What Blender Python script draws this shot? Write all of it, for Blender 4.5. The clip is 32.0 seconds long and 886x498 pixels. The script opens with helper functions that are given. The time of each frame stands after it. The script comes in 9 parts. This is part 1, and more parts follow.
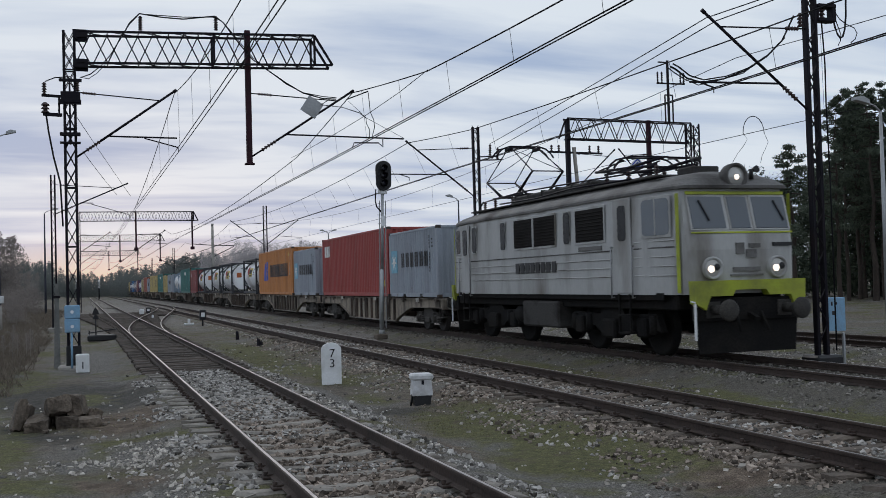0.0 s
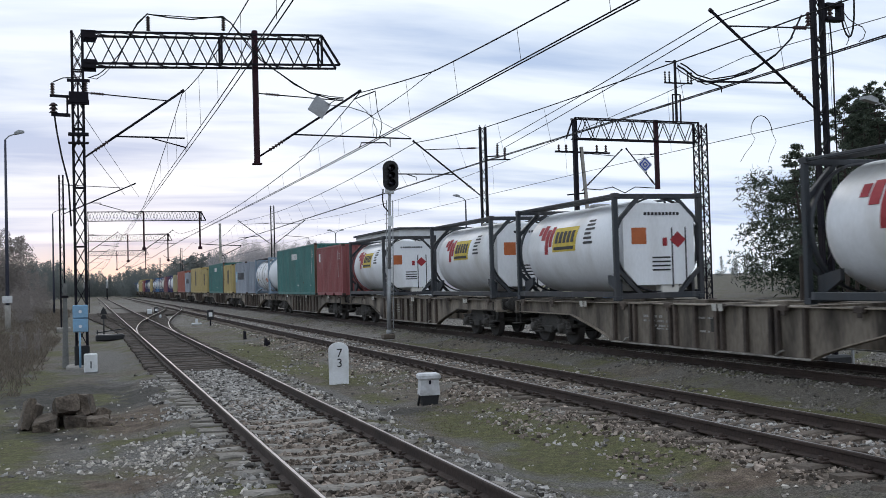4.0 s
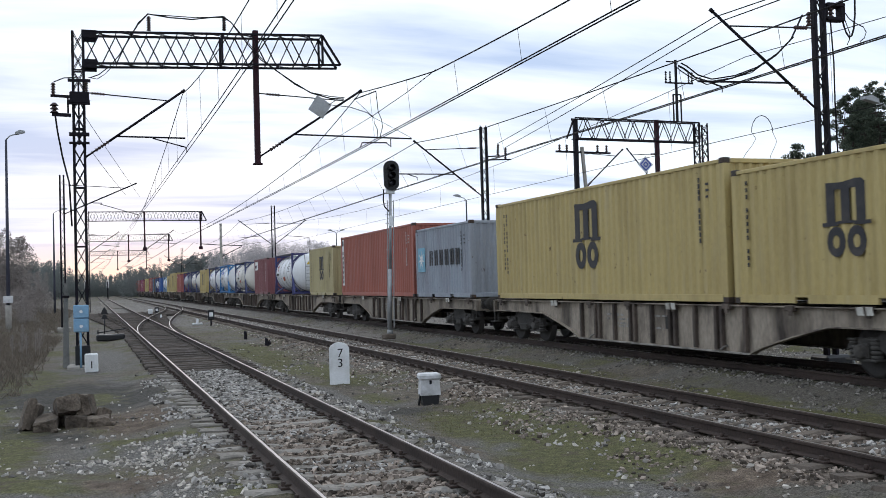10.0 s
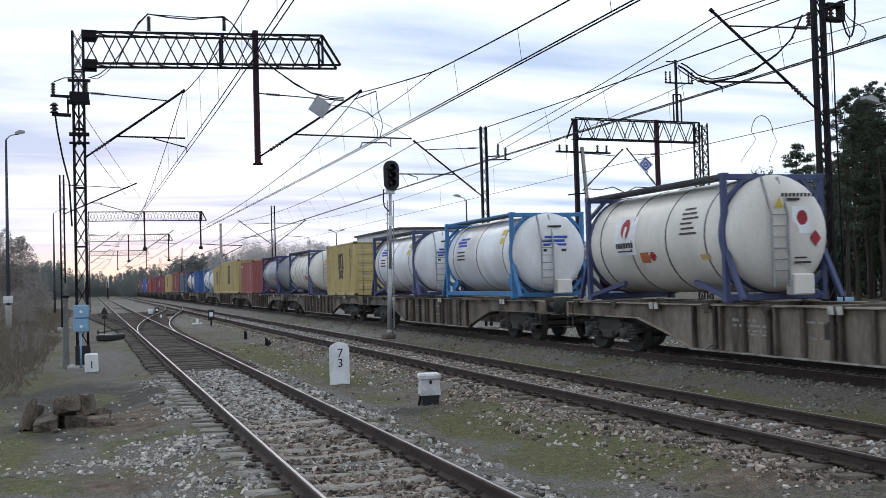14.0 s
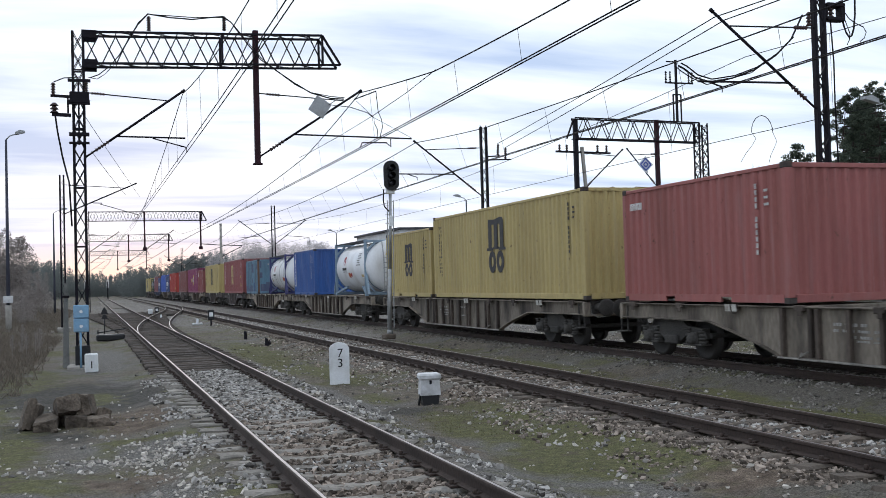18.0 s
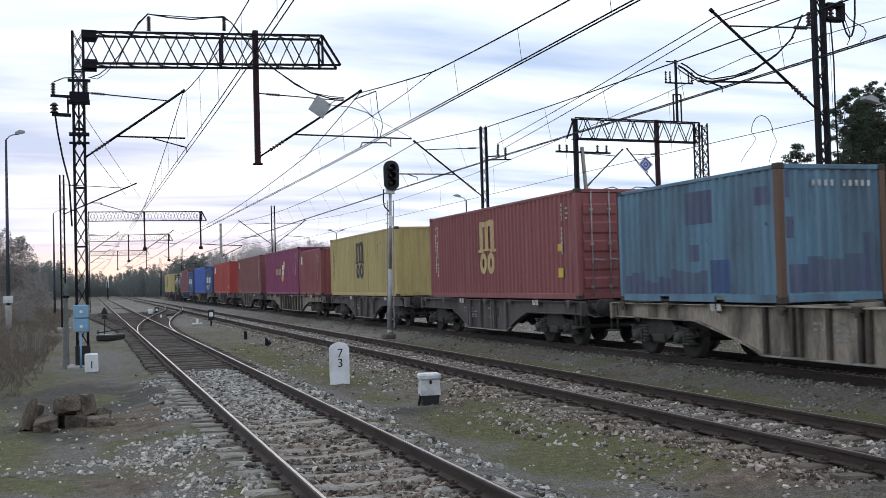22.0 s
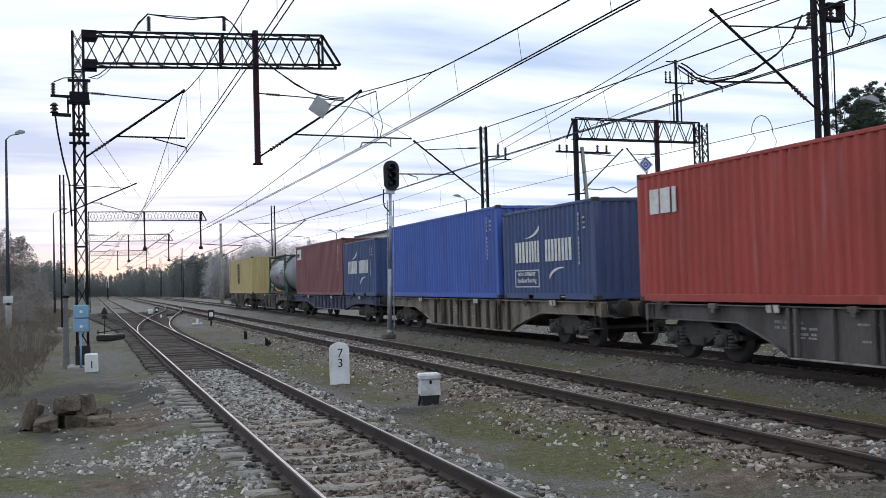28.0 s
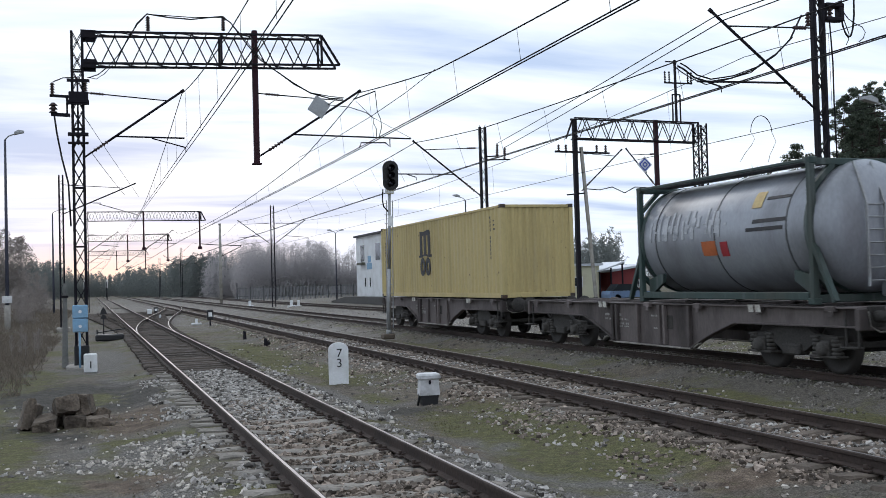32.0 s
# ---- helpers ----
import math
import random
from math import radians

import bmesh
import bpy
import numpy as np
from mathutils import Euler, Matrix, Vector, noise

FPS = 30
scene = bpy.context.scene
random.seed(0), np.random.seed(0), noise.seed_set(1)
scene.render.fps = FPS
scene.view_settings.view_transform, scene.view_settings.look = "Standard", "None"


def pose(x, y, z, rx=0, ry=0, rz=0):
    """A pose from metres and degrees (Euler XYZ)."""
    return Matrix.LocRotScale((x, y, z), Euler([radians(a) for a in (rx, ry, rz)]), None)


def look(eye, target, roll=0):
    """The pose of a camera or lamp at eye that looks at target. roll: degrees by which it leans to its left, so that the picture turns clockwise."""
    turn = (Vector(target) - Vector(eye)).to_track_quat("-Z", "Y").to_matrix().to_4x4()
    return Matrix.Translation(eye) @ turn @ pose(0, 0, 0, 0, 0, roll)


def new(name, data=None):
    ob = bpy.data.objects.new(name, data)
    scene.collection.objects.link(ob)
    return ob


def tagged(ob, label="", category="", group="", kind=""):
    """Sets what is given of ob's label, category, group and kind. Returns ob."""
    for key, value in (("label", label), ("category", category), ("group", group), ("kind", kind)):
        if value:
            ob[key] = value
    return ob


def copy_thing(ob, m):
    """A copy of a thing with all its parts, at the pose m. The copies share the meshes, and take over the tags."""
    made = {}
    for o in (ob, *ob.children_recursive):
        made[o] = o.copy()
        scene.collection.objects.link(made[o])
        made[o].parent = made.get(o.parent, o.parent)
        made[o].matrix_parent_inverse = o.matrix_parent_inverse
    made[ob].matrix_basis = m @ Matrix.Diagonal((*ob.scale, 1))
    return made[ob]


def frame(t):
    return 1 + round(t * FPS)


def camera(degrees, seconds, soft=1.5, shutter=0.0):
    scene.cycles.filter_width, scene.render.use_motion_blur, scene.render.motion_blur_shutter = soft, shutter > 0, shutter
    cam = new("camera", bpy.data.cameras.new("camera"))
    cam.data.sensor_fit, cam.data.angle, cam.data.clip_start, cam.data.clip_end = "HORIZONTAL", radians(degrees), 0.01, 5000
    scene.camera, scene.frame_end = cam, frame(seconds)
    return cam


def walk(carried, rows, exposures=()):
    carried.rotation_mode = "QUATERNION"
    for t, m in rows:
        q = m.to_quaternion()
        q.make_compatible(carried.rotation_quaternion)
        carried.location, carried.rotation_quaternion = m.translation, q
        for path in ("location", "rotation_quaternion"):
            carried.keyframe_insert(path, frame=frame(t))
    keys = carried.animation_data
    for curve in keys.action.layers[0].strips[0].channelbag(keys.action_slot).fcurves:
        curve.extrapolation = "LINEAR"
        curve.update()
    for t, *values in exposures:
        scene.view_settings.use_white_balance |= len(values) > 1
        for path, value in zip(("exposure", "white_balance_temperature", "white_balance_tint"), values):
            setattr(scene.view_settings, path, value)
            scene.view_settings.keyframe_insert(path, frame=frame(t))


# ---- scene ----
# camera: on a tripod beside the line, a slight pan at the start
EYE = Vector((0.0, 0.0, 1.8106))


def aim(yaw):
    p, y = radians(1.7587), radians(yaw)
    way = Vector((math.sin(y) * math.cos(p), math.cos(y) * math.cos(p), math.sin(p)))
    return look(EYE, EYE + way * 30, -1.5831)


cam = camera(46.289, 32.0, soft=0.8, shutter=0.1)
walk(cam, [(0, aim(19.276)), (1, aim(19.176)), (2, aim(19.076)), (3.5, aim(18.92)), (4.5, aim(18.848)),
           (5.5, aim(18.839)), (29, aim(18.839)), (31.5, aim(18.855)), (32, aim(18.885))],
     exposures=[(0, -0.55), (1.5, -0.48), (3.5, -0.2), (5.5, -0.05), (7, 0.0), (32, 0.0)])

# ---- world: a dusk sky under broken cloud, the sun just gone down the line ----
SUN_YAW = 2.0
world = bpy.data.worlds.new("dusk_sky")
scene.world = world
world.use_nodes = True
wn, wl = world.node_tree.nodes, world.node_tree.links
wn.clear()


def wnode(kind, **kw):
    n = wn.new(kind)
    for k, v in kw.items():
        if k == "op":
            n.operation = v
        else:
            n.inputs[int(k[1:])].default_value = v
    return n


w_out = wnode("ShaderNodeOutputWorld")
w_bg = wnode("ShaderNodeBackground")
w_bg.inputs["Strength"].default_value = 1.0
sky = wnode("ShaderNodeTexSky")
sky.sky_type, sky.sun_disc = "NISHITA", False
sky.sun_elevation, sky.sun_rotation = radians(2.0), radians(SUN_YAW)
sky.air_density, sky.dust_density, sky.ozone_density = 1.2, 2.0, 2.0
w_tc = wnode("ShaderNodeTexCoord")
w_sep = wnode("ShaderNodeSeparateXYZ")
wl.new(w_tc.outputs["Generated"], w_sep.inputs[0])
# cloud deck: direction projected on a flat layer
w_den = wnode("ShaderNodeMath", op="MAXIMUM", _1=0.04)
wl.new(w_sep.outputs["Z"], w_den.inputs[0])
w_add = wnode("ShaderNodeMath", op="ADD", _1=0.10)
wl.new(w_den.outputs[0], w_add.inputs[0])
w_u = wnode("ShaderNodeMath", op="DIVIDE")
w_v = wnode("ShaderNodeMath", op="DIVIDE")
wl.new(w_sep.outputs["X"], w_u.inputs[0]), wl.new(w_add.outputs[0], w_u.inputs[1])
wl.new(w_sep.outputs["Y"], w_v.inputs[0]), wl.new(w_add.outputs[0], w_v.inputs[1])
w_cmb = wnode("ShaderNodeCombineXYZ")
wl.new(w_u.outputs[0], w_cmb.inputs[0]), wl.new(w_v.outputs[0], w_cmb.inputs[1])
w_map = wnode("ShaderNodeMapping")
w_map.inputs["Scale"].default_value = (0.55, 1.5, 1.0)
w_map.inputs["Location"].default_value = (3.1, 0.4, 0.0)
w_map.inputs["Rotation"].default_value = (0, 0, radians(14))
wl.new(w_cmb.outputs[0], w_map.inputs[0])
w_n = wnode("ShaderNodeTexNoise")
w_n.inputs["Scale"].default_value, w_n.inputs["Detail"].default_value = 1.15, 7.0
w_n.inputs["Roughness"].default_value, w_n.inputs["Distortion"].default_value = 0.52, 0.35
wl.new(w_map.outputs[0], w_n.inputs["Vector"])
w_ramp = wnode("ShaderNodeValToRGB")
w_ramp.color_ramp.elements[0].position, w_ramp.color_ramp.elements[1].position = 0.34, 0.58
w_ramp.color_ramp.elements[0].color = (0.535, 0.675, 0.93, 1)
w_ramp.color_ramp.elements[1].color = (1.0, 1.10, 1.215, 1)
wl.new(w_n.outputs["Fac"], w_ramp.inputs[0])
# warm band low over the sunset
w_dot = wnode("ShaderNodeVectorMath", op="DOT_PRODUCT")
w_dot.inputs[1].default_value = (math.sin(radians(SUN_YAW)), math.cos(radians(SUN_YAW)), 0.0)
wl.new(w_tc.outputs["Generated"], w_dot.inputs[0])
w_side = wnode("ShaderNodeMapRange")
w_side.inputs["From Min"].default_value, w_side.inputs["From Max"].default_value = 0.978, 0.999
wl.new(w_dot.outputs["Value"], w_side.inputs["Value"])
w_low = wnode("ShaderNodeMapRange")
w_low.inputs["From Min"].default_value, w_low.inputs["From Max"].default_value = 0.05, 0.012
wl.new(w_sep.outputs["Z"], w_low.inputs["Value"])
w_warm = wnode("ShaderNodeMath", op="MULTIPLY")
wl.new(w_side.outputs[0], w_warm.inputs[0]), wl.new(w_low.outputs[0], w_warm.inputs[1])
w_mixw = wnode("ShaderNodeMixRGB")
w_mixw.inputs[2].default_value = (1.10, 0.91, 0.76, 1)
wl.new(w_warm.outputs[0], w_mixw.inputs[0]), wl.new(w_ramp.outputs[0], w_mixw.inputs[1])
# the clear sky shows faintly through
w_mixs = wnode("ShaderNodeMixRGB")
w_mixs.blend_type = "ADD"
w_mixs.inputs[0].default_value = 0.012
wl.new(w_mixw.outputs[0], w_mixs.inputs[1]), wl.new(sky.outputs[0], w_mixs.inputs[2])
wl.new(w_mixs.outputs[0], w_bg.inputs["Color"])
wl.new(w_bg.outputs[0], w_out.inputs["Surface"])

sun = new("sun", bpy.data.lights.new("sun", "SUN"))
sun.data.energy, sun.data.angle, sun.data.color = 0.5, radians(25), (1.0, 0.94, 0.88)
sun.matrix_world = look((0, 0, 30), (-30 * math.sin(radians(SUN_YAW)), -30, 14))


# ---- mesh and material helpers ----
class Shape:
    """Gathers boxes, tubes and turned forms into one mesh."""

    def __init__(self):
        self.v, self.f, self.s = [], [], []

    def add(self, verts, faces, smooth=False, m=None):
        o = len(self.v)
        if m is not None:
            verts = [tuple(m @ Vector(p)) for p in verts]
        self.v += [tuple(p) for p in verts]
        self.f += [tuple(i + o for i in f) for f in faces]
        self.s += [smooth] * len(faces)
        return self

    def box(self, x0, y0, z0, x1, y1, z1, c=0.0, m=None):
        if c <= 0:
            v = [(x0, y0, z0), (x1, y0, z0), (x1, y1, z0), (x0, y1, z0), (x0, y0, z1), (x1, y0, z1), (x1, y1, z1), (x0, y1, z1)]
            return self.add(v, [(3, 2, 1, 0), (4, 5, 6, 7), (0, 1, 5, 4), (1, 2, 6, 5), (2, 3, 7, 6), (3, 0, 4, 7)], m=m)
        c = min(c, 0.49 * min(x1 - x0, y1 - y0, z1 - z0))
        X, Y, Z = (x0, x1), (y0, y1), (z0, z1)
        v, ix = [], {}
        for i in (0, 1):
            for j in (0, 1):
                for k in (0, 1):
                    a, b, d = (1 - 2 * i) * c, (1 - 2 * j) * c, (1 - 2 * k) * c
                    for ax, p in enumerate(((X[i], Y[j] + b, Z[k] + d), (X[i] + a, Y[j], Z[k] + d), (X[i] + a, Y[j] + b, Z[k]))):
                        ix[i, j, k, ax] = len(v)
                        v.append(p)
        f = []
        for i in (0, 1):
            q = [ix[i, 0, 0, 0], ix[i, 1, 0, 0], ix[i, 1, 1, 0], ix[i, 0, 1, 0]]
            f.append(q if i else q[::-1])
            q = [ix[0, i, 0, 1], ix[1, i, 0, 1], ix[1, i, 1, 1], ix[0, i, 1, 1]]
            f.append(q[::-1] if i else q)
            q = [ix[0, 0, i, 2], ix[1, 0, i, 2], ix[1, 1, i, 2], ix[0, 1, i, 2]]
            f.append(q if i else q[::-1])
        for i in (0, 1):
            for j in (0, 1):
                f.append([ix[i, j, 0, 0], ix[i, j, 1, 0], ix[i, j, 1, 1], ix[i, j, 0, 1]])
                f.append([ix[i, 0, j, 0], ix[i, 1, j, 0], ix[i, 1, j, 2], ix[i, 0, j, 2]])
                f.append([ix[0, i, j, 1], ix[1, i, j, 1], ix[1, i, j, 2], ix[0, i, j, 2]])
                for k in (0, 1):
                    f.append([ix[i, j, k, 0], ix[i, j, k, 1], ix[i, j, k, 2]])
        return self.add(v, f, m=m)

    def tube(self, a, b, r, n=8, r2=None, caps=True):
        a, b = Vector(a), Vector(b)
        r2 = r if r2 is None else r2
        d = (b - a).normalized()
        u = d.orthogonal().normalized()
        w = d.cross(u)
        v = []
        for p, q in ((a, r), (b, r2)):
            v += [tuple(p + (u * math.cos(2 * math.pi * i / n) + w * math.sin(2 * math.pi * i / n)) * q) for i in range(n)]
        self.add(v, [(i, (i + 1) % n, n + (i + 1) % n, n + i) for i in range(n)], smooth=n > 4)
        if caps:
            o = len(self.v) - 2 * n
            self.f += [tuple(o + i for i in range(n))[::-1], tuple(o + n + i for i in range(n))]
            self.s += [False, False]
        return self

    def bar(self, a, b, w, h=None, up=(0, 0, 1)):
        """A square bar from a to b."""
        a, b = Vector(a), Vector(b)
        h = h or w
        d = (b - a).normalized()
        up = Vector(up)
        if abs(d.dot(up)) > 0.98:
            up = Vector((0, 1, 0))
        s = d.cross(up).normalized() * (w / 2)
        t = s.cross(d).normalized() * (h / 2)
        v = [a - s - t, a + s - t, a + s + t, a - s + t, b - s - t, b + s - t, b + s + t, b - s + t]
        return self.add([tuple(p) for p in v], [(3, 2, 1, 0), (4, 5, 6, 7), (0, 1, 5, 4), (1, 2, 6, 5), (2, 3, 7, 6), (3, 0, 4, 7)])

    def path(self, pts, r, n=6):
        """One bent tube through the points."""
        pts = [Vector(p) for p in pts]
        v = []
        for k, p in enumerate(pts):
            d = (pts[min(k + 1, len(pts) - 1)] - pts[max(k - 1, 0)]).normalized()
            ref = Vector((0, 0, 1)) if abs(d.z) < 0.9 else Vector((0, 1, 0))
            u = d.cross(ref).normalized()
            w = u.cross(d)
            v += [tuple(p + (u * math.cos(2 * math.pi * i / n) + w * math.sin(2 * math.pi * i / n)) * r) for i in range(n)]
        f = [(k * n + i, (k + 1) * n + i, (k + 1) * n + (i + 1) % n, k * n + (i + 1) % n) for k in range(len(pts) - 1) for i in range(n)]
        f += [tuple(range(n)), tuple(range(len(v) - n, len(v)))[::-1]]
        return self.add(v, f, smooth=True)

    def lathe(self, prof, axis="y", n=24, at=(0, 0, 0)):
        """prof: (along, radius) pairs, turned about an axis."""
        v, f = [], []
        for t, r in prof:
            for i in range(n):
                c, s = math.cos(2 * math.pi * i / n) * r, math.sin(2 * math.pi * i / n) * r
                p = {"y": (c, t, s), "x": (t, c, s), "z": (c, s, t)}[axis]
                v.append((p[0] + at[0], p[1] + at[1], p[2] + at[2]))
        for k in range(len(prof) - 1):
            for i in range(n):
                j = (i + 1) % n
                q = (k * n + i, k * n + j, (k + 1) * n + j, (k + 1) * n + i)
                f.append(q if axis == "x" or axis == "z" else q[::-1])
        return self.add(v, f, smooth=True)

    def prism(self, pts, a, b, axis="x"):
        """A flat outline (convex or not), given in the plane across the axis, drawn out from a to b."""
        n = len(pts)
        put = {"x": lambda p, t: (t, p[0], p[1]), "y": lambda p, t: (p[0], t, p[1]), "z": lambda p, t: (p[0], p[1], t)}[axis]
        v = [put(p, a) for p in pts] + [put(p, b) for p in pts]
        f = [tuple(range(n))[::-1], tuple(range(n, 2 * n))] + [(i, (i + 1) % n, n + (i + 1) % n, n + i) for i in range(n)]
        return self.add(v, f)

    def mesh(self, name):
        me = bpy.data.meshes.new(name)
        me.from_pydata(self.v, [], self.f)
        me.polygons.foreach_set("use_smooth", self.s)
        me.validate()
        me.update()
        return me


def part(name, shape, material, parent=None, label="", at=None):
    me = shape if isinstance(shape, bpy.types.Mesh) else shape.mesh(name)
    if material and not me.materials:
        me.materials.append(material)
    ob = new(name, me)
    if parent:
        ob.parent = parent
    if at:
        ob.matrix_basis = at if isinstance(at, Matrix) else Matrix.Translation(at)
    if label:
        tagged(ob, label)
    return ob


def thing(name, label, category, group="", kind="", at=(0, 0, 0), rz=0):
    ob = new(name)
    ob.empty_display_size = 0.2
    ob.matrix_basis = pose(*at, 0, 0, rz)
    return tagged(ob, label, category, group, kind)


def mat(name, base, rough=0.7, metal=0.0, vary=0.25, dirt=None, dirt_amt=0.35, scale=1.5, fine=25.0, bump=0.15,
        stretch=(1, 1, 1), rand=0.0, spec=0.4):
    """A surface with broad stains, fine grain and relief."""
    m = bpy.data.materials.new(name)
    m.use_nodes = True
    nt = m.node_tree
    n, l = nt.nodes, nt.links
    bs = n["Principled BSDF"]
    bs.inputs["Roughness"].default_value, bs.inputs["Metallic"].default_value = rough, metal
    bs.inputs["Specular IOR Level"].default_value = spec
    tc = n.new("ShaderNodeTexCoord")
    mp = n.new("ShaderNodeMapping")
    mp.inputs["Scale"].default_value = stretch
    l.new(tc.outputs["Object"], mp.inputs[0])
    oi = n.new("ShaderNodeObjectInfo")
    sh = n.new("ShaderNodeVectorMath")
    sh.operation = "MULTIPLY_ADD"
    sh.inputs[1].default_value = (37.0, 37.0, 37.0)
    l.new(oi.outputs["Random"], sh.inputs[0]), l.new(mp.outputs[0], sh.inputs[2])
    a, b = n.new("ShaderNodeTexNoise"), n.new("ShaderNodeTexNoise")
    for t, s, d in ((a, scale, 6), (b, fine, 3)):
        t.inputs["Scale"].default_value, t.inputs["Detail"].default_value = s, d
        l.new(sh.outputs[0], t.inputs["Vector"])
    d = dirt or tuple(c * 0.45 for c in base)
    mx = n.new("ShaderNodeMixRGB")
    mx.inputs[1].default_value, mx.inputs[2].default_value = (*base, 1), (*d, 1)
    rp = n.new("ShaderNodeMapRange")
    rp.inputs["From Min"].default_value, rp.inputs["From Max"].default_value = 0.45, 0.78
    rp.inputs["To Max"].default_value = dirt_amt * 2
    l.new(a.outputs["Fac"], rp.inputs["Value"]), l.new(rp.outputs[0], mx.inputs[0])
    hs = n.new("ShaderNodeHueSaturation")
    mr = n.new("ShaderNodeMapRange")
    mr.inputs["From Min"].default_value, mr.inputs["From Max"].default_value = 0.25, 0.75
    mr.inputs["To Min"].default_value, mr.inputs["To Max"].default_value = 1 - vary, 1 + vary
    l.new(b.outputs["Fac"], mr.inputs["Value"])
    if rand > 0:
        rr = n.new("ShaderNodeMapRange")
        rr.inputs["To Min"].default_value, rr.inputs["To Max"].default_value = 1 - rand, 1 + rand
        l.new(oi.outputs["Random"], rr.inputs["Value"])
        mu = n.new("ShaderNodeMath")
        mu.operation = "MULTIPLY"
        l.new(mr.outputs[0], mu.inputs[0]), l.new(rr.outputs[0], mu.inputs[1])
        l.new(mu.outputs[0], hs.inputs["Value"])
    else:
        l.new(mr.outputs[0], hs.inputs["Value"])
    l.new(mx.outputs[0], hs.inputs["Color"]), l.new(hs.outputs[0], bs.inputs["Base Color"])
    rm = n.new("ShaderNodeMapRange")
    rm.inputs["To Min"].default_value, rm.inputs["To Max"].default_value = max(0.05, rough - 0.12), min(1, rough + 0.15)
    l.new(a.outputs["Fac"], rm.inputs["Value"]), l.new(rm.outputs[0], bs.inputs["Roughness"])
    if bump > 0:
        bp = n.new("ShaderNodeBump")
        bp.inputs["Strength"].default_value, bp.inputs["Distance"].default_value = bump, 0.02
        l.new(b.outputs["Fac"], bp.inputs["Height"]), l.new(bp.outputs[0], bs.inputs["Normal"])
    return m


RUST = (0.10, 0.052, 0.03)
M_STEEL_DARK = mat("dark_painted_steel", (0.012, 0.011, 0.016), 0.55, 0.0, 0.25, (0.03, 0.02, 0.018), 0.2, 2.0, 30, spec=0.1)
M_STEEL_RED = mat("red_oxide_steel", (0.04, 0.014, 0.022), 0.6, 0.0, 0.3, (0.03, 0.02, 0.02), 0.4, 2.0, 30, spec=0.12)
M_GALV = mat("grey_galvanised_steel", (0.35, 0.36, 0.37), 0.5, 0.5, 0.12, (0.2, 0.19, 0.17), 0.3, 2.0, 20)
M_WIRE = mat("copper_wire_weathered", (0.016, 0.016, 0.018), 0.7, 0.0, 0.1, None, 0.2, 2, 20, 0, spec=0.1)
M_INSUL = mat("brown_glazed_insulator", (0.05, 0.03, 0.03), 0.25, 0.0, 0.1, None, 0.2, 3, 20, 0)
M_CONCRETE = mat("weathered_concrete", (0.33, 0.31, 0.28), 0.9, 0.0, 0.18, (0.12, 0.11, 0.09), 0.4, 2.5, 30, 0.4)
M_WHITE = mat("white_paint", (0.74, 0.75, 0.76), 0.6, 0.0, 0.06, (0.4, 0.39, 0.36), 0.3, 3.0, 30)
M_BLACK = mat("black_paint", (0.015, 0.015, 0.017), 0.5, 0.0, 0.2, None, 0.2, 3.0, 30)
M_RAIL_DULL = mat("dull_rail_head", (0.20, 0.18, 0.17), 0.4, 0.7, 0.15, (0.05, 0.04, 0.035), 0.4, 1.0, 15, 0.05, (1, 0.15, 1))
M_RAIL_TOP = mat("worn_rail_head", (0.31, 0.285, 0.275), 0.42, 0.7, 0.1, (0.16, 0.12, 0.10), 0.3, 1.0, 15, 0.05, (1, 0.15, 1))
M_RAIL = mat("rusty_rail", (0.046, 0.031, 0.025), 0.85, 0.0, 0.3, (0.03, 0.023, 0.02), 0.5, 1.5, 25, 0.3)
M_SLEEPER_C = mat("concrete_sleeper", (0.25, 0.228, 0.20), 0.9, 0.0, 0.2, (0.09, 0.075, 0.06), 0.5, 3, 30, 0.5, rand=0.25)
M_SLEEPER_W = mat("tarred_wooden_sleeper", (0.075, 0.06, 0.05), 0.85, 0.0, 0.35, (0.03, 0.025, 0.02), 0.5, 2, 25, 0.6, (0.4, 4, 1), rand=0.3)
M_BLUEBOX = mat("pale_blue_enamel", (0.20, 0.36, 0.52), 0.5, 0.0, 0.1, (0.2, 0.25, 0.28), 0.3, 3, 20)

# ---- the train's way ----
TRACK_X = (2.606, 7.928, 13.12, 19.5)
ROLL = (257.719, 30.679, -23.424, 3.088)


def gone(t):
    """How far the train has rolled by t seconds."""
    u = t / 16.0
    return sum(c * u ** (k + 1) for k, c in enumerate(ROLL))


# ---- ground ----
def smooth(a, b, x):
    t = np.clip((np.asarray(x, float) - a) / (b - a), 0, 1)
    return t * t * (3 - 2 * t)


def wave(x, y, f, seed):
    """Cheap smooth unevenness."""
    r = np.random.RandomState(seed)
    s = 0
    for k in range(7):
        a, p = r.uniform(0, 6.28, 2)
        q = f * (1 + 0.55 * k)
        s = s + np.sin(q * (x * math.cos(a) + y * math.sin(a)) + p) / (1 + 0.5 * k)
    return s / 3


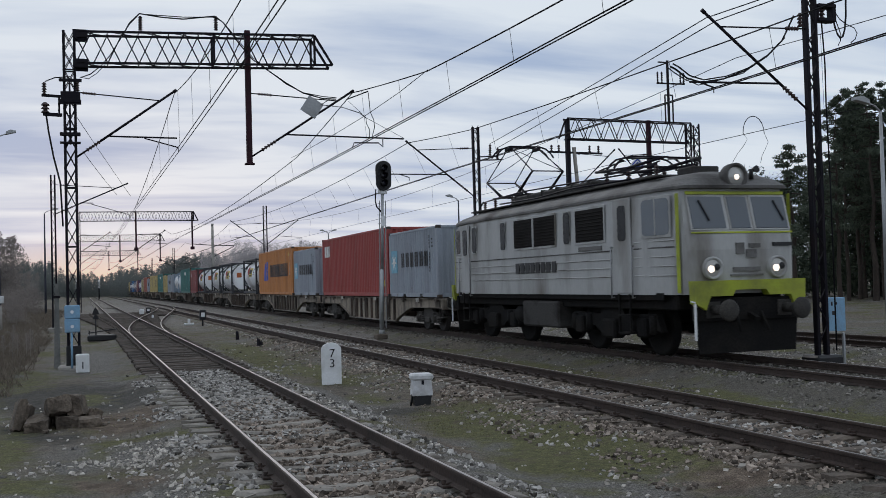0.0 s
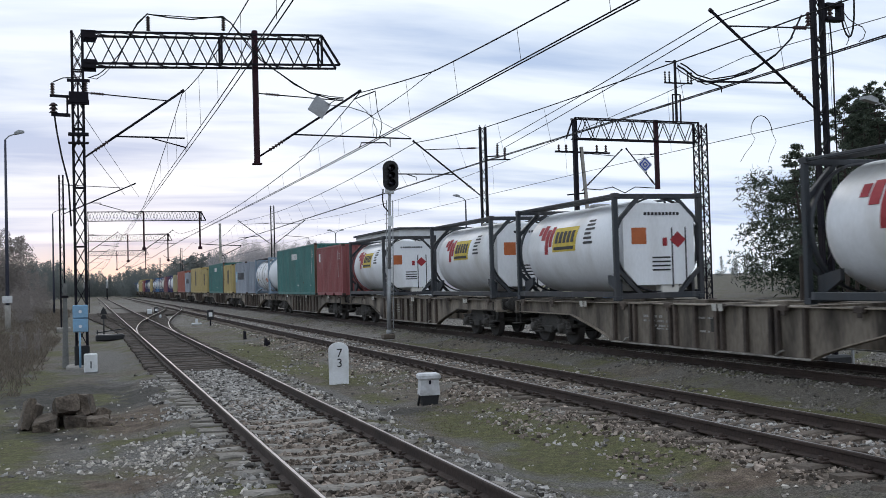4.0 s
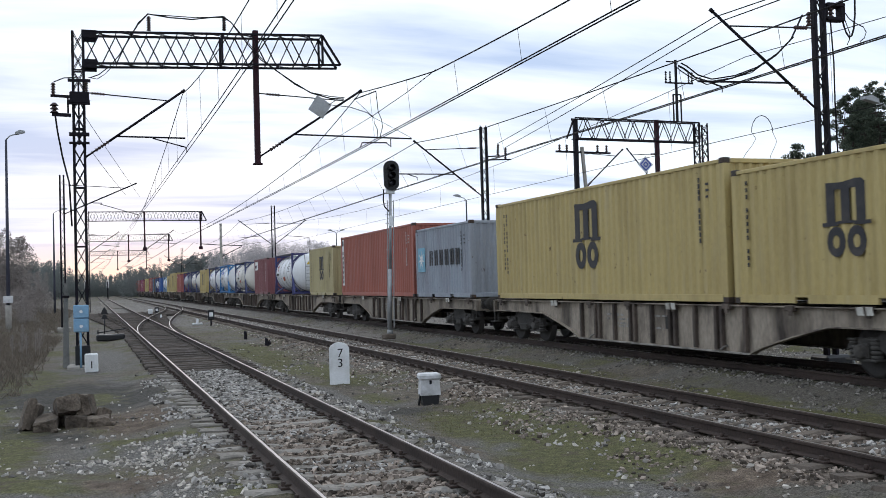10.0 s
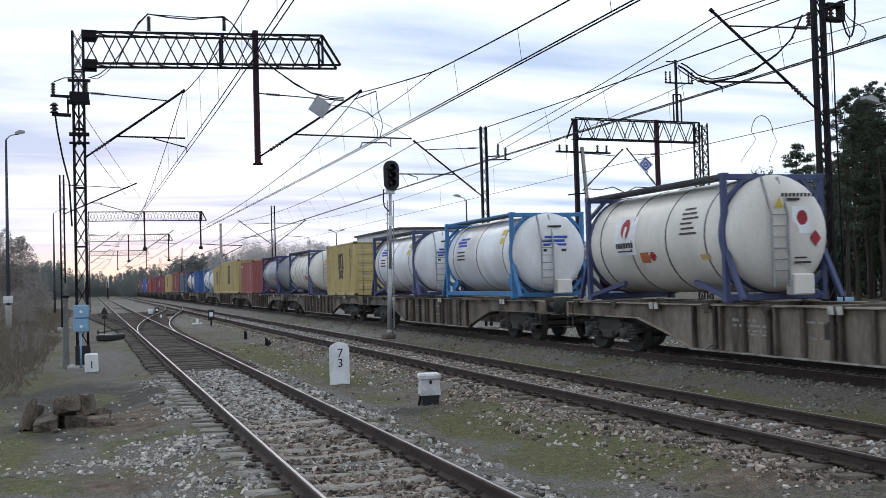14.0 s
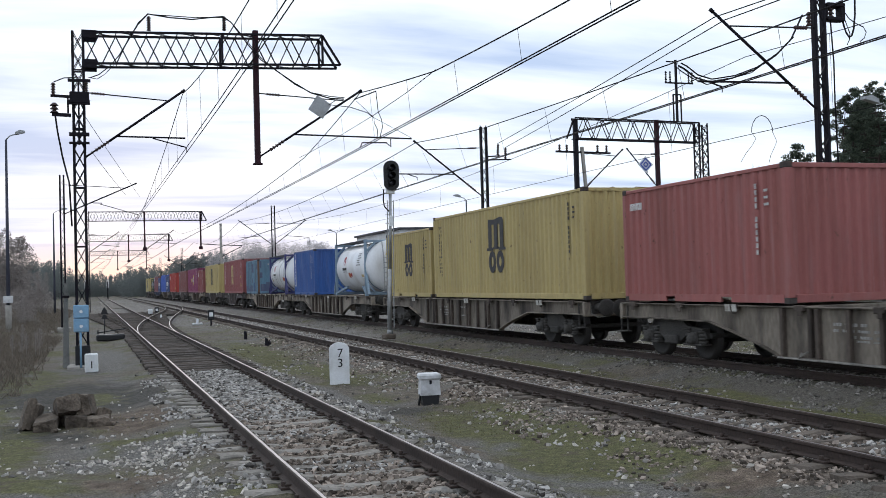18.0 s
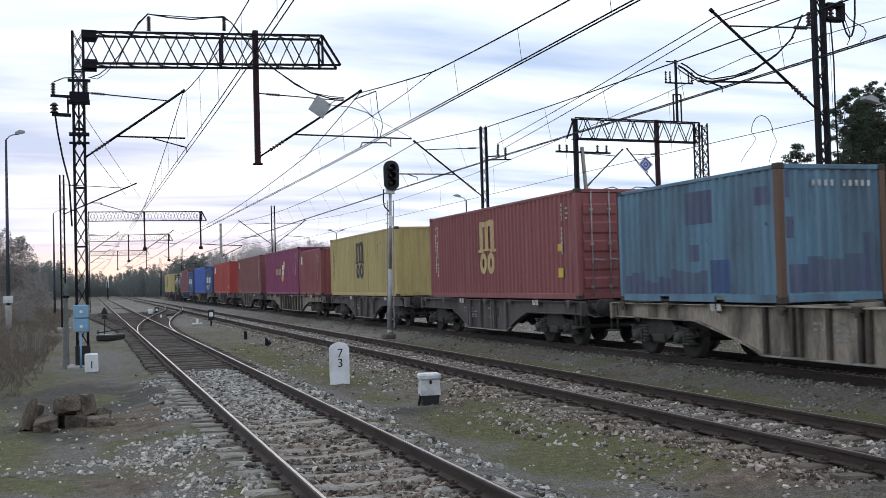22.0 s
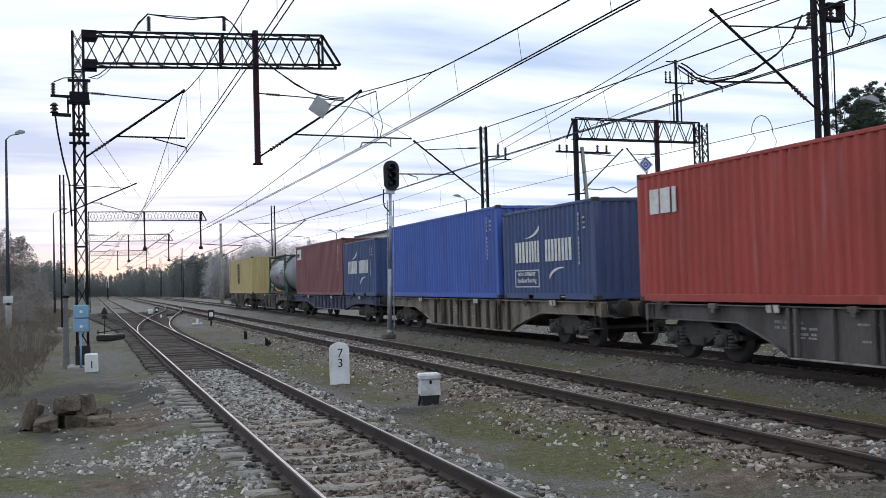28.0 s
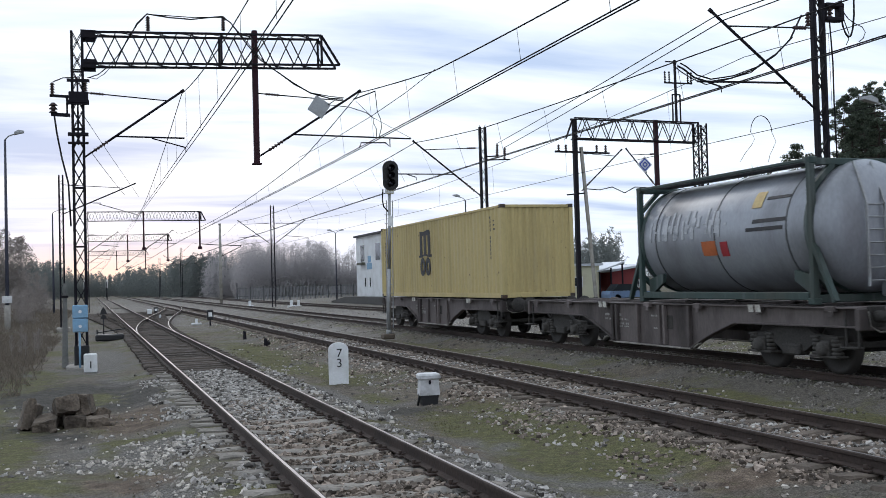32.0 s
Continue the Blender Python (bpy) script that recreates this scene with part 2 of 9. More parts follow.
def ground_z(x, y):
    x, y = np.asarray(x, float), np.asarray(y, float)
    z = np.full(np.broadcast(x, y).shape, -0.33) + 0.03 * wave(x, y, 1.3, 1) + 0.018 * wave(x, y, 5.0, 2)
    for i, t in enumerate(TRACK_X):
        bed = (1 - smooth(1.25, 2.1, np.abs(x - t)))
        z = z * (1 - bed) + bed * ((-0.203 if i < 2 else -0.172) + 0.018 * wave(x, y, 6.0, 3) - (0.045 * smooth(25, 26.5, y) if i == 0 else 0.0))
    # scrubby bank beyond the first track
    z = z + smooth(-1.7, -9, x) * (0.8 + 0.25 * wave(x, y, 0.35, 4) + 0.06 * wave(x, y, 2.2, 14)) * smooth(22, 60, y)
    z = z + smooth(26, 40, x) * 0.25
    return z


PATCHES = {     # x, y, half lengths, strength
    "moss": [(-2.6, 14.5, 1.4, 2.8, 1), (-1.9, 8.8, 1.0, 1.2, 0.9), (-1.9, 11.0, 0.9, 1.3, 0.9), (-3.2, 22, 1.4, 3, 0.7), (-1.1, 15.0, 0.55, 2.0, 1), (-1.0, 12.6, 0.35, 0.7, 1), (-2.4, 19, 1.3, 3.5, 0.9), (0.1, 21.5, 0.6, 1.6, 0.7), (5.0, 34, 0.9, 7, 0.9), (4.8, 27.0, 0.7, 3.5, 0.9), (5.6, 11.2, 1.0, 1.7, 1),
             (5.3, 14.2, 0.7, 2.0, 1), (5.0, 18.5, 0.5, 1.6, 0.6), (6.0, 12.4, 0.8, 1.5, 0.9), (9.9, 14, 0.7, 3.5, 1.0), (10.6, 16, 0.5, 2.5, 0.8), (10.2, 23, 0.9, 6, 0.8), (10.6, 11.5, 0.9, 2.5, 0.8), (6.3, 10.4, 0.6, 1.0, 0.8), (10.5, 32, 0.6, 6, 0.6), (5.4, 25, 0.7, 5, 0.8), (6.1, 15, 0.5, 3, 0.7), (-1.5, 26, 1.2, 4, 0.6), (5.2, 22, 0.4, 3, 0.5)],
    "damp": [(-0.9, 16.2, 0.9, 0.9, 0.8), (-2.0, 17.6, 1.0, 1.2, 0.8), (-0.6, 22.4, 1.5, 2.8, 1), (0.4, 21.2, 1.0, 1.8, 1), (-2.2, 26, 1.2, 3.0, 1), (-1.3, 17.8, 0.6, 0.8, 0.7), (5.0, 16.6, 0.4, 0.7, 0.8), (5.3, 22.0, 0.5, 1.6, 0.5)],
    "soot": [(6.9, 8.6, 1.2, 1.5, 1), (8.6, 9.2, 1.0, 1.8, 0.8), (11.3, 14, 1.0, 7, 0.6), (11.2, 24, 1.0, 7, 0.4), (10.9, 34, 1.0, 8, 0.25), (10.0, 11, 1.0, 4, 0.6), (14.5, 16, 2.2, 9, 0.9), (14.5, 30, 2.0, 12, 0.5)],
    # pale gravel further off, lightened more by haze painted into the ground
    "gravel_haze": [(10.5, 48, 1.0, 12, 1), (9.9, 40, 0.6, 12, 0.7), (12, 120, 14, 50, 1), (20, 190, 18, 70, 1), (5.0, 75, 1.6, 22, 0.7), (17, 60, 4, 25, 1)],
    "dirt": [(0.6, 17.6, 0.75, 1.6, 1), (0.0, 18.2, 0.7, 1.0, 0.8), (0.3, 12.0, 0.6, 0.7, 0.7), (0.0, 9.6, 0.9, 0.8, 0.7), (6.6, 9.4, 0.9, 1.6, 0.8), (6.3, 17.0, 0.5, 3.0, 0.7), (4.4, 12.5, 0.4, 2.5, 0.5),
             (2.6, 11.5, 0.75, 4.0, 1.0), (7.9, 10.5, 0.8, 3.0, 0.8), (1.2, 23.5, 0.5, 2.0, 0.5)],
    "cinders": [(0.75, 14.0, 0.65, 1.1, 1), (0.7, 11.0, 0.7, 1.0, 0.8), (0.0, 13.4, 0.6, 0.6, 0.8), (4.35, 18, 0.4, 4.5, 0.9), (5.6, 9.7, 0.6, 0.8, 0.9), (5.0, 16.0, 0.5, 1.0, 0.6), (0.45, 34, 0.8, 7, 0.9), (0.2, 24.0, 0.9, 1.8, 0.5)],
}


def build_ground():
    def steps(lo, hi, fine, far, grow):
        a = list(np.arange(lo, hi, fine))
        d, p = fine, a[-1]
        while p < far:
            d *= grow
            p += d
            a.append(p)
        return a
    right = steps(0, 22, 0.16, 2600, 1.16)
    left = [-p for p in steps(0, 6, 0.2, 2600, 1.2)][1:][::-1]
    xs = np.array(left + right)
    ahead = steps(0, 42, 0.2, 3000, 1.045)
    back = [-p for p in steps(0, 2, 0.5, 600, 1.4)][1:][::-1]
    ys = np.array(back + ahead)
    gx, gy = np.meshgrid(xs, ys)
    gz = ground_z(gx, gy)
    co = np.stack([gx.ravel(), gy.ravel(), gz.ravel()], 1)
    nx, ny = len(xs), len(ys)
    i = np.arange(nx * ny).reshape(ny, nx)
    q = np.stack([i[:-1, :-1].ravel(), i[:-1, 1:].ravel(), i[1:, 1:].ravel(), i[1:, :-1].ravel()], 1)
    me = bpy.data.meshes.new("ground")
    me.from_pydata(co.tolist(), [], q.tolist())
    me.polygons.foreach_set("use_smooth", [True] * len(me.polygons))
    near = (gy.ravel() > -5) & (gy.ravel() < 330) & (np.abs(gx.ravel()) < 60)
    for nm, spots in PATCHES.items():
        a = np.zeros(len(co))
        for px_, py_, rx, ry, k in spots:
            d = ((co[:, 0] - px_) / rx) ** 2 + ((co[:, 1] - py_) / ry) ** 2
            a = np.maximum(a, k * np.exp(-d * 0.9))
        me.attributes.new(nm, "FLOAT", "POINT").data.foreach_set("value", np.where(near, a, 0.0).astype(np.float32))
    m = bpy.data.materials.new("trodden_earth")
    m.use_nodes = True
    n, l = m.node_tree.nodes, m.node_tree.links
    bs = n["Principled BSDF"]
    bs.inputs["Roughness"].default_value = 0.95
    bs.inputs["Specular IOR Level"].default_value = 0.15
    tc = n.new("ShaderNodeTexCoord")

    def tex(scale, detail, rough=0.55, dist=0.0):
        t = n.new("ShaderNodeTexNoise")
        t.inputs["Scale"].default_value, t.inputs["Detail"].default_value = scale, detail
        t.inputs["Roughness"].default_value, t.inputs["Distortion"].default_value = rough, dist
        l.new(tc.outputs["Object"], t.inputs["Vector"])
        return t

    def step(t, a, b):
        r = n.new("ShaderNodeMapRange")
        r.inputs["From Min"].default_value, r.inputs["From Max"].default_value = a, b
        l.new(t.outputs["Fac"] if "Fac" in t.outputs else t.outputs[0], r.inputs["Value"])
        return r

    def blend(fac, a, b):
        x = n.new("ShaderNodeMixRGB")
        l.new(fac.outputs[0], x.inputs[0])
        for k, c in ((1, a), (2, b)):
            if isinstance(c, tuple):
                x.inputs[k].default_value = (*c, 1)
            else:
                l.new(c.outputs[0], x.inputs[k])
        return x
    earth = blend(step(tex(7.0, 9, 0.68), 0.35, 0.65), (0.072, 0.060, 0.047), (0.172, 0.148, 0.12))
    cinder = blend(step(tex(34.0, 5, 0.7), 0.36, 0.68), (0.058, 0.053, 0.048), (0.235, 0.222, 0.203))
    base = blend(step(tex(0.32, 5, 0.6, 0.4), 0.44, 0.58), earth, cinder)
    grass = blend(step(tex(11.0, 7, 0.7), 0.35, 0.7), (0.06, 0.063, 0.03), (0.15, 0.142, 0.064))
    grass = blend(step(tex(3.6, 8, 0.7), 0.53, 0.66), grass, (0.088, 0.072, 0.052))
    alls = blend(step(tex(0.55, 6, 0.62, 0.6), 0.50, 0.62), base, grass)

    def patchy(nm, lo, hi, under, over):
        at = n.new("ShaderNodeAttribute")
        at.attribute_name = nm
        ad = n.new("ShaderNodeMath")
        ad.operation = "MULTIPLY_ADD"
        ad.inputs[1].default_value = 0.75
        nz = tex(2.2, 6, 0.6)
        l.new(at.outputs["Fac"], ad.inputs[0]), l.new(nz.outputs["Fac"], ad.inputs[2])
        return blend(step(ad, lo, hi), under, over)
    alls = patchy("gravel_haze", 0.7, 0.95, alls, blend(step(tex(12.0, 6), 0.35, 0.65), (0.13, 0.118, 0.105), (0.255, 0.238, 0.215)))
    alls = patchy("soot", 0.66, 0.95, alls, blend(step(tex(16.0, 7, 0.7), 0.35, 0.68), (0.058, 0.052, 0.044), (0.16, 0.145, 0.124)))
    alls = patchy("cinders", 0.78, 1.0, alls, cinder)
    alls = patchy("dirt", 0.72, 0.96, alls, blend(step(tex(5.0, 6), 0.35, 0.65), (0.074, 0.055, 0.042), (0.17, 0.133, 0.102)))
    alls = patchy("damp", 0.64, 0.92, alls, blend(step(tex(8.0, 7, 0.66), 0.35, 0.65), (0.034, 0.032, 0.028), (0.085, 0.079, 0.07)))
    alls = patchy("moss", 0.74, 0.98, alls, grass)
    fine = step(tex(55.0, 3), 0.3, 0.75)
    fine.inputs["To Min"].default_value, fine.inputs["To Max"].default_value = 0.38, 1.62
    hs = n.new("ShaderNodeHueSaturation")
    l.new(fine.outputs[0], hs.inputs["Value"]), l.new(alls.outputs[0], hs.inputs["Color"])
    l.new(hs.outputs[0], bs.inputs["Base Color"])
    bp = n.new("ShaderNodeBump")
    bp.inputs["Strength"].default_value, bp.inputs["Distance"].default_value = 0.6, 0.03
    l.new(tex(30.0, 6).outputs["Fac"], bp.inputs["Height"]), l.new(bp.outputs[0], bs.inputs["Normal"])
    me.materials.append(m)
    tagged(new("ground", me), "uneven trodden earth with cinders, gravel and moss", "ground", kind="structure")


build_ground()



def island_mat(name, dark, light, rough=0.9, thin=0.0, mottle=0.45):
    m = bpy.data.materials.new(name)
    m.use_nodes = True
    n, l = m.node_tree.nodes, m.node_tree.links
    bs = n["Principled BSDF"]
    bs.inputs["Roughness"].default_value, bs.inputs["Specular IOR Level"].default_value = rough, 0.2
    g = n.new("ShaderNodeNewGeometry")
    r = n.new("ShaderNodeValToRGB")
    r.color_ramp.elements[0].color, r.color_ramp.elements[1].color = (*dark, 1), (*light, 1)
    l.new(g.outputs["Random Per Island"], r.inputs[0])
    t = n.new("ShaderNodeTexNoise")
    t.inputs["Scale"].default_value = 18
    tc = n.new("ShaderNodeTexCoord")
    l.new(tc.outputs["Object"], t.inputs["Vector"])
    mr = n.new("ShaderNodeMapRange")
    mr.inputs["To Min"].default_value, mr.inputs["To Max"].default_value = 1 - mottle, 1 + mottle
    l.new(t.outputs["Fac"], mr.inputs["Value"])
    hs = n.new("ShaderNodeHueSaturation")
    l.new(mr.outputs[0], hs.inputs["Value"]), l.new(r.outputs[0], hs.inputs["Color"])
    l.new(hs.outputs[0], bs.inputs["Base Color"])
    if thin > 0:            # translucent share, added to brighten twigs, needles and weeds
        tl, mx = n.new("ShaderNodeBsdfTranslucent"), n.new("ShaderNodeMixShader")
        mx.inputs[0].default_value = thin
        l.new(hs.outputs[0], tl.inputs["Color"])
        l.new(bs.outputs[0], mx.inputs[1]), l.new(tl.outputs[0], mx.inputs[2])
        l.new(mx.outputs[0], n["Material Output"].inputs["Surface"])
    return m


M_BALLAST = island_mat("crushed_stone_mixed", (0.045, 0.04, 0.035), (0.54, 0.51, 0.475))
M_BALLAST_BROWN = island_mat("rusty_crushed_stone", (0.04, 0.032, 0.026), (0.40, 0.33, 0.275))
M_BALLAST_DARK = island_mat("oily_ballast", (0.07, 0.063, 0.055), (0.27, 0.248, 0.22))
M_BALLAST_PALE = island_mat("fresh_pale_stone", (0.20, 0.182, 0.16), (0.60, 0.55, 0.49))
M_BLADES = island_mat("winter_grass_blades", (0.05, 0.055, 0.02), (0.20, 0.17, 0.085))
M_WEEDS = island_mat("dry_brown_weeds", (0.10, 0.083, 0.066), (0.235, 0.2, 0.162), 0.9, 0.35)


def off_sleepers(p, keep=0.06):
    """Clears most stones off the sleeper tops of the first two tracks."""
    r = np.random.RandomState(77)
    ph = ((p[:, 1] - 3.5) / 0.6) % 1.0
    on = (np.minimum(ph, 1 - ph) < np.where(p[:, 0] < 5, 0.13, 0.2)) & (p[:, 1] < 25.4)
    near, mid = np.zeros(len(p), bool), np.zeros(len(p), bool)
    for t in TRACK_X[:2]:
        d = np.abs(p[:, 0] - t)
        near |= (d < (1.3 if t < 5 else 0.74)) & (d > 0.38 + 0.2 * wave(p[:, 0], p[:, 1], 1.1, 51))
        mid |= d <= 0.38
    u = r.uniform(0, 1, len(p))
    return p[~(on & (near | mid)) | (u < np.where(mid, np.where(p[:, 0] < 5, 0.45, 0.25), keep))]


def scatter_stones(name, label, material, spots, lo, hi, seed):
    """Angular stones half sunk in the ground at the given spots, one mesh."""
    r = np.random.RandomState(seed)
    spots = off_sleepers(np.asarray(spots))
    k = len(spots)
    block = 0.74 * np.array([(-1, -1, -1), (1, -1, -1), (1, 1, -1), (-1, 1, -1), (-0.8, -0.8, 1), (0.8, -0.8, 1), (0.8, 0.8, 1), (-0.8, 0.8, 1)], float)
    fc = np.array([(4, 5, 6), (4, 6, 7), (0, 1, 5), (0, 5, 4), (1, 2, 6), (1, 6, 5), (2, 3, 7), (2, 7, 6), (3, 0, 4), (3, 4, 7)])
    size = (lo + (hi - lo) * r.uniform(0, 1, (k, 1, 1)) ** 2.2) * r.uniform(0.6, 1.3, (k, 1, 3)) * np.array((1, 1, 0.75))
    v = block[None] * size + r.uniform(-0.36, 0.36, (k, 8, 3)) * size
    a = r.uniform(0, 6.283, k)
    b = r.uniform(-0.7, 0.7, k)
    ca, sa, cb, sb = np.cos(a), np.sin(a), np.cos(b), np.sin(b)
    rot = np.zeros((k, 3, 3))
    rot[:, 0, 0], rot[:, 0, 1], rot[:, 0, 2] = ca * cb, -sa, ca * sb
    rot[:, 1, 0], rot[:, 1, 1], rot[:, 1, 2] = sa * cb, ca, sa * sb
    rot[:, 2, 0], rot[:, 2, 2] = -sb, cb
    v = np.einsum("kij,kvj->kvi", rot, v)
    c = np.stack([spots[:, 0], spots[:, 1], ground_z(spots[:, 0], spots[:, 1]) + size[:, 0, 2] * 0.25], 1)
    v = v + c[:, None]
    f = fc[None] + 8 * np.arange(k)[:, None, None]
    me = bpy.data.meshes.new(name)
    me.from_pydata(v.reshape(-1, 3).tolist(), [], f.reshape(-1, 3).tolist())
    me.materials.append(material)
    return tagged(new(name, me), label, "stones", kind="stuff")


def spread(r, n, x0, x1, y0, y1, power=1.0):
    u = r.uniform(0, 1, n) ** power
    return np.stack([r.uniform(x0, x1, n), y0 + (y1 - y0) * u], 1)


rs = np.random.RandomState(7)
T1, T2, T3, T4 = TRACK_X
def beside(p, seed, keep):
    """Thins stones out into drifts."""
    return p[wave(p[:, 0], p[:, 1], 2.6, seed) > keep]


scatter_stones("track_ballast", "grey crushed stone ballast between worn rails", M_BALLAST, np.concatenate([
    spread(rs, 9500, T1 - 0.7, T1 + 0.7, 15.5, 26.3, 1.1), beside(spread(rs, 3200, T1 - 0.7, T1 + 0.7, 8, 16, 1.0), 31, 0.25), beside(spread(rs, 3400, T1 + 0.8, T1 + 1.6, 6, 27, 1.2), 43, -0.2),
    beside(spread(rs, 3600, T1 - 1.6, T1 - 0.8, 6, 26, 1.2), 32, 0.05), beside(spread(rs, 9000, T2 - 0.7, T2 + 0.7, 8, 60, 1.5), 33, -0.25), spread(rs, 9000, T2 - 0.7, T2 + 0.7, 34, 75, 1.0),
    beside(spread(rs, 5000, T2 + 0.8, T2 + 1.7, 9, 55, 1.5), 34, 0.1), beside(spread(rs, 2600, 4.2, 6.4, 6, 36, 1.4), 35, 0.42), beside(spread(rs, 2600, -1.6, 1.0, 6, 22, 1.2), 36, 0.45)]), 0.015, 0.047, 1)
scatter_stones("brown_ballast", "rust-brown crushed stone ballast along the rails", M_BALLAST_BROWN, np.concatenate([
    spread(rs, 7500, T1 - 0.7, T1 + 0.7, 6, 18.5, 1.0), beside(spread(rs, 5200, T2 - 1.7, T2 - 0.8, 12, 45, 1.3), 44, -0.2), spread(rs, 1500, T2 - 1.5, T2 - 0.8, 8, 14), beside(spread(rs, 2200, T2 - 2.5, T2 - 1.6, 9, 40, 1.2), 42, 0.1), spread(rs, 6000, T2 - 0.7, T2 + 0.7, 8, 30, 1.2), beside(spread(rs, 2200, T2 + 0.8, T2 + 1.6, 9, 40, 1.4), 37, -0.1)]), 0.014, 0.043, 5)
scatter_stones("dark_ballast", "dark oily stone ballast under a busy track", M_BALLAST_DARK, np.concatenate([
    spread(rs, 8000, T3 - 1.5, T3 + 1.5, 10, 60, 1.4), beside(spread(rs, 2500, T3 - 2.7, T3 - 1.4, 10, 60, 1.4), 38, 0.25), spread(rs, 3000, T4 - 2.2, T4 + 2, 15, 70, 1.3)]), 0.02, 0.045, 2)
patch = np.concatenate([rs.normal((0.8, 13.7), (0.28, 0.6), (300, 2)), rs.normal((0.1, 13.3), (0.5, 0.35), (120, 2)), rs.normal((1.05, 11.0), (0.3, 0.7), (170, 2)),
                        rs.normal((0.3, 9.4), (0.6, 0.5), (90, 2)), rs.normal((5.9, 13.2), (0.2, 0.8), (50, 2)), rs.normal((5.4, 9.4), (0.4, 0.5), (14, 2))])
scatter_stones("pale_gravel", "pale loose gravel lying in patches beside the track", M_BALLAST_PALE, np.concatenate([
    patch, spread(rs, 130, -1.4, 1.2, 6, 22), spread(rs, 160, 3.9, 6.4, 8, 34, 1.4), spread(rs, 650, T1 - 0.6, T1 + 0.6, 16, 26), beside(spread(rs, 700, T1 + 0.9, T1 + 1.6, 12, 26), 39, 0.1),
    beside(spread(rs, 2000, T2 - 0.6, T2 + 0.6, 11, 60, 1.2), 40, 0.0), spread(rs, 520, T2 - 1.7, T2 - 0.8, 11, 60), beside(spread(rs, 420, T2 - 2.4, T2 - 1.5, 14, 40, 1.2), 41, 0.1), spread(rs, 300, T2 + 0.8, T2 + 1.6, 14, 50), spread(rs, 260, T2 - 1.6, T2 - 0.9, 9, 30), spread(rs, 90, 8.9, 11.0, 12, 30), spread(rs, 2500, 14.6, 18.2, 14, 50, 1.3)]), 0.014, 0.042, 3)


def scatter_blades(name, label, material, spots, lo, hi, lean, per, seed):
    r = np.random.RandomState(seed)
    spots = np.repeat(np.asarray(spots), per, 0)
    k = len(spots)
    p = spots + r.normal(0, 0.05, (k, 2))
    h = r.uniform(lo, hi, k)
    a = r.uniform(0, 6.283, k)
    w = h * 0.045 + 0.003
    dx, dy = np.cos(a), np.sin(a)
    b = r.uniform(0, 6.283, k)
    ln = r.uniform(0.2, 1, k) * lean * h
    z = ground_z(p[:, 0], p[:, 1]) - 0.01
    v = np.stack([np.stack([p[:, 0] - dx * w, p[:, 1] - dy * w, z], 1), np.stack([p[:, 0] + dx * w, p[:, 1] + dy * w, z], 1),
                  np.stack([p[:, 0] + np.cos(b) * ln, p[:, 1] + np.sin(b) * ln, z + h], 1)], 1)
    me = bpy.data.meshes.new(name)
    me.from_pydata(v.reshape(-1, 3).tolist(), [], np.arange(3 * k).reshape(-1, 3).tolist())
    me.materials.append(material)
    return tagged(new(name, me), label, "grass", kind="stuff")


def tufts(n, seed):
    r = np.random.RandomState(seed)
    p = np.concatenate([spread(r, n, -4, 1.1, 5, 24, 1.2), spread(r, n * 2, 3.9, 6.7, 6, 45, 1.4), spread(r, n, 9.2, 11.4, 10, 60, 1.4)])
    return p[wave(p[:, 0], p[:, 1], 0.9, 11) > 0.15]


scatter_blades("short_grass", "short yellow-green winter grass in thin patches", M_BLADES, tufts(6000, 5), 0.012, 0.04, 1.0, 4, 6)
bank = np.random.RandomState(9)


def sparse(p):
    """Thick up the bank, thinning out towards the track."""
    k = smooth(-0.9, -2.9, p[:, 0] + 0.5 * wave(p[:, 0], p[:, 1], 0.7, 15)) * smooth(22, 36, p[:, 1])
    return p[bank.uniform(0, 1, len(p)) < 0.06 + k]


scatter_blades("dry_weeds", "tall dry brown weeds on the bank", M_WEEDS, np.concatenate([
    sparse(spread(bank, 16000, -18, -1.5, 24, 120, 1.0)), sparse(spread(bank, 5000, -6, -1.3, 22, 50))]), 0.06, 0.32, 1.2, 9, 10)


# ---- tracks ----
RAIL_SEC = ((-0.065, -0.15), (0.065, -0.15), (0.065, -0.138), (0.012, -0.118), (0.009, -0.045), (0.034, -0.034), (0.034, -0.008),
            (0.027, -0.001), (0.016, 0.0), (-0.016, 0.0), (-0.027, -0.001), (-0.034, -0.008), (-0.034, -0.034), (-0.009, -0.045), (-0.012, -0.118), (-0.065, -0.138))


def rail_line(name, xs, ys, parent, head=None):
    """A rail along points (x, y), with its worn running surface as a second material."""
    v, f = [], []
    n = len(RAIL_SEC)
    for k, (x, y) in enumerate(zip(xs, ys)):
        v += [(x + p[0], y, p[1]) for p in RAIL_SEC]
    mi = []
    for k in range(len(xs) - 1):
        for i in range(n):
            j = (i + 1) % n
            f.append((k * n + i, (k + 1) * n + i, (k + 1) * n + j, k * n + j))
            mi.append(1 if i == 8 else 0)
    f.append(tuple(range(n)))
    mi.append(0)
    me = bpy.data.meshes.new(name)
    me.from_pydata(v, [], f)
    me.materials.append(M_RAIL)
    me.materials.append(head or M_RAIL_TOP)
    me.polygons.foreach_set("material_index", mi)
    me.update()
    ob = new(name, me)
    ob.parent = parent
    return ob


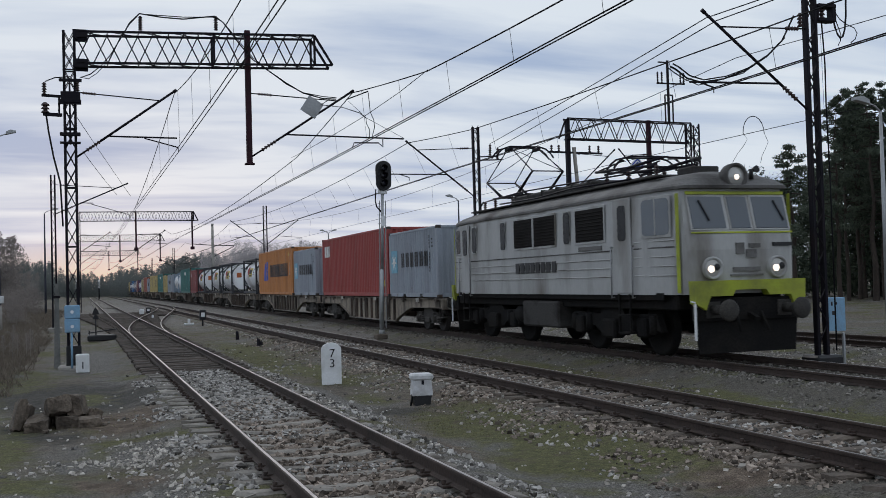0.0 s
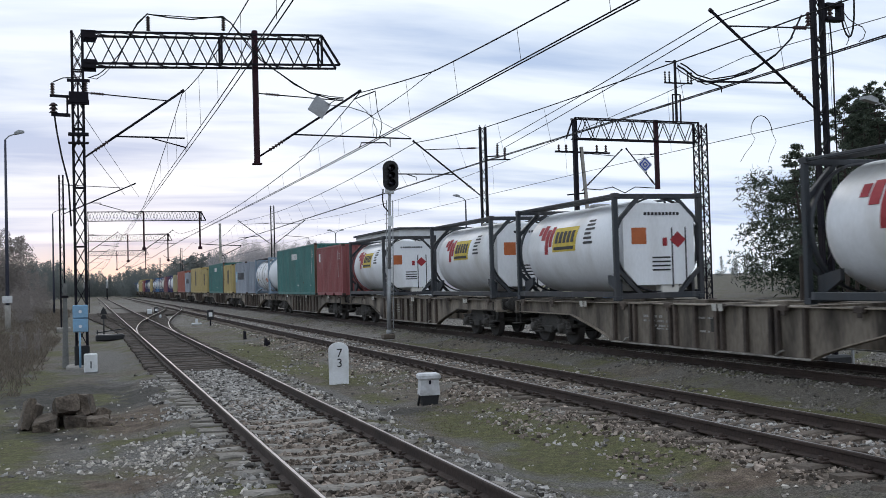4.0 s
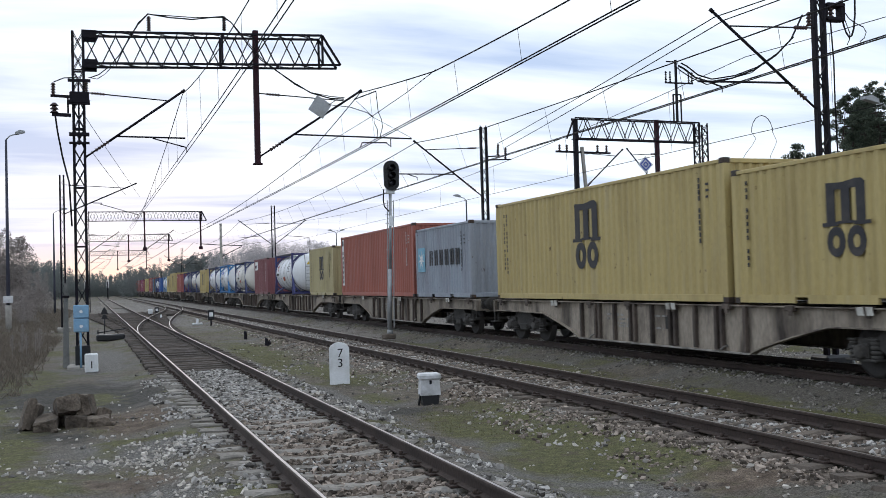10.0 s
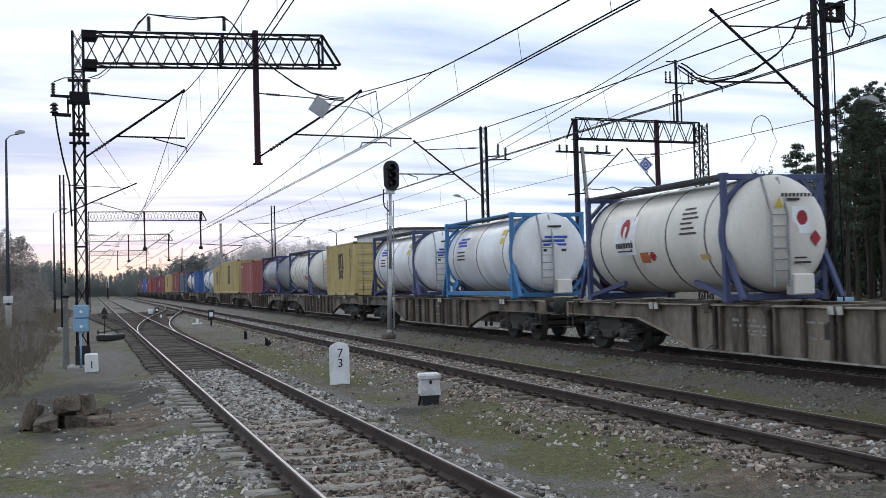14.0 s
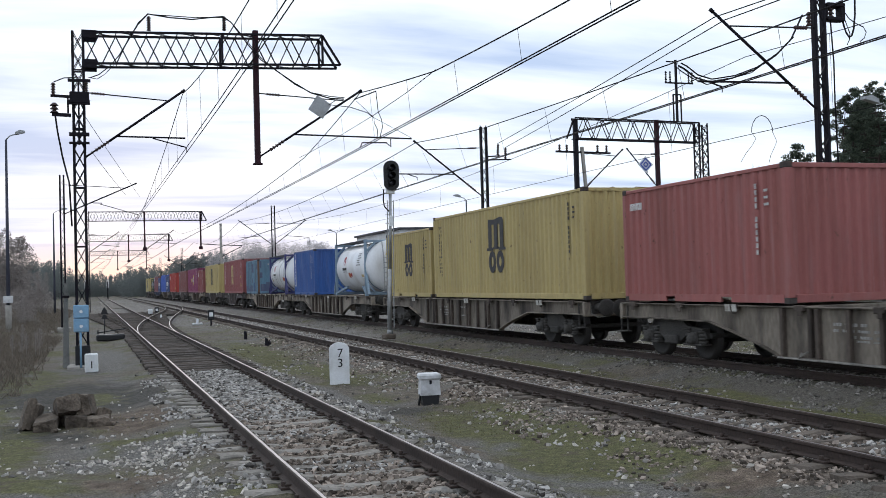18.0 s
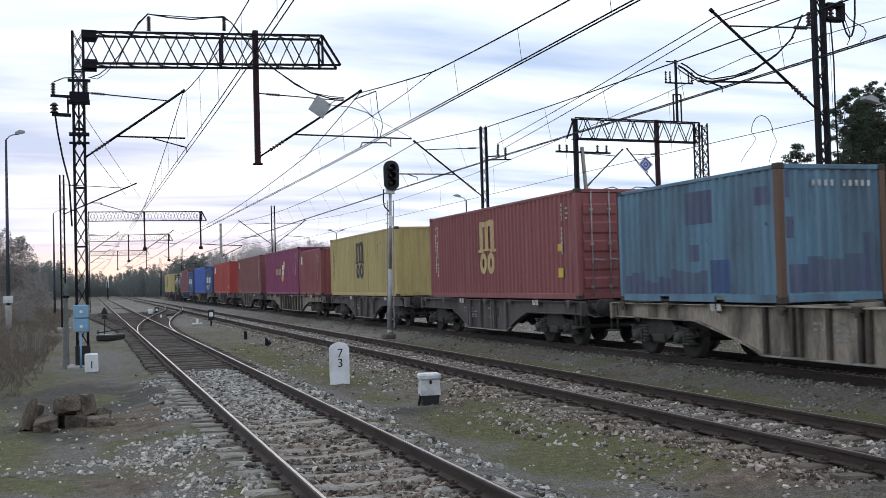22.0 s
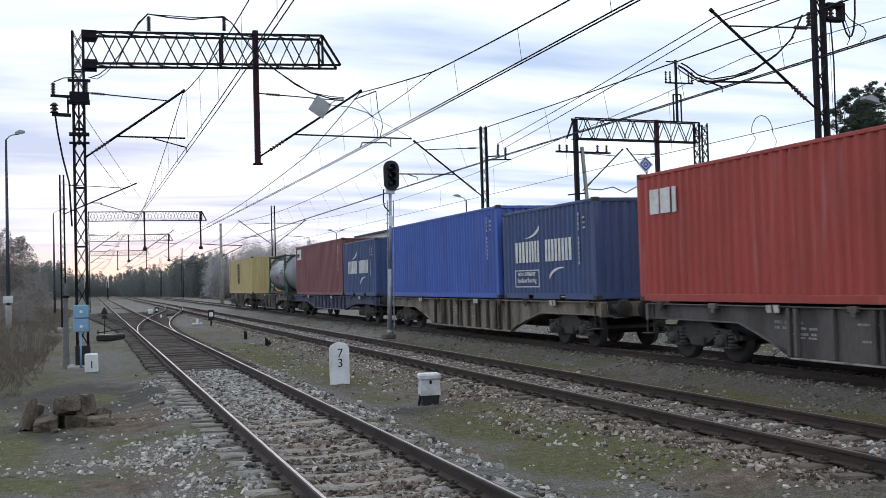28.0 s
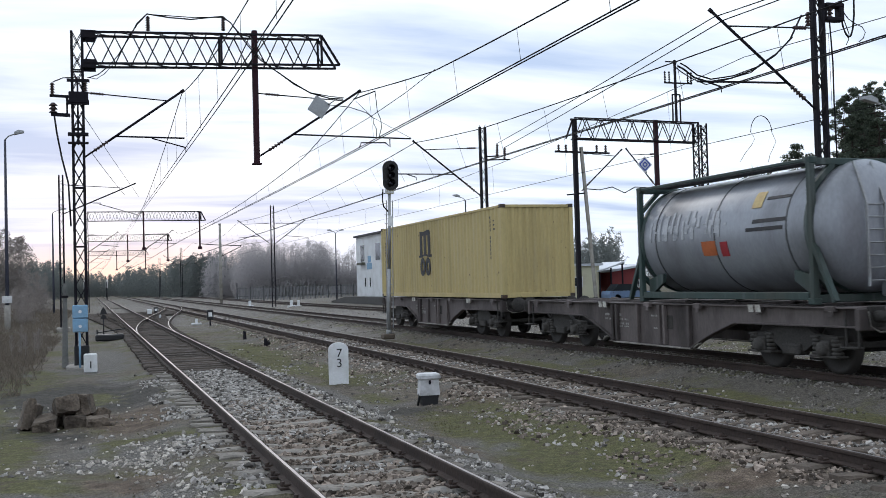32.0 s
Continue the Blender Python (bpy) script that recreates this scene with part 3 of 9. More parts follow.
def sleeper_mesh(name, half, material, deep=0.12):
    s = Shape().box(-half, -0.12, -0.15 - deep, half, 0.12, -0.152, 0.03)
    for x in (-0.753, 0.753):
        s.box(x - 0.14, -0.09, -0.153, x + 0.14, 0.09, -0.14, 0.005)
        s.tube((x - 0.1, 0, -0.15), (x - 0.1, 0, -0.105), 0.02, 6)
        s.tube((x + 0.1, 0, -0.15), (x + 0.1, 0, -0.105), 0.02, 6)
    me = s.mesh(name)
    me.materials.append(material)
    return me


ME_SLEEPER_C = sleeper_mesh("concrete_sleeper", 1.25, M_SLEEPER_C)
ME_SLEEPER_W = sleeper_mesh("wooden_sleeper", 1.3, M_SLEEPER_W)


def worn_sleeper(seed, material):
    """A chipped concrete sleeper whose uneven top sinks here and there under the ballast."""
    r = random.Random(seed)
    n, s, v = 14, Shape(), []
    sink = r.uniform(-0.004, 0.012)
    for k in range(n + 1):
        x = -1.25 + 2.5 * k / n
        mid = 0.035 if abs(x) < 0.45 else 0.0
        for j, y in enumerate((-0.12, -0.085, 0.085, 0.12)):
            v.append((x + r.uniform(-0.02, 0.02) + ((r.uniform(0.0, 0.22) if k == 0 else -r.uniform(0.0, 0.22)) if k in (0, n) else 0), y + r.uniform(-0.022, 0.022), -0.156 - sink - mid * 0.5 - r.uniform(0, 0.018) - (0.025 if j in (0, 3) else 0)))
        v += [(x, 0.11, -0.3), (x, -0.11, -0.3)]
    f = [(k * 6 + i, (k + 1) * 6 + i, (k + 1) * 6 + (i + 1) % 6, k * 6 + (i + 1) % 6)[::-1] for k in range(n) for i in range(6)]
    f += [tuple(range(6)), tuple(range(n * 6, n * 6 + 6))[::-1]]
    s.add(v, f)
    body = len(f)
    for x in (-0.753, 0.753):
        s.box(x - 0.14, -0.09, -0.165, x + 0.14, 0.09, -0.14, 0.005)
        for d in (-0.1, 0.1):
            s.tube((x + d, 0, -0.16), (x + d, 0, -0.095), 0.024, 6)
            s.box(x + d * 0.6 - 0.035, -0.05, -0.145, x + d * 0.6 + 0.035, 0.05, -0.118, 0.008)
    me = s.mesh("worn_sleeper")
    me.materials.append(material)
    me.materials.append(M_RAIL)
    me.polygons.foreach_set("material_index", [0 if k < body else 1 for k in range(len(me.polygons))])
    return me


M_SLEEPER_D = mat("dirty_concrete_sleeper", (0.125, 0.10, 0.08), 0.9, 0.0, 0.25, (0.05, 0.042, 0.036), 0.5, 3, 30, 0.5, rand=0.3)
ME_WORN = [[worn_sleeper(40 + k, m) for k in range(9)] for m in (M_SLEEPER_C, M_SLEEPER_D)]


def switch_x(y):
    """Centre of the crossover that leaves the first track for the second."""
    t = min(max((y - 42.0) / 72.0, 0), 1)
    return T1 + (T2 - T1) * t * t * (3 - 2 * t)


def build_tracks():
    r = random.Random(4)
    far = [-30 + 10 * k for k in range(60)] + [600 + 60 * k for k in range(24)]
    for i, x in enumerate(TRACK_X):
        t = thing("track_%d" % (i + 1), "railway track with worn steel rails on %s sleepers" %
                  ("wooden and concrete" if i == 0 else "concrete"), "track", kind="structure")
        for s in (-0.753, 0.753):
            rail_line("rail", [x + s] * len(far), far, t, M_RAIL_DULL if i in (1, 3) else None)
        y, n, rest = (-8.5 if i < 2 else -7.0), 0, Shape()
        while y < 190:
            wood = i == 0 and 25.5 < y < 118
            me = ME_SLEEPER_W if wood else r.choice(ME_WORN[i]) if i < 2 else ME_SLEEPER_C
            wide = 0
            if n < (170 if i < 2 else 135):
                ob = part("sleeper", me, None, t, at=pose(x + r.uniform(-0.03, 0.03), y + r.uniform(-0.03, 0.03), r.uniform(-0.008, 0.006) + (0.008 if i == 1 else 0) if i < 2 and not wood else r.uniform(-0.02, 0.006) if i != 2 else -0.045, 0, 0, r.uniform(-1.6, 1.6)))
                if wood and y > 42:
                    ob.scale = (1 + min(1.3, (switch_x(y) - x) / 2.6), 1, 1)
            elif not (i == 0 and y < 118):
                rest.box(x - 1.25, y - 0.12, -0.25, x + 1.25, y + 0.12, -0.155)
            y += 0.6
            n += 1
        tagged(part("far_sleepers", rest, M_SLEEPER_C, t), kind="stuff")
    # the crossover
    t = thing("track_crossover", "curved crossover rails between two tracks", "track", kind="structure")
    ys = [42 + 1.5 * k for k in range(49)]
    for s in (-0.753, 0.753):
        rail_line("rail", [switch_x(y) + s for y in ys], ys, t)
    s = Shape()
    s.bar((T1 - 0.69, 70, -0.02), (T1 - 0.69, 78, -0.02), 0.05, 0.12)
    part("check_rail", s, M_RAIL, t)
    rr = random.Random(8)
    for k in range(40):
        y = 82 + 0.8 * k
        part("sleeper", ME_SLEEPER_W, None, t, at=pose(switch_x(y), y, -0.004, 0, 0, rr.uniform(-2, 2)))


build_tracks()


# ---- the train ----
DECK = 1.215          # top of the wagon deck over the rail
BOX_W = 2.438
TX = T3


def paint(name, c, rough=0.55, dirt_amt=0.34, dirt=None, vary=0.08):
    """Weathered paint: broad fading, rain streaks and rust chips."""
    m = mat(name, c, rough, 0.0, vary, dirt or tuple(0.55 * q + 0.45 * g for q, g in zip(c, RUST)), dirt_amt, 0.9, 22, 0.06, (1, 1, 0.35))
    n, l = m.node_tree.nodes, m.node_tree.links
    bs = n["Principled BSDF"]
    old = bs.inputs["Base Color"].links[0].from_socket
    src = next(q for q in n if q.bl_idname == "ShaderNodeTexNoise").inputs["Vector"].links[0].from_socket

    def layer(scale, stretch, lo, hi, amt, colour, under):
        mp = n.new("ShaderNodeMapping")
        mp.inputs["Scale"].default_value = stretch
        l.new(src, mp.inputs[0])
        t = n.new("ShaderNodeTexNoise")
        t.inputs["Scale"].default_value, t.inputs["Detail"].default_value, t.inputs["Roughness"].default_value = scale, 7, 0.62
        l.new(mp.outputs[0], t.inputs["Vector"])
        r = n.new("ShaderNodeMapRange")
        r.inputs["From Min"].default_value, r.inputs["From Max"].default_value, r.inputs["To Max"].default_value = lo, hi, amt
        l.new(t.outputs["Fac"], r.inputs["Value"])
        x = n.new("ShaderNodeMixRGB")
        x.inputs[2].default_value = (*colour, 1)
        l.new(r.outputs[0], x.inputs[0]), l.new(under, x.inputs[1])
        return x.outputs[0]
    pale = tuple(0.6 * q + 0.4 * 0.35 for q in c)
    out = layer(4.0, (1, 1, 0.12), 0.5, 0.72, 0.45, tuple(q * 0.5 for q in c), old)
    out = layer(5.0, (1, 1, 0.2), 0.55, 0.75, 0.5, pale, out)
    out = layer(7.0, (1, 1, 1.6), 0.665, 0.70, 0.75, (0.07, 0.035, 0.022), out)
    l.new(out, bs.inputs["Base Color"])
    return m


PAINTS = {
    "grey": paint("grey_container_paint", (0.315, 0.347, 0.394)),
    "red": paint("red_container_paint", (0.33, 0.055, 0.048)),
    "bright_red": paint("bright_red_container_paint", (0.414, 0.06, 0.049)),
    "orange": paint("orange_container_paint", (0.53, 0.218, 0.07)),
    "brick": paint("brick_red_container_paint", (0.268, 0.08, 0.080)),
    "rust": paint("rust_red_container_paint", (0.346, 0.109, 0.077)),
    "faded_red": paint("faded_red_container_paint", (0.336, 0.11, 0.099)),
    "green": paint("green_container_paint", (0.052, 0.18, 0.166)),
    "yellow": paint("yellow_container_paint", (0.475, 0.372, 0.155), dirt_amt=0.3),
    "faded_yellow": paint("faded_yellow_container_paint", (0.43, 0.37, 0.20), dirt_amt=0.3),
    "sand_yellow": paint("sand_yellow_container_paint", (0.50, 0.40, 0.18), dirt_amt=0.3),
    "maroon": paint("maroon_container_paint", (0.221, 0.081, 0.088)),
    "brown": paint("brown_container_paint", (0.221, 0.081, 0.078)),
    "purple": paint("purple_container_paint", (0.244, 0.044, 0.115)),
    "blue": paint("blue_container_paint", (0.06, 0.13, 0.46)),
    "mid_blue": paint("mid_blue_container_paint", (0.03, 0.10, 0.32)),
    "navy": paint("navy_container_paint", (0.055, 0.088, 0.205)),
    "sky_blue": paint("faded_sky_blue_paint", (0.121, 0.224, 0.305), dirt=(0.075, 0.10, 0.13), dirt_amt=0.55),
}
M_MARK_W = mat("white_marking", (0.72, 0.72, 0.7), 0.6, 0, 0.12, (0.4, 0.38, 0.36), 0.3, 4, 30, 0)
M_MARK_K = mat("black_marking", (0.025, 0.024, 0.028), 0.6, 0, 0.2, (0.1, 0.09, 0.08), 0.3, 4, 30, 0)
M_MARK_Y = mat("yellow_marking", (0.62, 0.46, 0.06), 0.6, 0, 0.1, None, 0.25, 4, 30, 0)
M_MARK_R = mat("red_marking", (0.34, 0.028, 0.036), 0.6, 0, 0.1, None, 0.25, 4, 30, 0)
M_MARK_B = mat("blue_marking", (0.03, 0.08, 0.42), 0.6, 0, 0.1, None, 0.25, 4, 30, 0)
M_MARK_LB = mat("light_blue_marking", (0.20, 0.43, 0.56), 0.6, 0, 0.1, None, 0.25, 4, 30, 0)
M_MARK_O = mat("orange_marking", (0.46, 0.125, 0.04), 0.6, 0, 0.1, None, 0.25, 4, 30, 0)
M_MARK_S = mat("sand_marking", (0.54, 0.41, 0.18), 0.6, 0, 0.1, (0.3, 0.1, 0.08), 0.3, 4, 30, 0)
MARK = {"w": M_MARK_W, "k": M_MARK_K, "y": M_MARK_Y, "r": M_MARK_R, "b": M_MARK_B, "lb": M_MARK_LB, "o": M_MARK_O, "s": M_MARK_S}
M_LOCK_BAR = mat("worn_galvanised_bar", (0.33, 0.32, 0.32), 0.6, 0.2, 0.2, (0.15, 0.1, 0.08), 0.5, 5, 30, 0.1)
M_CASTING = mat("worn_corner_casting", (0.055, 0.045, 0.04), 0.7, 0.2, 0.25, RUST, 0.4, 4, 30, 0.3)
M_WAGON = mat("grimy_wagon_paint", (0.245, 0.207, 0.166), 0.8, 0.0, 0.3, (0.036, 0.028, 0.023), 0.7, 1.5, 20, 0.25, (1, 1, 0.3), rand=0.42)
M_STIFF = mat("rust_stained_stiffener", (0.085, 0.066, 0.054), 0.85, 0.0, 0.3, (0.028, 0.022, 0.02), 0.6, 2.2, 22, 0.25, (1, 1, 0.4), rand=0.35)
M_WAGON_GREY = mat("grey_wagon_paint", (0.125, 0.105, 0.10), 0.75, 0.0, 0.2, (0.042, 0.034, 0.032), 0.65, 1.2, 20, 0.2, (1, 1, 0.3), rand=0.2)
M_WAGON_BLUE = mat("blue_wagon_paint", (0.075, 0.085, 0.135), 0.75, 0.0, 0.2, (0.045, 0.04, 0.04), 0.6, 0.8, 20, 0.2)
M_BOGIE = mat("oily_bogie_steel", (0.034, 0.031, 0.028), 0.8, 0.0, 0.35, (0.075, 0.068, 0.06), 0.4, 1.5, 25, 0.3)
M_MARK_DIM = mat("worn_white_marking", (0.33, 0.32, 0.30), 0.7, 0, 0.15, (0.1, 0.09, 0.08), 0.6, 6, 30, 0)
M_MARK_CODE = mat("faded_white_marking", (0.52, 0.51, 0.49), 0.7, 0, 0.15, (0.25, 0.22, 0.2), 0.5, 6, 30, 0)
M_DUSTY = mat("brake_dust_steel", (0.062, 0.057, 0.052), 0.9, 0.0, 0.3, (0.04, 0.035, 0.03), 0.6, 5, 25, 0.3)
M_WHEEL = mat("worn_wheel_steel", (0.034, 0.03, 0.028), 0.65, 0.2, 0.2, (0.03, 0.026, 0.022), 0.45, 2, 25, 0.2)


def corrugated(L, H, y_side, n, depth, axis):
    """One corrugated wall: an outline of ribs drawn up from the bottom rail to the top rail."""
    pts = []
    w = L / n
    for k in range(n):
        a = -L / 2 + k * w
        pts += [(a, 0), (a + 0.28 * w, 0), (a + 0.50 * w, depth), (a + 0.78 * w, depth)]
    pts.append((L / 2, 0))
    z0, z1 = 0.16, H - 0.10
    v = []
    for z in (z0, z1):
        for a, d in pts:
            v.append((y_side + d, a, z) if axis == "x+" else (y_side - d, a, z) if axis == "x-" else (a, y_side - d, z) if axis == "y-" else (a, y_side + d, z))
    m = len(pts)
    flip = axis in ("x+", "y-")
    f = [(k, k + 1, m + k + 1, m + k) if flip else (k + 1, k, m + k, m + k + 1) for k in range(m - 1)]
    return v, f


BOX_MESH = {}


def box_meshes(L, H, doors):
    key = (L, H, doors)
    if key in BOX_MESH:
        return BOX_MESH[key]
    h, w = L / 2, BOX_W / 2
    n = 21 if L < 7 else 42
    out = {}
    # walls are set 30 mm inside the posts; ribs go inwards
    for side, sx, ax in (("near", -w + 0.012, "x+"), ("far", w - 0.012, "x-")):
        out["side_wall_" + side] = Shape().add(*corrugated(L - 0.3, H, sx, n, 0.046, ax)).mesh("side_wall")
    out["end_wall_rear"] = Shape().add(*corrugated(BOX_W - 0.3, H, h - 0.03, 9, 0.045, "y-")).mesh("end_wall")
    if not doors:
        out["end_wall_front"] = Shape().add(*corrugated(BOX_W - 0.3, H, -h + 0.03, 9, 0.045, "y+")).mesh("end_wall")
    else:
        d = Shape()
        d.box(-w + 0.14, -h + 0.03, 0.16, -0.01, -h + 0.08, H - 0.12, 0.01)
        n, step_z = 5, (H - 0.5) / 5
        for k in range(n):
            z = 0.26 + k * step_z
            d.prism([(-h + 0.034, z), (-h + 0.002, z + 0.06), (-h + 0.002, z + step_z - 0.2), (-h + 0.034, z + step_z - 0.14)], -w + 0.2, -0.07, "x")
        out["door"] = d.mesh("door")
        b = Shape()
        for x in (-w + 0.42, -0.28):
            b.tube((x, -h - 0.024, 0.1), (x, -h - 0.024, H - 0.08), 0.019, 8)
            b.bar((x, -h - 0.045, 1.06), (x + 0.34, -h - 0.045, 1.02), 0.02, 0.035)
            for z in (0.3, 1.4, 2.3):
                b.box(x - 0.05, -h - 0.034, z, x + 0.05, -h + 0.03, z + 0.08, 0.005)
        out["locking_bars"] = b.mesh("locking_bars")
    out["post"] = Shape().box(-0.07, -0.075, 0.11, 0.07, 0.075, H - 0.11, 0.012).mesh("corner_post")
    c = Shape().box(-0.081, -0.089, 0.0, 0.081, 0.089, 0.118, 0.012)
    out["casting"] = c.mesh("corner_casting")
    out["top_rail"] = Shape().box(-0.03, -h + 0.17, H - 0.10, 0.03, h - 0.17, H - 0.025, 0.008).mesh("top_rail")
    r = Shape()
    if L < 7:
        out_line = [(-h + 0.17, 0.02), (-1.22, 0.02), (-1.22, 0.13), (-0.86, 0.13), (-0.86, 0.02), (0.86, 0.02), (0.86, 0.13), (1.22, 0.13), (1.22, 0.02), (h - 0.17, 0.02), (h - 0.17, 0.172), (-h + 0.17, 0.172)]
        r.prism(out_line, -0.025, 0.025, "x")
    else:
        r.box(-0.025, -h + 0.17, 0.02, 0.025, h - 0.17, 0.17, 0.006)
    out["bottom_rail"] = r.mesh("bottom_rail")
    out["end_rail_top"] = Shape().box(-w + 0.16, -0.03, H - 0.11, w - 0.16, 0.03, H - 0.02, 0.008).mesh("end_rail")
    out["end_rail_bottom"] = Shape().box(-w + 0.16, -0.03, 0.02, w - 0.16, 0.03, 0.17, 0.008).mesh("end_rail")
    out["roof"] = Shape().box(-w + 0.04, -h + 0.05, H - 0.05, w - 0.04, h - 0.05, H - 0.03).mesh("roof")
    out["floor"] = Shape().box(-w + 0.06, -h + 0.06, 0.12, w - 0.06, h - 0.06, 0.16).mesh("floor")
    BOX_MESH[key] = out
    return out


def tint(me, material):
    c = me.copy()
    c.materials.clear()
    c.materials.append(material)
    return c


TINTED = {}


def shared(key, me, material):
    k = (key, material.name)
    if k not in TINTED:
        TINTED[k] = tint(me, material)
    return TINTED[k]


def marks(ob, name, blocks, material, L, label=""):
    """Flat painted blocks on the near side: each an outline in (from the rear end, up)."""
    s = Shape()
    x = -BOX_W / 2
    for b in blocks:
        if len(b) == 4 and not isinstance(b[0], tuple):
            u0, v0, u1, v1 = b
            b = [(u0, v0), (u1, v0), (u1, v1), (u0, v1)]
        s.prism([(L / 2 - u, v) for u, v in b], x + 0.004, x + 0.012, "x")
    return tagged(part(name, s, material, ob, label), kind="stuff" if len(blocks) > 1 else "")


def letters(u, v, h, n, slant=0.0, gap=0.18, seed=1):
    """A row of plain upright bars, two for each sign, the size of a word."""
    w = h * 0.72
    out = []
    for k in range(n):
        a = u + k * w * (1 + gap)
        out += [(a, v, a + w * 0.36, v + h), (a + w * 0.58, v, a + w * 0.94, v + h)]
    return out


def bars(u, v, h, n, seed=1):
    """Plain bars in place of a name."""
    r = random.Random(seed)
    out, a = [], u
    for k in range(n):
        w = h * r.uniform(0.5, 0.72)
        out += [(a, v, a + w * 0.38, v + h), (a + w * 0.6, v, a + w * 0.98, v + h)]
        a += w + h * 0.12
    return out


def star(u, v, r1, r2, n=7):
    return [(u + math.sin(math.pi * k / n) * (r1 if k % 2 == 0 else r2), v + math.cos(math.pi * k / n) * (r1 if k % 2 == 0 else r2)) for k in range(2 * n)]


def codes(ob, L, H, mark):
    """The upright row of small code bars near the end, and a short block of them."""
    r = random.Random(int(L * 10) + len(mark))
    u = L - 0.95
    b = [(u, H - 0.42 - 0.125 * k, u + 0.06, H - 0.42 - 0.125 * k + 0.095) for k in range(11) if k not in (4,)]
    b += [(u + 0.28, H - 0.5 - 0.13 * k, u + 0.28 + r.uniform(0.05, 0.16), H - 0.5 - 0.13 * k + 0.05) for k in range(3)]
    marks(ob, "code_mark", b, M_MARK_CODE if mark == "w" else MARK[mark], L)


def emblem_m(ob, L, H, mark, size, u, v):
    """Three close-set stems under a rounded head, on a level foot, over two plain rings."""
    hgt, stem, gap = size * 0.54, size * 0.165, size * 0.115
    half = 1.5 * stem + gap
    b = [(u - half + k * (stem + gap), v, u - half + k * (stem + gap) + stem, v + hgt * 0.78) for k in range(3)]
    b.append([(u - half, v + hgt * 0.78), (u + half, v + hgt * 0.78), (u + half, v + hgt * 0.9), (u + half - stem * 0.35, v + hgt * 0.985), (u + half - stem, v + hgt), (u + gap, v + hgt * 0.98), (u - stem * 0.4, v + hgt * 0.94), (u - half, v + hgt * 0.97)])
    b += [(u - half - stem * 0.5, v - size * 0.05, u - half + stem * 1.3, v), (u - half + stem * 1.3, v - size * 0.025, u + half - stem * 1.3, v + size * 0.012), (u + half - stem * 1.3, v - size * 0.05, u + half + stem * 0.55, v)]
    for du in (-0.19, 0.19):
        n = 14
        o = [(math.cos(2 * math.pi * k / n), math.sin(2 * math.pi * k / n)) for k in range(n)]
        c = (u + du * size, v - size * 0.255)
        for k in range(n):
            (x0, y0), (x1, y1) = o[k], o[(k + 1) % n]
            ra, rb, qa, qb = size * 0.175, size * 0.2, size * 0.065, size * 0.09
            b.append([(c[0] + x0 * ra, c[1] + y0 * rb), (c[0] + x1 * ra, c[1] + y1 * rb), (c[0] + x1 * qa, c[1] + y1 * qb), (c[0] + x0 * qa, c[1] + y0 * qb)])
    marks(ob, "emblem", b, MARK[mark], L)


def container(k, L, colour, H, doors=False, label="", extra=None, code="w"):
    ob = thing("shipping_container", label, "container", "containers on the train")
    M = PAINTS[colour]
    mm = box_meshes(L, H, doors)
    key = (L, H, doors)
    h, w = L / 2, BOX_W / 2
    part("side_wall", shared(key + ("sn",), mm["side_wall_near"], M), None, ob)
    part("side_wall", shared(key + ("sf",), mm["side_wall_far"], M), None, ob)
    part("end_wall", shared(key + ("er",), mm["end_wall_rear"], M), None, ob)
    if doors:
        for s in (-1, 1):
            d = part("door", shared(key + ("d",), mm["door"], M), None, ob, at=Matrix.Diagonal((s, 1, 1, 1)))
            part("locking_bar", shared(key + ("lb",), mm["locking_bars"], M_LOCK_BAR), None, d)
    else:
        part("end_wall", shared(key + ("ef",), mm["end_wall_front"], M), None, ob)
    for sx in (-1, 1):
        for sy in (-1, 1):
            p = part("corner_post", shared(key + ("p",), mm["post"], M), None, ob, at=(sx * (w - 0.07), sy * (h - 0.075), 0))
            for z in (0, H - 0.118):
                part("corner_casting", shared(key + ("c",), mm["casting"], M_CASTING), None, p, at=(sx * -0.011, sy * -0.014, z))
    for q in ("roof", "floor"):
        part(q, shared(key + (q,), mm[q], M), None, ob)
    for sg in (-1, 1):
        part("top_rail", shared(key + ("tr",), mm["top_rail"], M), None, ob, at=(sg * (w - 0.035), 0, 0))
        part("bottom_rail", shared(key + ("br",), mm["bottom_rail"], M), None, ob, at=(sg * (w - 0.03), 0, 0))
        for q in ("end_rail_top", "end_rail_bottom"):
            part("end_rail", shared(key + (q,), mm[q], M), None, ob, at=(0, sg * (h - 0.04), 0))
    if extra:
        extra(ob, L, H)
    if code:
        codes(ob, L, H, code)
    return ob


# paint schemes
M_RUST_POST = paint("rusted_post_paint", (0.155, 0.092, 0.062), 0.8)


def rusty_posts(ob):
    """Leaves the near corner posts bare and rusty."""
    for c in ob.children:
        if c.name.startswith("corner_post") and c.matrix_basis.translation.y < 0:
            c.data = tint(c.data, M_RUST_POST)
            tagged(c, "rust-brown corner post")


def x_star(ob, L, H):
    marks(ob, "emblem_panel", [(0.25, 0.95, 1.1, 1.85)], M_MARK_LB, L)
    s = Shape()
    s.prism([(L / 2 - a, b) for a, b in star(0.68, 1.4, 0.36, 0.12)], -BOX_W / 2 - 0.004, -BOX_W / 2 + 0.002, "x")
    part("emblem", s, M_MARK_W, ob)
    marks(ob, "name_mark", letters(1.66, 1.16, 0.55, 6, gap=0.45, seed=3), M_MARK_K, L)


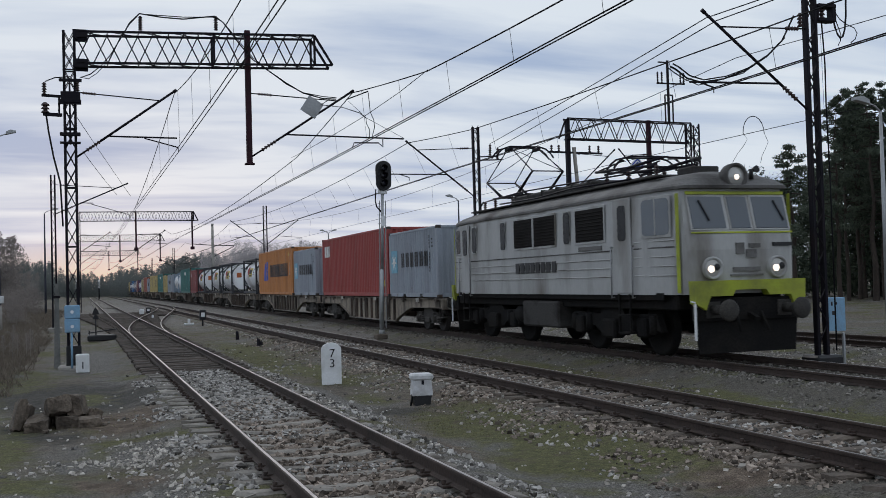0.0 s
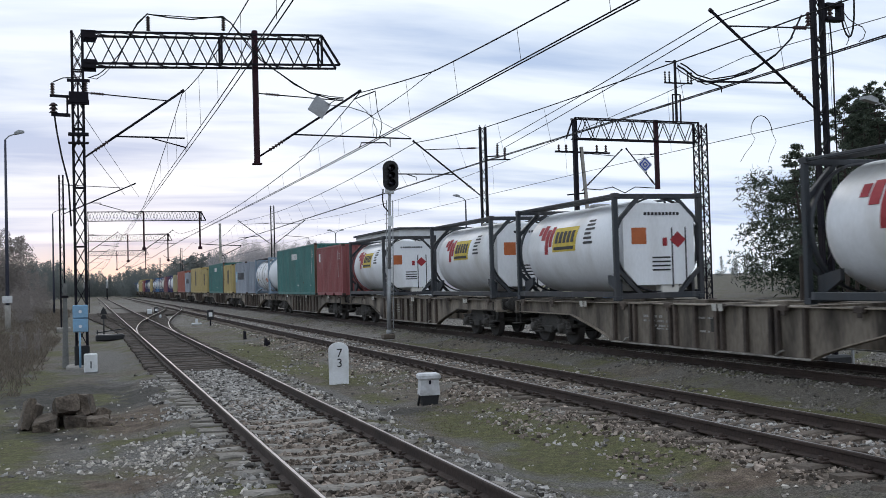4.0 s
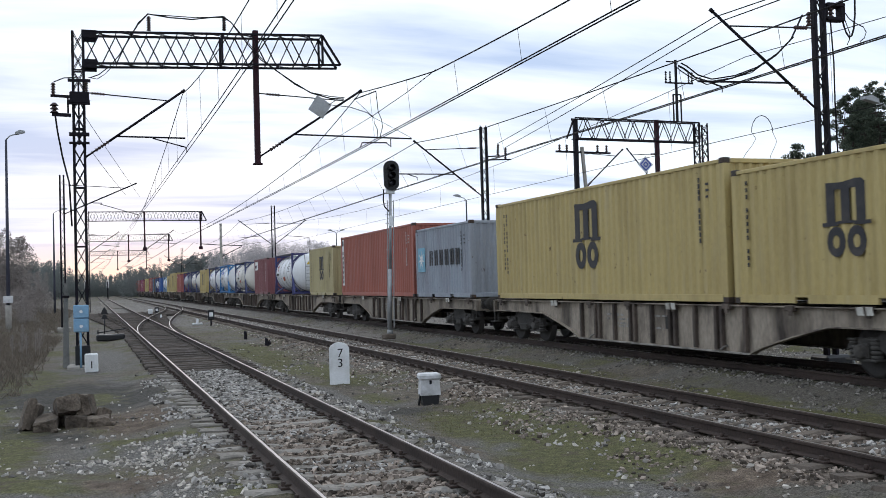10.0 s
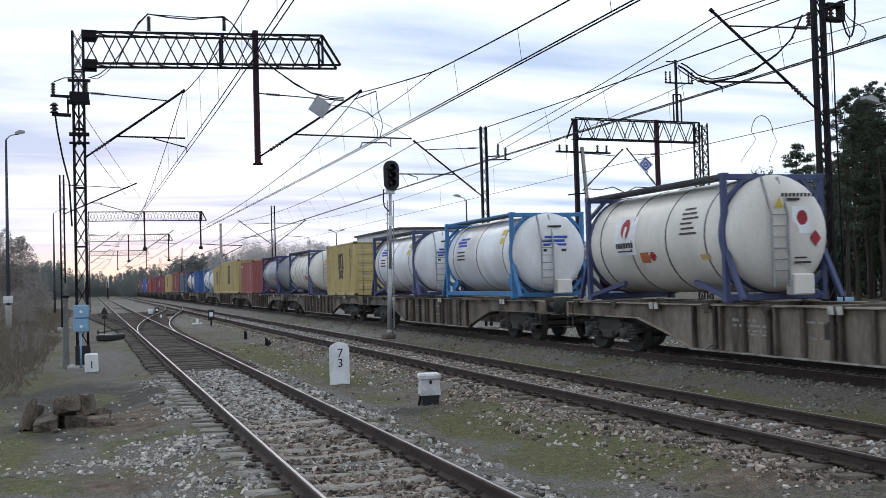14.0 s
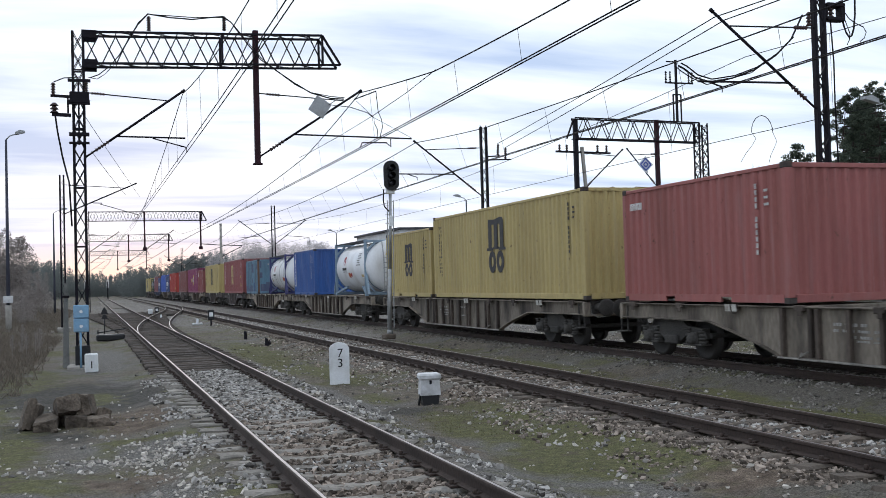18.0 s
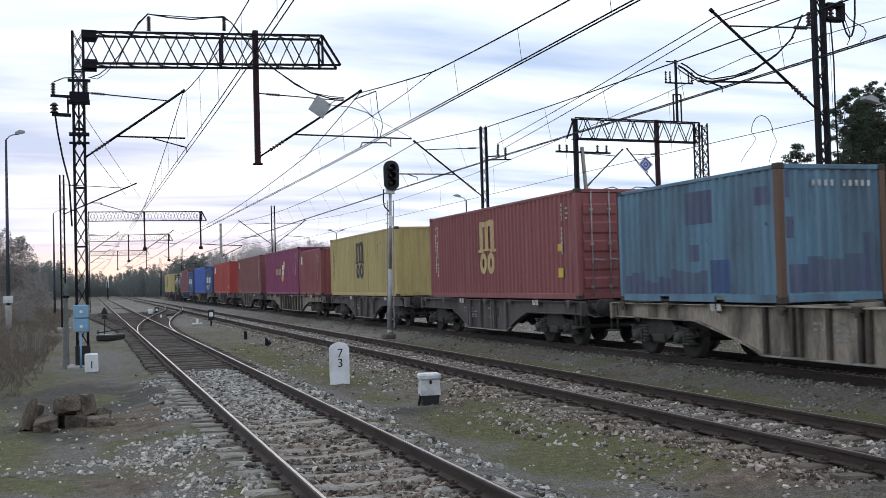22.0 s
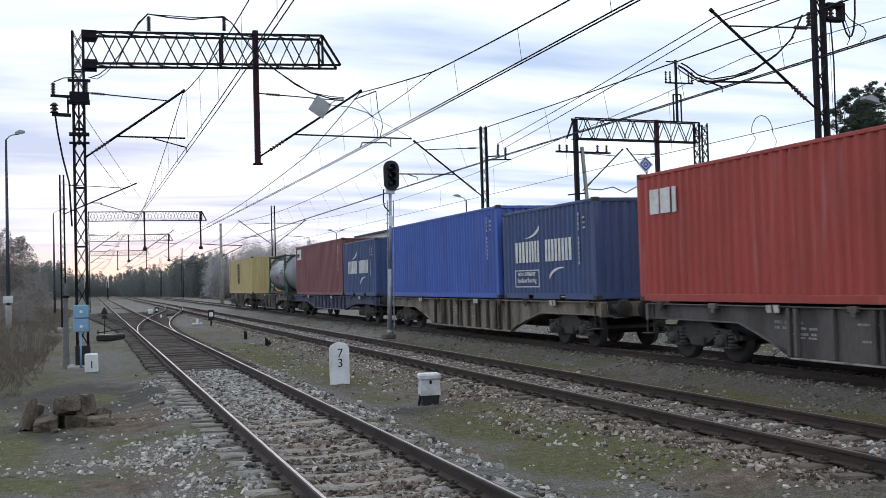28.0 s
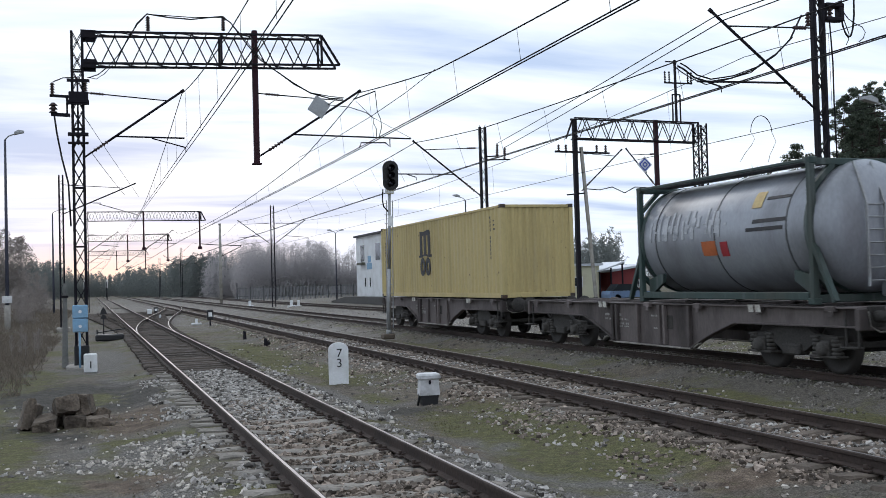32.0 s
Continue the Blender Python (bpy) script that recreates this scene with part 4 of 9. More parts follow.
def x_white_top(ob, L, H):
    marks(ob, "emblem", [(0.55, H - 0.95, 0.92, H - 0.4), (1.0, H - 0.95, 1.4, H - 0.4), (1.48, H - 0.95, 1.64, H - 0.4)], M_MARK_W, L)
    marks(ob, "small_plate", [(10.9, 0.45, 11.2, 0.7), (11.35, 0.45, 11.6, 0.7)], M_MARK_Y, L)


def x_orange(ob, L, H):
    b = [[(2.1 + 0.9 * a, 0.92 + 0.95 * (b - 1.0)) for a, b in q] for q in ([(0.0, 1.0), (0.9, 1.0), (0.85, 1.5), (1.05, 1.9), (0.5, 2.35), (0.15, 1.7)], [(1.0, 1.0), (1.75, 1.05), (1.5, 1.75), (1.95, 2.3), (1.2, 2.35), (1.1, 1.6)])]
    marks(ob, "emblem", b, M_MARK_B, L)
    marks(ob, "name_mark", bars(4.6, 1.15, 0.8, 10, seed=5), M_MARK_K, L)
    marks(ob, "warning_plate", [[(11.0, 2.35), (11.3, 2.35), (11.15, 2.6)]], M_MARK_Y, L)


def x_white_word(ob, L, H):
    rusty_posts(ob)
    marks(ob, "name_mark", letters(5.2, H - 0.78, 0.36, 6, seed=2), M_MARK_W, L)
    marks(ob, "small_plate", [(7.0, 0.5, 7.22, 0.6), (10.9, 0.5, 11.0, 0.58)], M_MARK_W, L)


def x_m20(ob, L, H):
    emblem_m(ob, L, H, "k", 1.3, 3.2, 1.40)
    marks(ob, "code_mark", [(0.45, 0.7 + 0.13 * k, 0.5, 0.78 + 0.13 * k) for k in range(13) if k % 6 != 3], M_MARK_K, L)


def x_m40(ob, L, H):
    emblem_m(ob, L, H, "k", 1.72, 6.1, 1.58)
    marks(ob, "code_mark", [(0.62 + 0.2 * j, 0.75 + 0.13 * k, 0.68 + 0.2 * j, 0.84 + 0.13 * k) for k in range(14) for j in (0, 1) if (k + 2 * j) % 6], M_MARK_K, L)


def x_m40s(ob, L, H):
    emblem_m(ob, L, H, "s", 1.72, 5.75, 1.55)
    marks(ob, "code_mark", [(0.62 + 0.2 * j, 0.75 + 0.13 * k, 0.68 + 0.2 * j, 0.84 + 0.13 * k) for k in range(14) for j in (0, 1) if (k + 2 * j) % 6], M_MARK_W, L)
    marks(ob, "door_mark", [(11.0, 0.6, 11.3, 0.85), (11.0, 1.3, 11.25, 1.5)], M_MARK_Y, L)


def x_tallplate(ob, L, H):
    marks(ob, "name_plate", [(0.26, 0.5, 0.6, H - 0.14)], M_MARK_W, L, "tall white name plate")
    s = Shape()
    for k in range(7):
        z = 0.6 + (H - 1.25) / 7 * k
        for d in (0.33, 0.46):
            s.box(-BOX_W / 2 - 0.004, L / 2 - d - 0.07, z, -BOX_W / 2 + 0.002, L / 2 - d, z + 0.15)
    s.box(-BOX_W / 2 - 0.004, L / 2 - 0.55, H - 0.46, -BOX_W / 2 + 0.002, L / 2 - 0.31, H - 0.2)
    tagged(part("name_mark", s, M_MARK_B if L < 7 else M_MARK_K, ob), kind="stuff")


def x_label(ob, L, H):
    marks(ob, "name_plate", [(0.45, H - 0.82, 1.65, H - 0.2)], M_MARK_W, L, "pale name plate")
    s = Shape()
    for k in range(4):
        s.box(-BOX_W / 2 - 0.004, L / 2 - 0.62 - 0.18 * k, H - 0.68, -BOX_W / 2 + 0.002, L / 2 - 0.5 - 0.18 * k, H - 0.46)
    tagged(part("name_mark", s, M_MARK_K, ob), kind="stuff")


def x_smallplate(ob, L, H):
    marks(ob, "name_plate", [(0.6, H - 0.8, 0.95, H - 0.35)], M_MARK_W, L)


def x_small_word(ob, L, H):
    marks(ob, "name_mark", letters(0.35, H - 0.5, 0.16, 4, seed=6), M_MARK_W, L)


def x_plum_emblem(ob, L, H):
    marks(ob, "name_mark", letters(4.3, 1.28, 0.4, 4, gap=0.85, seed=8), M_MARK_S, L)

    def lobe(u, v, a, b, n=16):
        return [(u + a * math.cos(2 * math.pi * k / n) + 0.12 * math.sin(2 * math.pi * k / n), v + b * math.sin(2 * math.pi * k / n)) for k in range(n)]
    marks(ob, "emblem", [lobe(7.28, 1.86, 0.36, 0.3), lobe(6.78, 1.12, 0.34, 0.28)], M_MARK_Y, L)
    panes = Shape()
    for u, v in ((6.66, 1.26), (7.0, 1.26), (6.66, 1.6), (7.0, 1.6)):
        panes.box(-BOX_W / 2 - 0.004, L / 2 - u - 0.29, v, -BOX_W / 2 + 0.003, L / 2 - u, v + 0.29)
    tagged(part("emblem", panes, M_MARK_W, ob), kind="stuff")


def x_arcs(ob, L, H):
    marks(ob, "name_mark", bars(0.95, 1.05, 0.6, 4, seed=2) + bars(3.05, 1.05, 0.6, 4, seed=3) , M_MARK_W, L)
    up = [(1.6 + 1.15 * math.sin(a), 1.75 + 0.55 * (1 - math.cos(a)) ) for a in [k * 0.19 for k in range(7)]]
    up += [(u + 0.02, v - 0.12 + 0.02 * i) for i, (u, v) in enumerate(reversed(up))]
    dn = [(4.2 - 1.0 * math.sin(a), 0.85 - 0.5 * (1 - math.cos(a))) for a in [k * 0.19 for k in range(7)]]
    dn += [(u, v + 0.12 - 0.015 * i) for i, (u, v) in enumerate(reversed(dn))]
    marks(ob, "emblem", [up, dn], M_MARK_W, L)


def text_mesh(body, size, extrude=0.002):
    cu = bpy.data.curves.new("digits", "FONT")
    cu.body, cu.size, cu.extrude, cu.align_x = body, size, extrude, "CENTER"
    cu.resolution_u = 3
    tmp = bpy.data.objects.new("digits", cu)
    scene.collection.objects.link(tmp)
    me = bpy.data.meshes.new_from_object(tmp.evaluated_get(bpy.context.evaluated_depsgraph_get()))
    bpy.data.objects.remove(tmp)
    bpy.data.curves.remove(cu)
    return me


def words(ob, body, size, u, v, material, L):
    """Painted words on the near side, starting at u from the rear end and v up."""
    at = Matrix(((0, 0, -1, -BOX_W / 2 + 0.002), (-1, 0, 0, L / 2 - u), (0, 1, 0, v), (0, 0, 0, 1)))
    return part("lettering", text_mesh(body, size, 0.004), material, ob, at=at)


def x_arcs_plate(ob, L, H):
    x_arcs(ob, L, H)
    u0, v0, u1, v1, t = 0.88, 0.34, 2.6, 0.84, 0.03
    marks(ob, "name_plate", [(u0, v0, u1, v0 + t), (u0, v1 - t, u1, v1), (u0, v0 + t, u0 + t, v1 - t), (u1 - t, v0 + t, u1, v1 - t)], M_MARK_W, L)
    words(ob, "eco container", 0.225, (u0 + u1) / 2, v0 + 0.33, M_MARK_W, L)
    words(ob, "bamboo flooring", 0.2, (u0 + u1) / 2, v0 + 0.14, M_MARK_W, L)


def ribbed_coat(ob, name, blocks, material, L, end=False, label=""):
    """Thin coats of paint that follow the ribs of the near side (from the rear end, up) or of the near end (from the near side, up)."""
    span, n, depth = (BOX_W - 0.3, 9, 0.045) if end else (L - 0.3, 21 if L < 7 else 42, 0.046)
    w, s = span / n, Shape()

    def sink(a):
        q = ((a + span / 2) / w) % 1.0
        return depth * min(max((q - 0.28) / 0.22, 0), 1, max((1 - q) / 0.22, 0))
    knots = [-span / 2 + (k + q) * w for k in range(n) for q in (0, 0.28, 0.5, 0.78)]
    for u0, v0, u1, v1 in blocks:
        a0, a1 = (u0 - BOX_W / 2, u1 - BOX_W / 2) if end else (L / 2 - u1, L / 2 - u0)
        cut = [a0] + [a for a in knots if a0 < a < a1] + [a1]
        v = [((a, -L / 2 + 0.027 + sink(a), z) if end else (-BOX_W / 2 + 0.009 + sink(a), a, z)) for z in (v0, v1) for a in cut]
        m = len(cut)
        s.add(v, [(k, k + 1, m + k + 1, m + k) if end else (k + 1, k, m + k, m + k + 1) for k in range(m - 1)])
    return tagged(part(name, s, material, ob, label), kind="stuff")


def x_patches(ob, L, H):
    r = random.Random(12)
    fresh, old = paint("repair_blue_paint", (0.05, 0.10, 0.22)), paint("violet_overpaint", (0.085, 0.098, 0.17), dirt=(0.09, 0.14, 0.19), dirt_amt=0.6)
    ribbed_coat(ob, "repair_patch", [(3.75, 0.2, 4.4, 0.86)], fresh, L)
    ribbed_coat(ob, "repair_patch", [(2.9, 1.62, 3.9, 2.3), (2.95, 0.85, 3.4, 1.2), (5.3, 1.85, 5.75, 2.2)], old, L)
    ribbed_coat(ob, "stain", [(0.2 + 0.29 * k, 0.18, 0.49 + 0.29 * k, 0.42 + r.uniform(0, 0.36)) for k in range(12)], old, L)
    ribbed_coat(ob, "stain", [(0.2, 0.2, 0.62, 0.72), (0.62, 0.2, 1.0, 0.86), (1.0, 0.2, 1.5, 0.8), (1.5, 0.2, 1.9, 0.9), (1.9, 0.2, 2.16, 1.3), (0.17, 1.2, 0.36, 1.6), (0.17, 1.95, 0.3, 2.45)], old, L, True)
    rusty_posts(ob)
    s = Shape()
    for k in range(11):
        if k not in (4, 10):
            s.box(0.0 - 0.45 + 0.14 * k, -L / 2 + 0.018, H - 0.42, -0.39 + 0.14 * k, -L / 2 + 0.026, H - 0.31)
    tagged(part("code_mark", s, M_MARK_CODE, ob), kind="stuff")


# ---- tank containers ----
M_TANK_W = mat("white_tank_cladding", (0.80, 0.81, 0.83), 0.35, 0.0, 0.05, (0.42, 0.39, 0.34), 0.4, 0.8, 20, 0.02, (1, 1, 0.4))
M_TANK_C = mat("cream_tank_cladding", (0.70, 0.67, 0.61), 0.4, 0.0, 0.06, (0.33, 0.3, 0.25), 0.3, 0.8, 20, 0.02, (1, 1, 0.4))
M_TANK_G = mat("grey_tank_cladding", (0.31, 0.325, 0.355), 0.36, 0.25, 0.1, (0.13, 0.13, 0.135), 0.5, 0.8, 20, 0.02, (1, 1, 0.4))
M_WORN = mat("scuffed_bare_cladding", (0.42, 0.43, 0.45), 0.5, 0.1, 0.12, (0.24, 0.25, 0.27), 0.7, 5, 30, 0.02)
FRAMES = {
    "dark": paint("dark_frame_paint", (0.035, 0.04, 0.047)), "steel_blue": paint("steel_blue_frame_paint", (0.22, 0.30, 0.38)),
    "violet": paint("violet_blue_frame_paint", (0.04, 0.045, 0.15)), "navy": paint("navy_frame_paint", (0.05, 0.065, 0.15)),
    "bright": paint("bright_blue_frame_paint", (0.045, 0.19, 0.42)), "green": paint("dark_green_frame_paint", (0.03, 0.055, 0.05)),
}
BAND = mat("steel_band", (0.09, 0.095, 0.10), 0.4, 0.4, 0.1, None, 0.2, 3, 20, 0)


M_GRATING = mat("dark_walkway_grating", (0.085, 0.085, 0.09), 0.7, 0.3, 0.2, (0.02, 0.02, 0.02), 0.4, 3, 20, 0.2)


def tank(k, frame_c, skin, bands, label, logo=None, octagon=False):
    ob = thing("tank_container", label, "tank container", "containers on the train")
    L, H, w = 6.058, 2.591, BOX_W / 2
    h = L / 2
    F = FRAMES[frame_c]
    r, zc = (1.14, 1.34) if octagon else (1.19, 1.37)
    e = h - 0.22 if octagon else h + 0.42
    prof = [(-e, 0.0), (-e + 0.012, 0.36), (-e + 0.05, 0.68), (-e + 0.12, 0.9), (-e + 0.21, 1.04), (-e + 0.32, r - 0.05), (-e + 0.44, r)]
    prof = prof + [(-t, q) for t, q in prof[::-1]]
    barrel = part("tank_barrel", Shape().lathe(prof, "y", 40, (0, 0, zc)), skin, ob)
    for j in range(bands):
        y = -h + 0.75 + (L - 1.5) * j / max(1, bands - 1)
        part("band", Shape().lathe([(y - 0.022, r - 0.005), (y - 0.022, r + 0.008), (y + 0.022, r + 0.008), (y + 0.022, r - 0.005)], "y", 40, (0, 0, zc)), BAND, barrel)
    for sy in (-1, 1):
        y = sy * (h - 0.07)
        q = part("end_frame", end_frame(y, w, H, octagon), F, ob)
        for sx in (-1, 1):
            for z in (0, H - 0.118):
                part("corner_casting", shared(("tank", "c"), box_meshes(6.058, 2.591, False)["casting"], F), None, q,
                     at=(sx * (w - 0.081), sy * (h - 0.089), z))
    for sx in (-1, 1):
        if octagon or frame_c in ("bright", "green"):
            part("bottom_rail", Shape().box(sx * (w - 0.07) - 0.06, -h + 0.17, 0.08, sx * (w - 0.07) + 0.06, h - 0.17, 0.22, 0.01), F, ob)
        else:
            for sy in (-1, 1):
                part("bottom_strut", Shape().bar((sx * (w - 0.08), sy * (h - 0.1), 0.12), (sx * (w - 0.28), sy * (h - 1.5), 0.42), 0.1), F, ob)
        part("top_rail", Shape().box(sx * (w - 0.07) - 0.03, -h + 0.15, H - 0.075, sx * (w - 0.07) + 0.03, h - 0.15, H - 0.015, 0.01), F if octagon or frame_c in ("bright", "green") else M_GRATING, ob)
        for sy in ((-1, 1) if octagon or frame_c in ("bright", "green") else ()):
            part("saddle", Shape().prism([(sy * (h - 0.16), 0.1), (sy * (h - 0.75), 0.42), (sy * (h - 0.75), 0.62), (sy * (h - 0.16), 0.5)][::sy], sx * (w - 0.22) - 0.04, sx * (w - 0.22) + 0.04, "x"), F, ob)
    for sy in (-1, 1):
        y = sy * (h - 0.16)
        part("end_ring", Shape().lathe([(y - 0.07, r - 0.01), (y - 0.07, r + 0.022), (y + 0.07, r + 0.022), (y + 0.07, r - 0.01)], "y", 40, (0, 0, zc)), F, ob)
    part("walkway", Shape().box(-0.85, -h + 0.2, H - 0.045, -0.4, h - 0.2, H - 0.02, 0.005), M_GRATING, ob, "dark walkway grating")
    part("manhole", Shape().lathe([(zc + 1.02, 0.3), (zc + 1.16, 0.3), (zc + 1.2, 0.26), (zc + 1.2, 0.0)], "z", 16), M_GALV, ob)
    ld = Shape()
    yl = -h + 0.05 if octagon else -e - 0.05
    x0 = -0.25 if not octagon else 0.55
    for sx in (-0.19, 0.19):
        ld.bar((x0 + sx, yl, 0.3), (x0 + sx, yl, H - 0.85), 0.04).bar((x0 + sx, yl, H - 0.85), (x0 + sx, yl + 0.3, H - 0.1), 0.04)
    for i in range(7):
        ld.tube((x0 - 0.19, yl, 0.4 + 0.22 * i), (x0 + 0.19, yl, 0.4 + 0.22 * i), 0.014, 6)
    part("ladder", ld, M_GALV if not octagon else F, ob)
    part("valve_box", Shape().box(0.05, yl + 0.02, 0.12, 0.55, yl + 0.3, 0.55, 0.03), M_TANK_C if skin != M_TANK_G else M_TANK_G, ob)
    if logo:
        logo(ob, barrel, r, zc, L)
    return ob


def end_frame(y, w, H, octagon):
    s = Shape()
    for sx in (-1, 1):
        s.box(sx * (w - 0.06) - 0.06, y - 0.06, 0.1, sx * (w - 0.06) + 0.06, y + 0.06, H - 0.1, 0.012)
    s.box(-w + 0.1, y - 0.05, 0.03, w - 0.1, y + 0.05, 0.17, 0.012)
    s.box(-w + 0.1, y - 0.05, H - 0.14, w - 0.1, y + 0.05, H - 0.02, 0.012)
    k = 0.62 if octagon else 0.45
    for sx in (-1, 1):
        s.bar((sx * (w - 0.09), y, 0.12 + k), (sx * (w - 0.09 - k), y, 0.12), 0.09)
        s.bar((sx * (w - 0.09), y, H - 0.1 - k), (sx * (w - 0.09 - k), y, H - 0.1), 0.09)
    if not octagon:
        for sx in (-1, 1):
            s.bar((sx * (w - 0.06), y, 1.1), (sx * (w - 0.06), y - math.copysign(0.55, -y), 0.06), 0.1, 0.08)
    return s


def on_tank(ob, name, blocks, material, r, zc, L):
    """Blocks bent on the near flank: (from the rear end, up the curve from the axis, ...)."""
    s = Shape()
    for u0, v0, u1, v1 in blocks:
        n = 4
        v = []
        for i in range(n + 1):
            a = (v0 + (v1 - v0) * i / n) / r
            for u in (u0, u1):
                for q in (r + 0.003, r + 0.011):
                    v.append((-math.cos(a) * q, L / 2 - u, zc + math.sin(a) * q))
        f = []
        for i in range(n):
            o = 4 * i
            f += [(o + 1, o + 5, o + 7, o + 3), (o, o + 2, o + 6, o + 4), (o, o + 4, o + 5, o + 1), (o + 2, o + 3, o + 7, o + 6)]
        f += [(0, 1, 3, 2), (4 * n, 4 * n + 2, 4 * n + 3, 4 * n + 1)]
        s.add(v, f)
    return tagged(part(name, s, material, ob), kind="stuff" if len(blocks) > 1 else "")


def end_marks(ob, blocks, material, L, name="warning_plate", y=None):
    s = Shape()
    y = -L / 2 + 0.10 if y is None else y
    for b in blocks:
        if not isinstance(b[0], tuple):
            a, c, d, e = b
            b = [(a, c), (d, c), (d, e), (a, e)]
        s.prism(b, y - 0.01, y, "y")
    return tagged(part(name, s, material, ob), kind="stuff" if len(blocks) > 1 else "")


def l_stripe(ob, barrel, r, zc, L):
    on_tank(barrel, "name_plate", [(2.35, -0.05, 3.75, 0.62)], M_MARK_Y, r, zc, L)
    on_tank(barrel, "name_mark", [(2.5 + 0.24 * k, 0.18, 2.66 + 0.24 * k, 0.5) for k in range(5)] + [(2.45, 0.0, 3.65, 0.08)], M_MARK_K, r + 0.008, zc, L)
    on_tank(barrel, "emblem", [(1.55, 0.3, 1.8, 0.75), (1.85, -0.1, 2.05, 0.6), (2.1, 0.1, 2.28, 0.68), (1.3, 0.45, 1.5, 0.7)], M_MARK_R, r, zc, L)
    on_tank(barrel, "small_mark", [(4.2, 0.1 + 0.12 * k, 4.2 + 0.5 - 0.08 * (k % 3), 0.16 + 0.12 * k) for k in range(6)], M_MARK_K, r, zc, L)
    y = -L / 2 + 0.035
    end_marks(ob, [[(-0.75, 1.35), (-0.35, 1.35), (-0.35, 1.75), (-0.75, 1.75)]], M_MARK_O, L, y=y)
    end_marks(ob, [[(0.3, 1.45), (0.52, 1.25), (0.74, 1.45), (0.52, 1.65)], (0.1, 1.3, 0.22, 1.5)], M_MARK_R, L, y=y)
    end_marks(ob, [(-0.4 + 0.1 * k, 2.05, -0.33 + 0.1 * k, 2.12) for k in range(10)] + [(-0.2, 0.7 + 0.1 * k, 0.3, 0.74 + 0.1 * k) for k in range(4)], M_MARK_K, L, "small_mark", y)
    part("end_shield", Shape().prism([(-0.98, 0.75), (-0.62, 0.36), (0.62, 0.36), (0.98, 0.75), (0.98, 1.95), (0.62, 2.34), (-0.62, 2.34), (-0.98, 1.95)], -L / 2 + 0.035, -L / 2 + 0.06, "y"), M_TANK_W, ob)


def disc_rows(u, v, a, b, n=9):
    """A disc as level strips."""
    out = []
    for k in range(n):
        z = -1 + 2 * (k + 0.5) / n
        w = a * math.sqrt(1 - z * z)
        out.append((u - w, v + b * (z - 1 / n), u + w, v + b * (z + 1 / n)))
    return out


def l_bird(ob, barrel, r, zc, L, right=False, du=0.0):
    on_tank(barrel, "name_panel", [(1.45 + du, -0.3, 2.45 + du, 0.62)], M_TANK_W, r, zc, L)
    on_tank(barrel, "emblem", disc_rows(1.95 + du, 0.33, 0.19, 0.23), M_MARK_R, r + 0.008, zc, L)
    on_tank(barrel, "emblem_figure", [(1.91 + du, 0.1, 2.0 + du, 0.26), (1.93 + du, 0.24, 2.03 + du, 0.38)], M_TANK_W, r + 0.016, zc, L)
    on_tank(barrel, "name_mark", [(1.55 + du + 0.118 * k, -0.13, 1.635 + du + 0.118 * k, -0.01) for k in range(7)] + [(1.6 + du, -0.22, 2.3 + du, -0.19)], M_MARK_K, r + 0.008, zc, L)
    o = 2.2 if right else 0.0
    on_tank(barrel, "warning_plate", [(2.62 + o, -0.5, 2.98 + o, -0.26)], M_MARK_O, r, zc, L)
    on_tank(barrel, "warning_plate", [(3.08 + o, -0.46, 3.22 + o, -0.26), (3.02 + o, -0.41, 3.28 + o, -0.31)], M_MARK_R, r, zc, L)
    if not right:
        on_tank(barrel, "small_mark", [(4.35 + 0.05 * (k % 2), 0.06 + 0.11 * k, 5.0 - 0.1 * (k % 3), 0.1 + 0.11 * k) for k in range(6)], M_MARK_K, r, zc, L)
    on_tank(barrel, "data_plate", [(5.05 - 4.2 * right, -0.5, 5.4 - 4.2 * right, -0.38)], M_MARK_S, r, zc, L)
    e_marks(ob, L)


def l_bird_rear(ob, barrel, r, zc, L):
    l_bird(ob, barrel, r, zc, L, du=-1.05)


def l_bird_right(ob, barrel, r, zc, L):
    l_bird(ob, barrel, r, zc, L, True)
    for k, body in enumerate(("MAX GROSS", "TARE", "MAWP:", "CAPACITY:")):
        part("lettering", text_mesh(body, 0.13, 0.004), M_MARK_K, ob, at=Matrix.Translation((0.3, -L / 2 - 0.415, 1.78 - 0.14 * k)) @ pose(0, 0, 0, 90, 0, 0))


def e_marks(ob, L):
    y = -L / 2 - 0.40
    end_marks(ob, [[(0.5, 1.25), (0.63, 1.09), (0.76, 1.25), (0.63, 1.41)]], M_MARK_R, L, y=y)
    end_marks(ob, [[(-0.36, 1.86), (-0.14, 1.86), (-0.25, 2.06)]], M_MARK_Y, L, "hazard_triangle", y - 0.06)
    end_marks(ob, [(-0.15 + 0.09 * k, 2.08, -0.09 + 0.09 * k, 2.15) for k in range(9)] + [(0.1, 0.75, 0.5, 0.79), (-0.02, 2.0, 0.28, 2.05), (0.12, 0.85, 0.4, 0.88)], M_MARK_K, L, "small_mark", y)


def l_bird_end(ob, barrel, r, zc, L):
    l_bird(ob, barrel, r, zc, L)
    y = -L / 2 - 0.402
    end_marks(ob, [(0.08, 1.35, 0.56, 1.88)], M_TANK_W, L, "name_panel", y)
    a = [(0.32 + 0.13 * math.cos(t * math.pi / 6), 1.66 + 0.15 * math.sin(t * math.pi / 6)) for t in range(12)]
    end_marks(ob, [a], M_MARK_R, L, "emblem", y - 0.002)


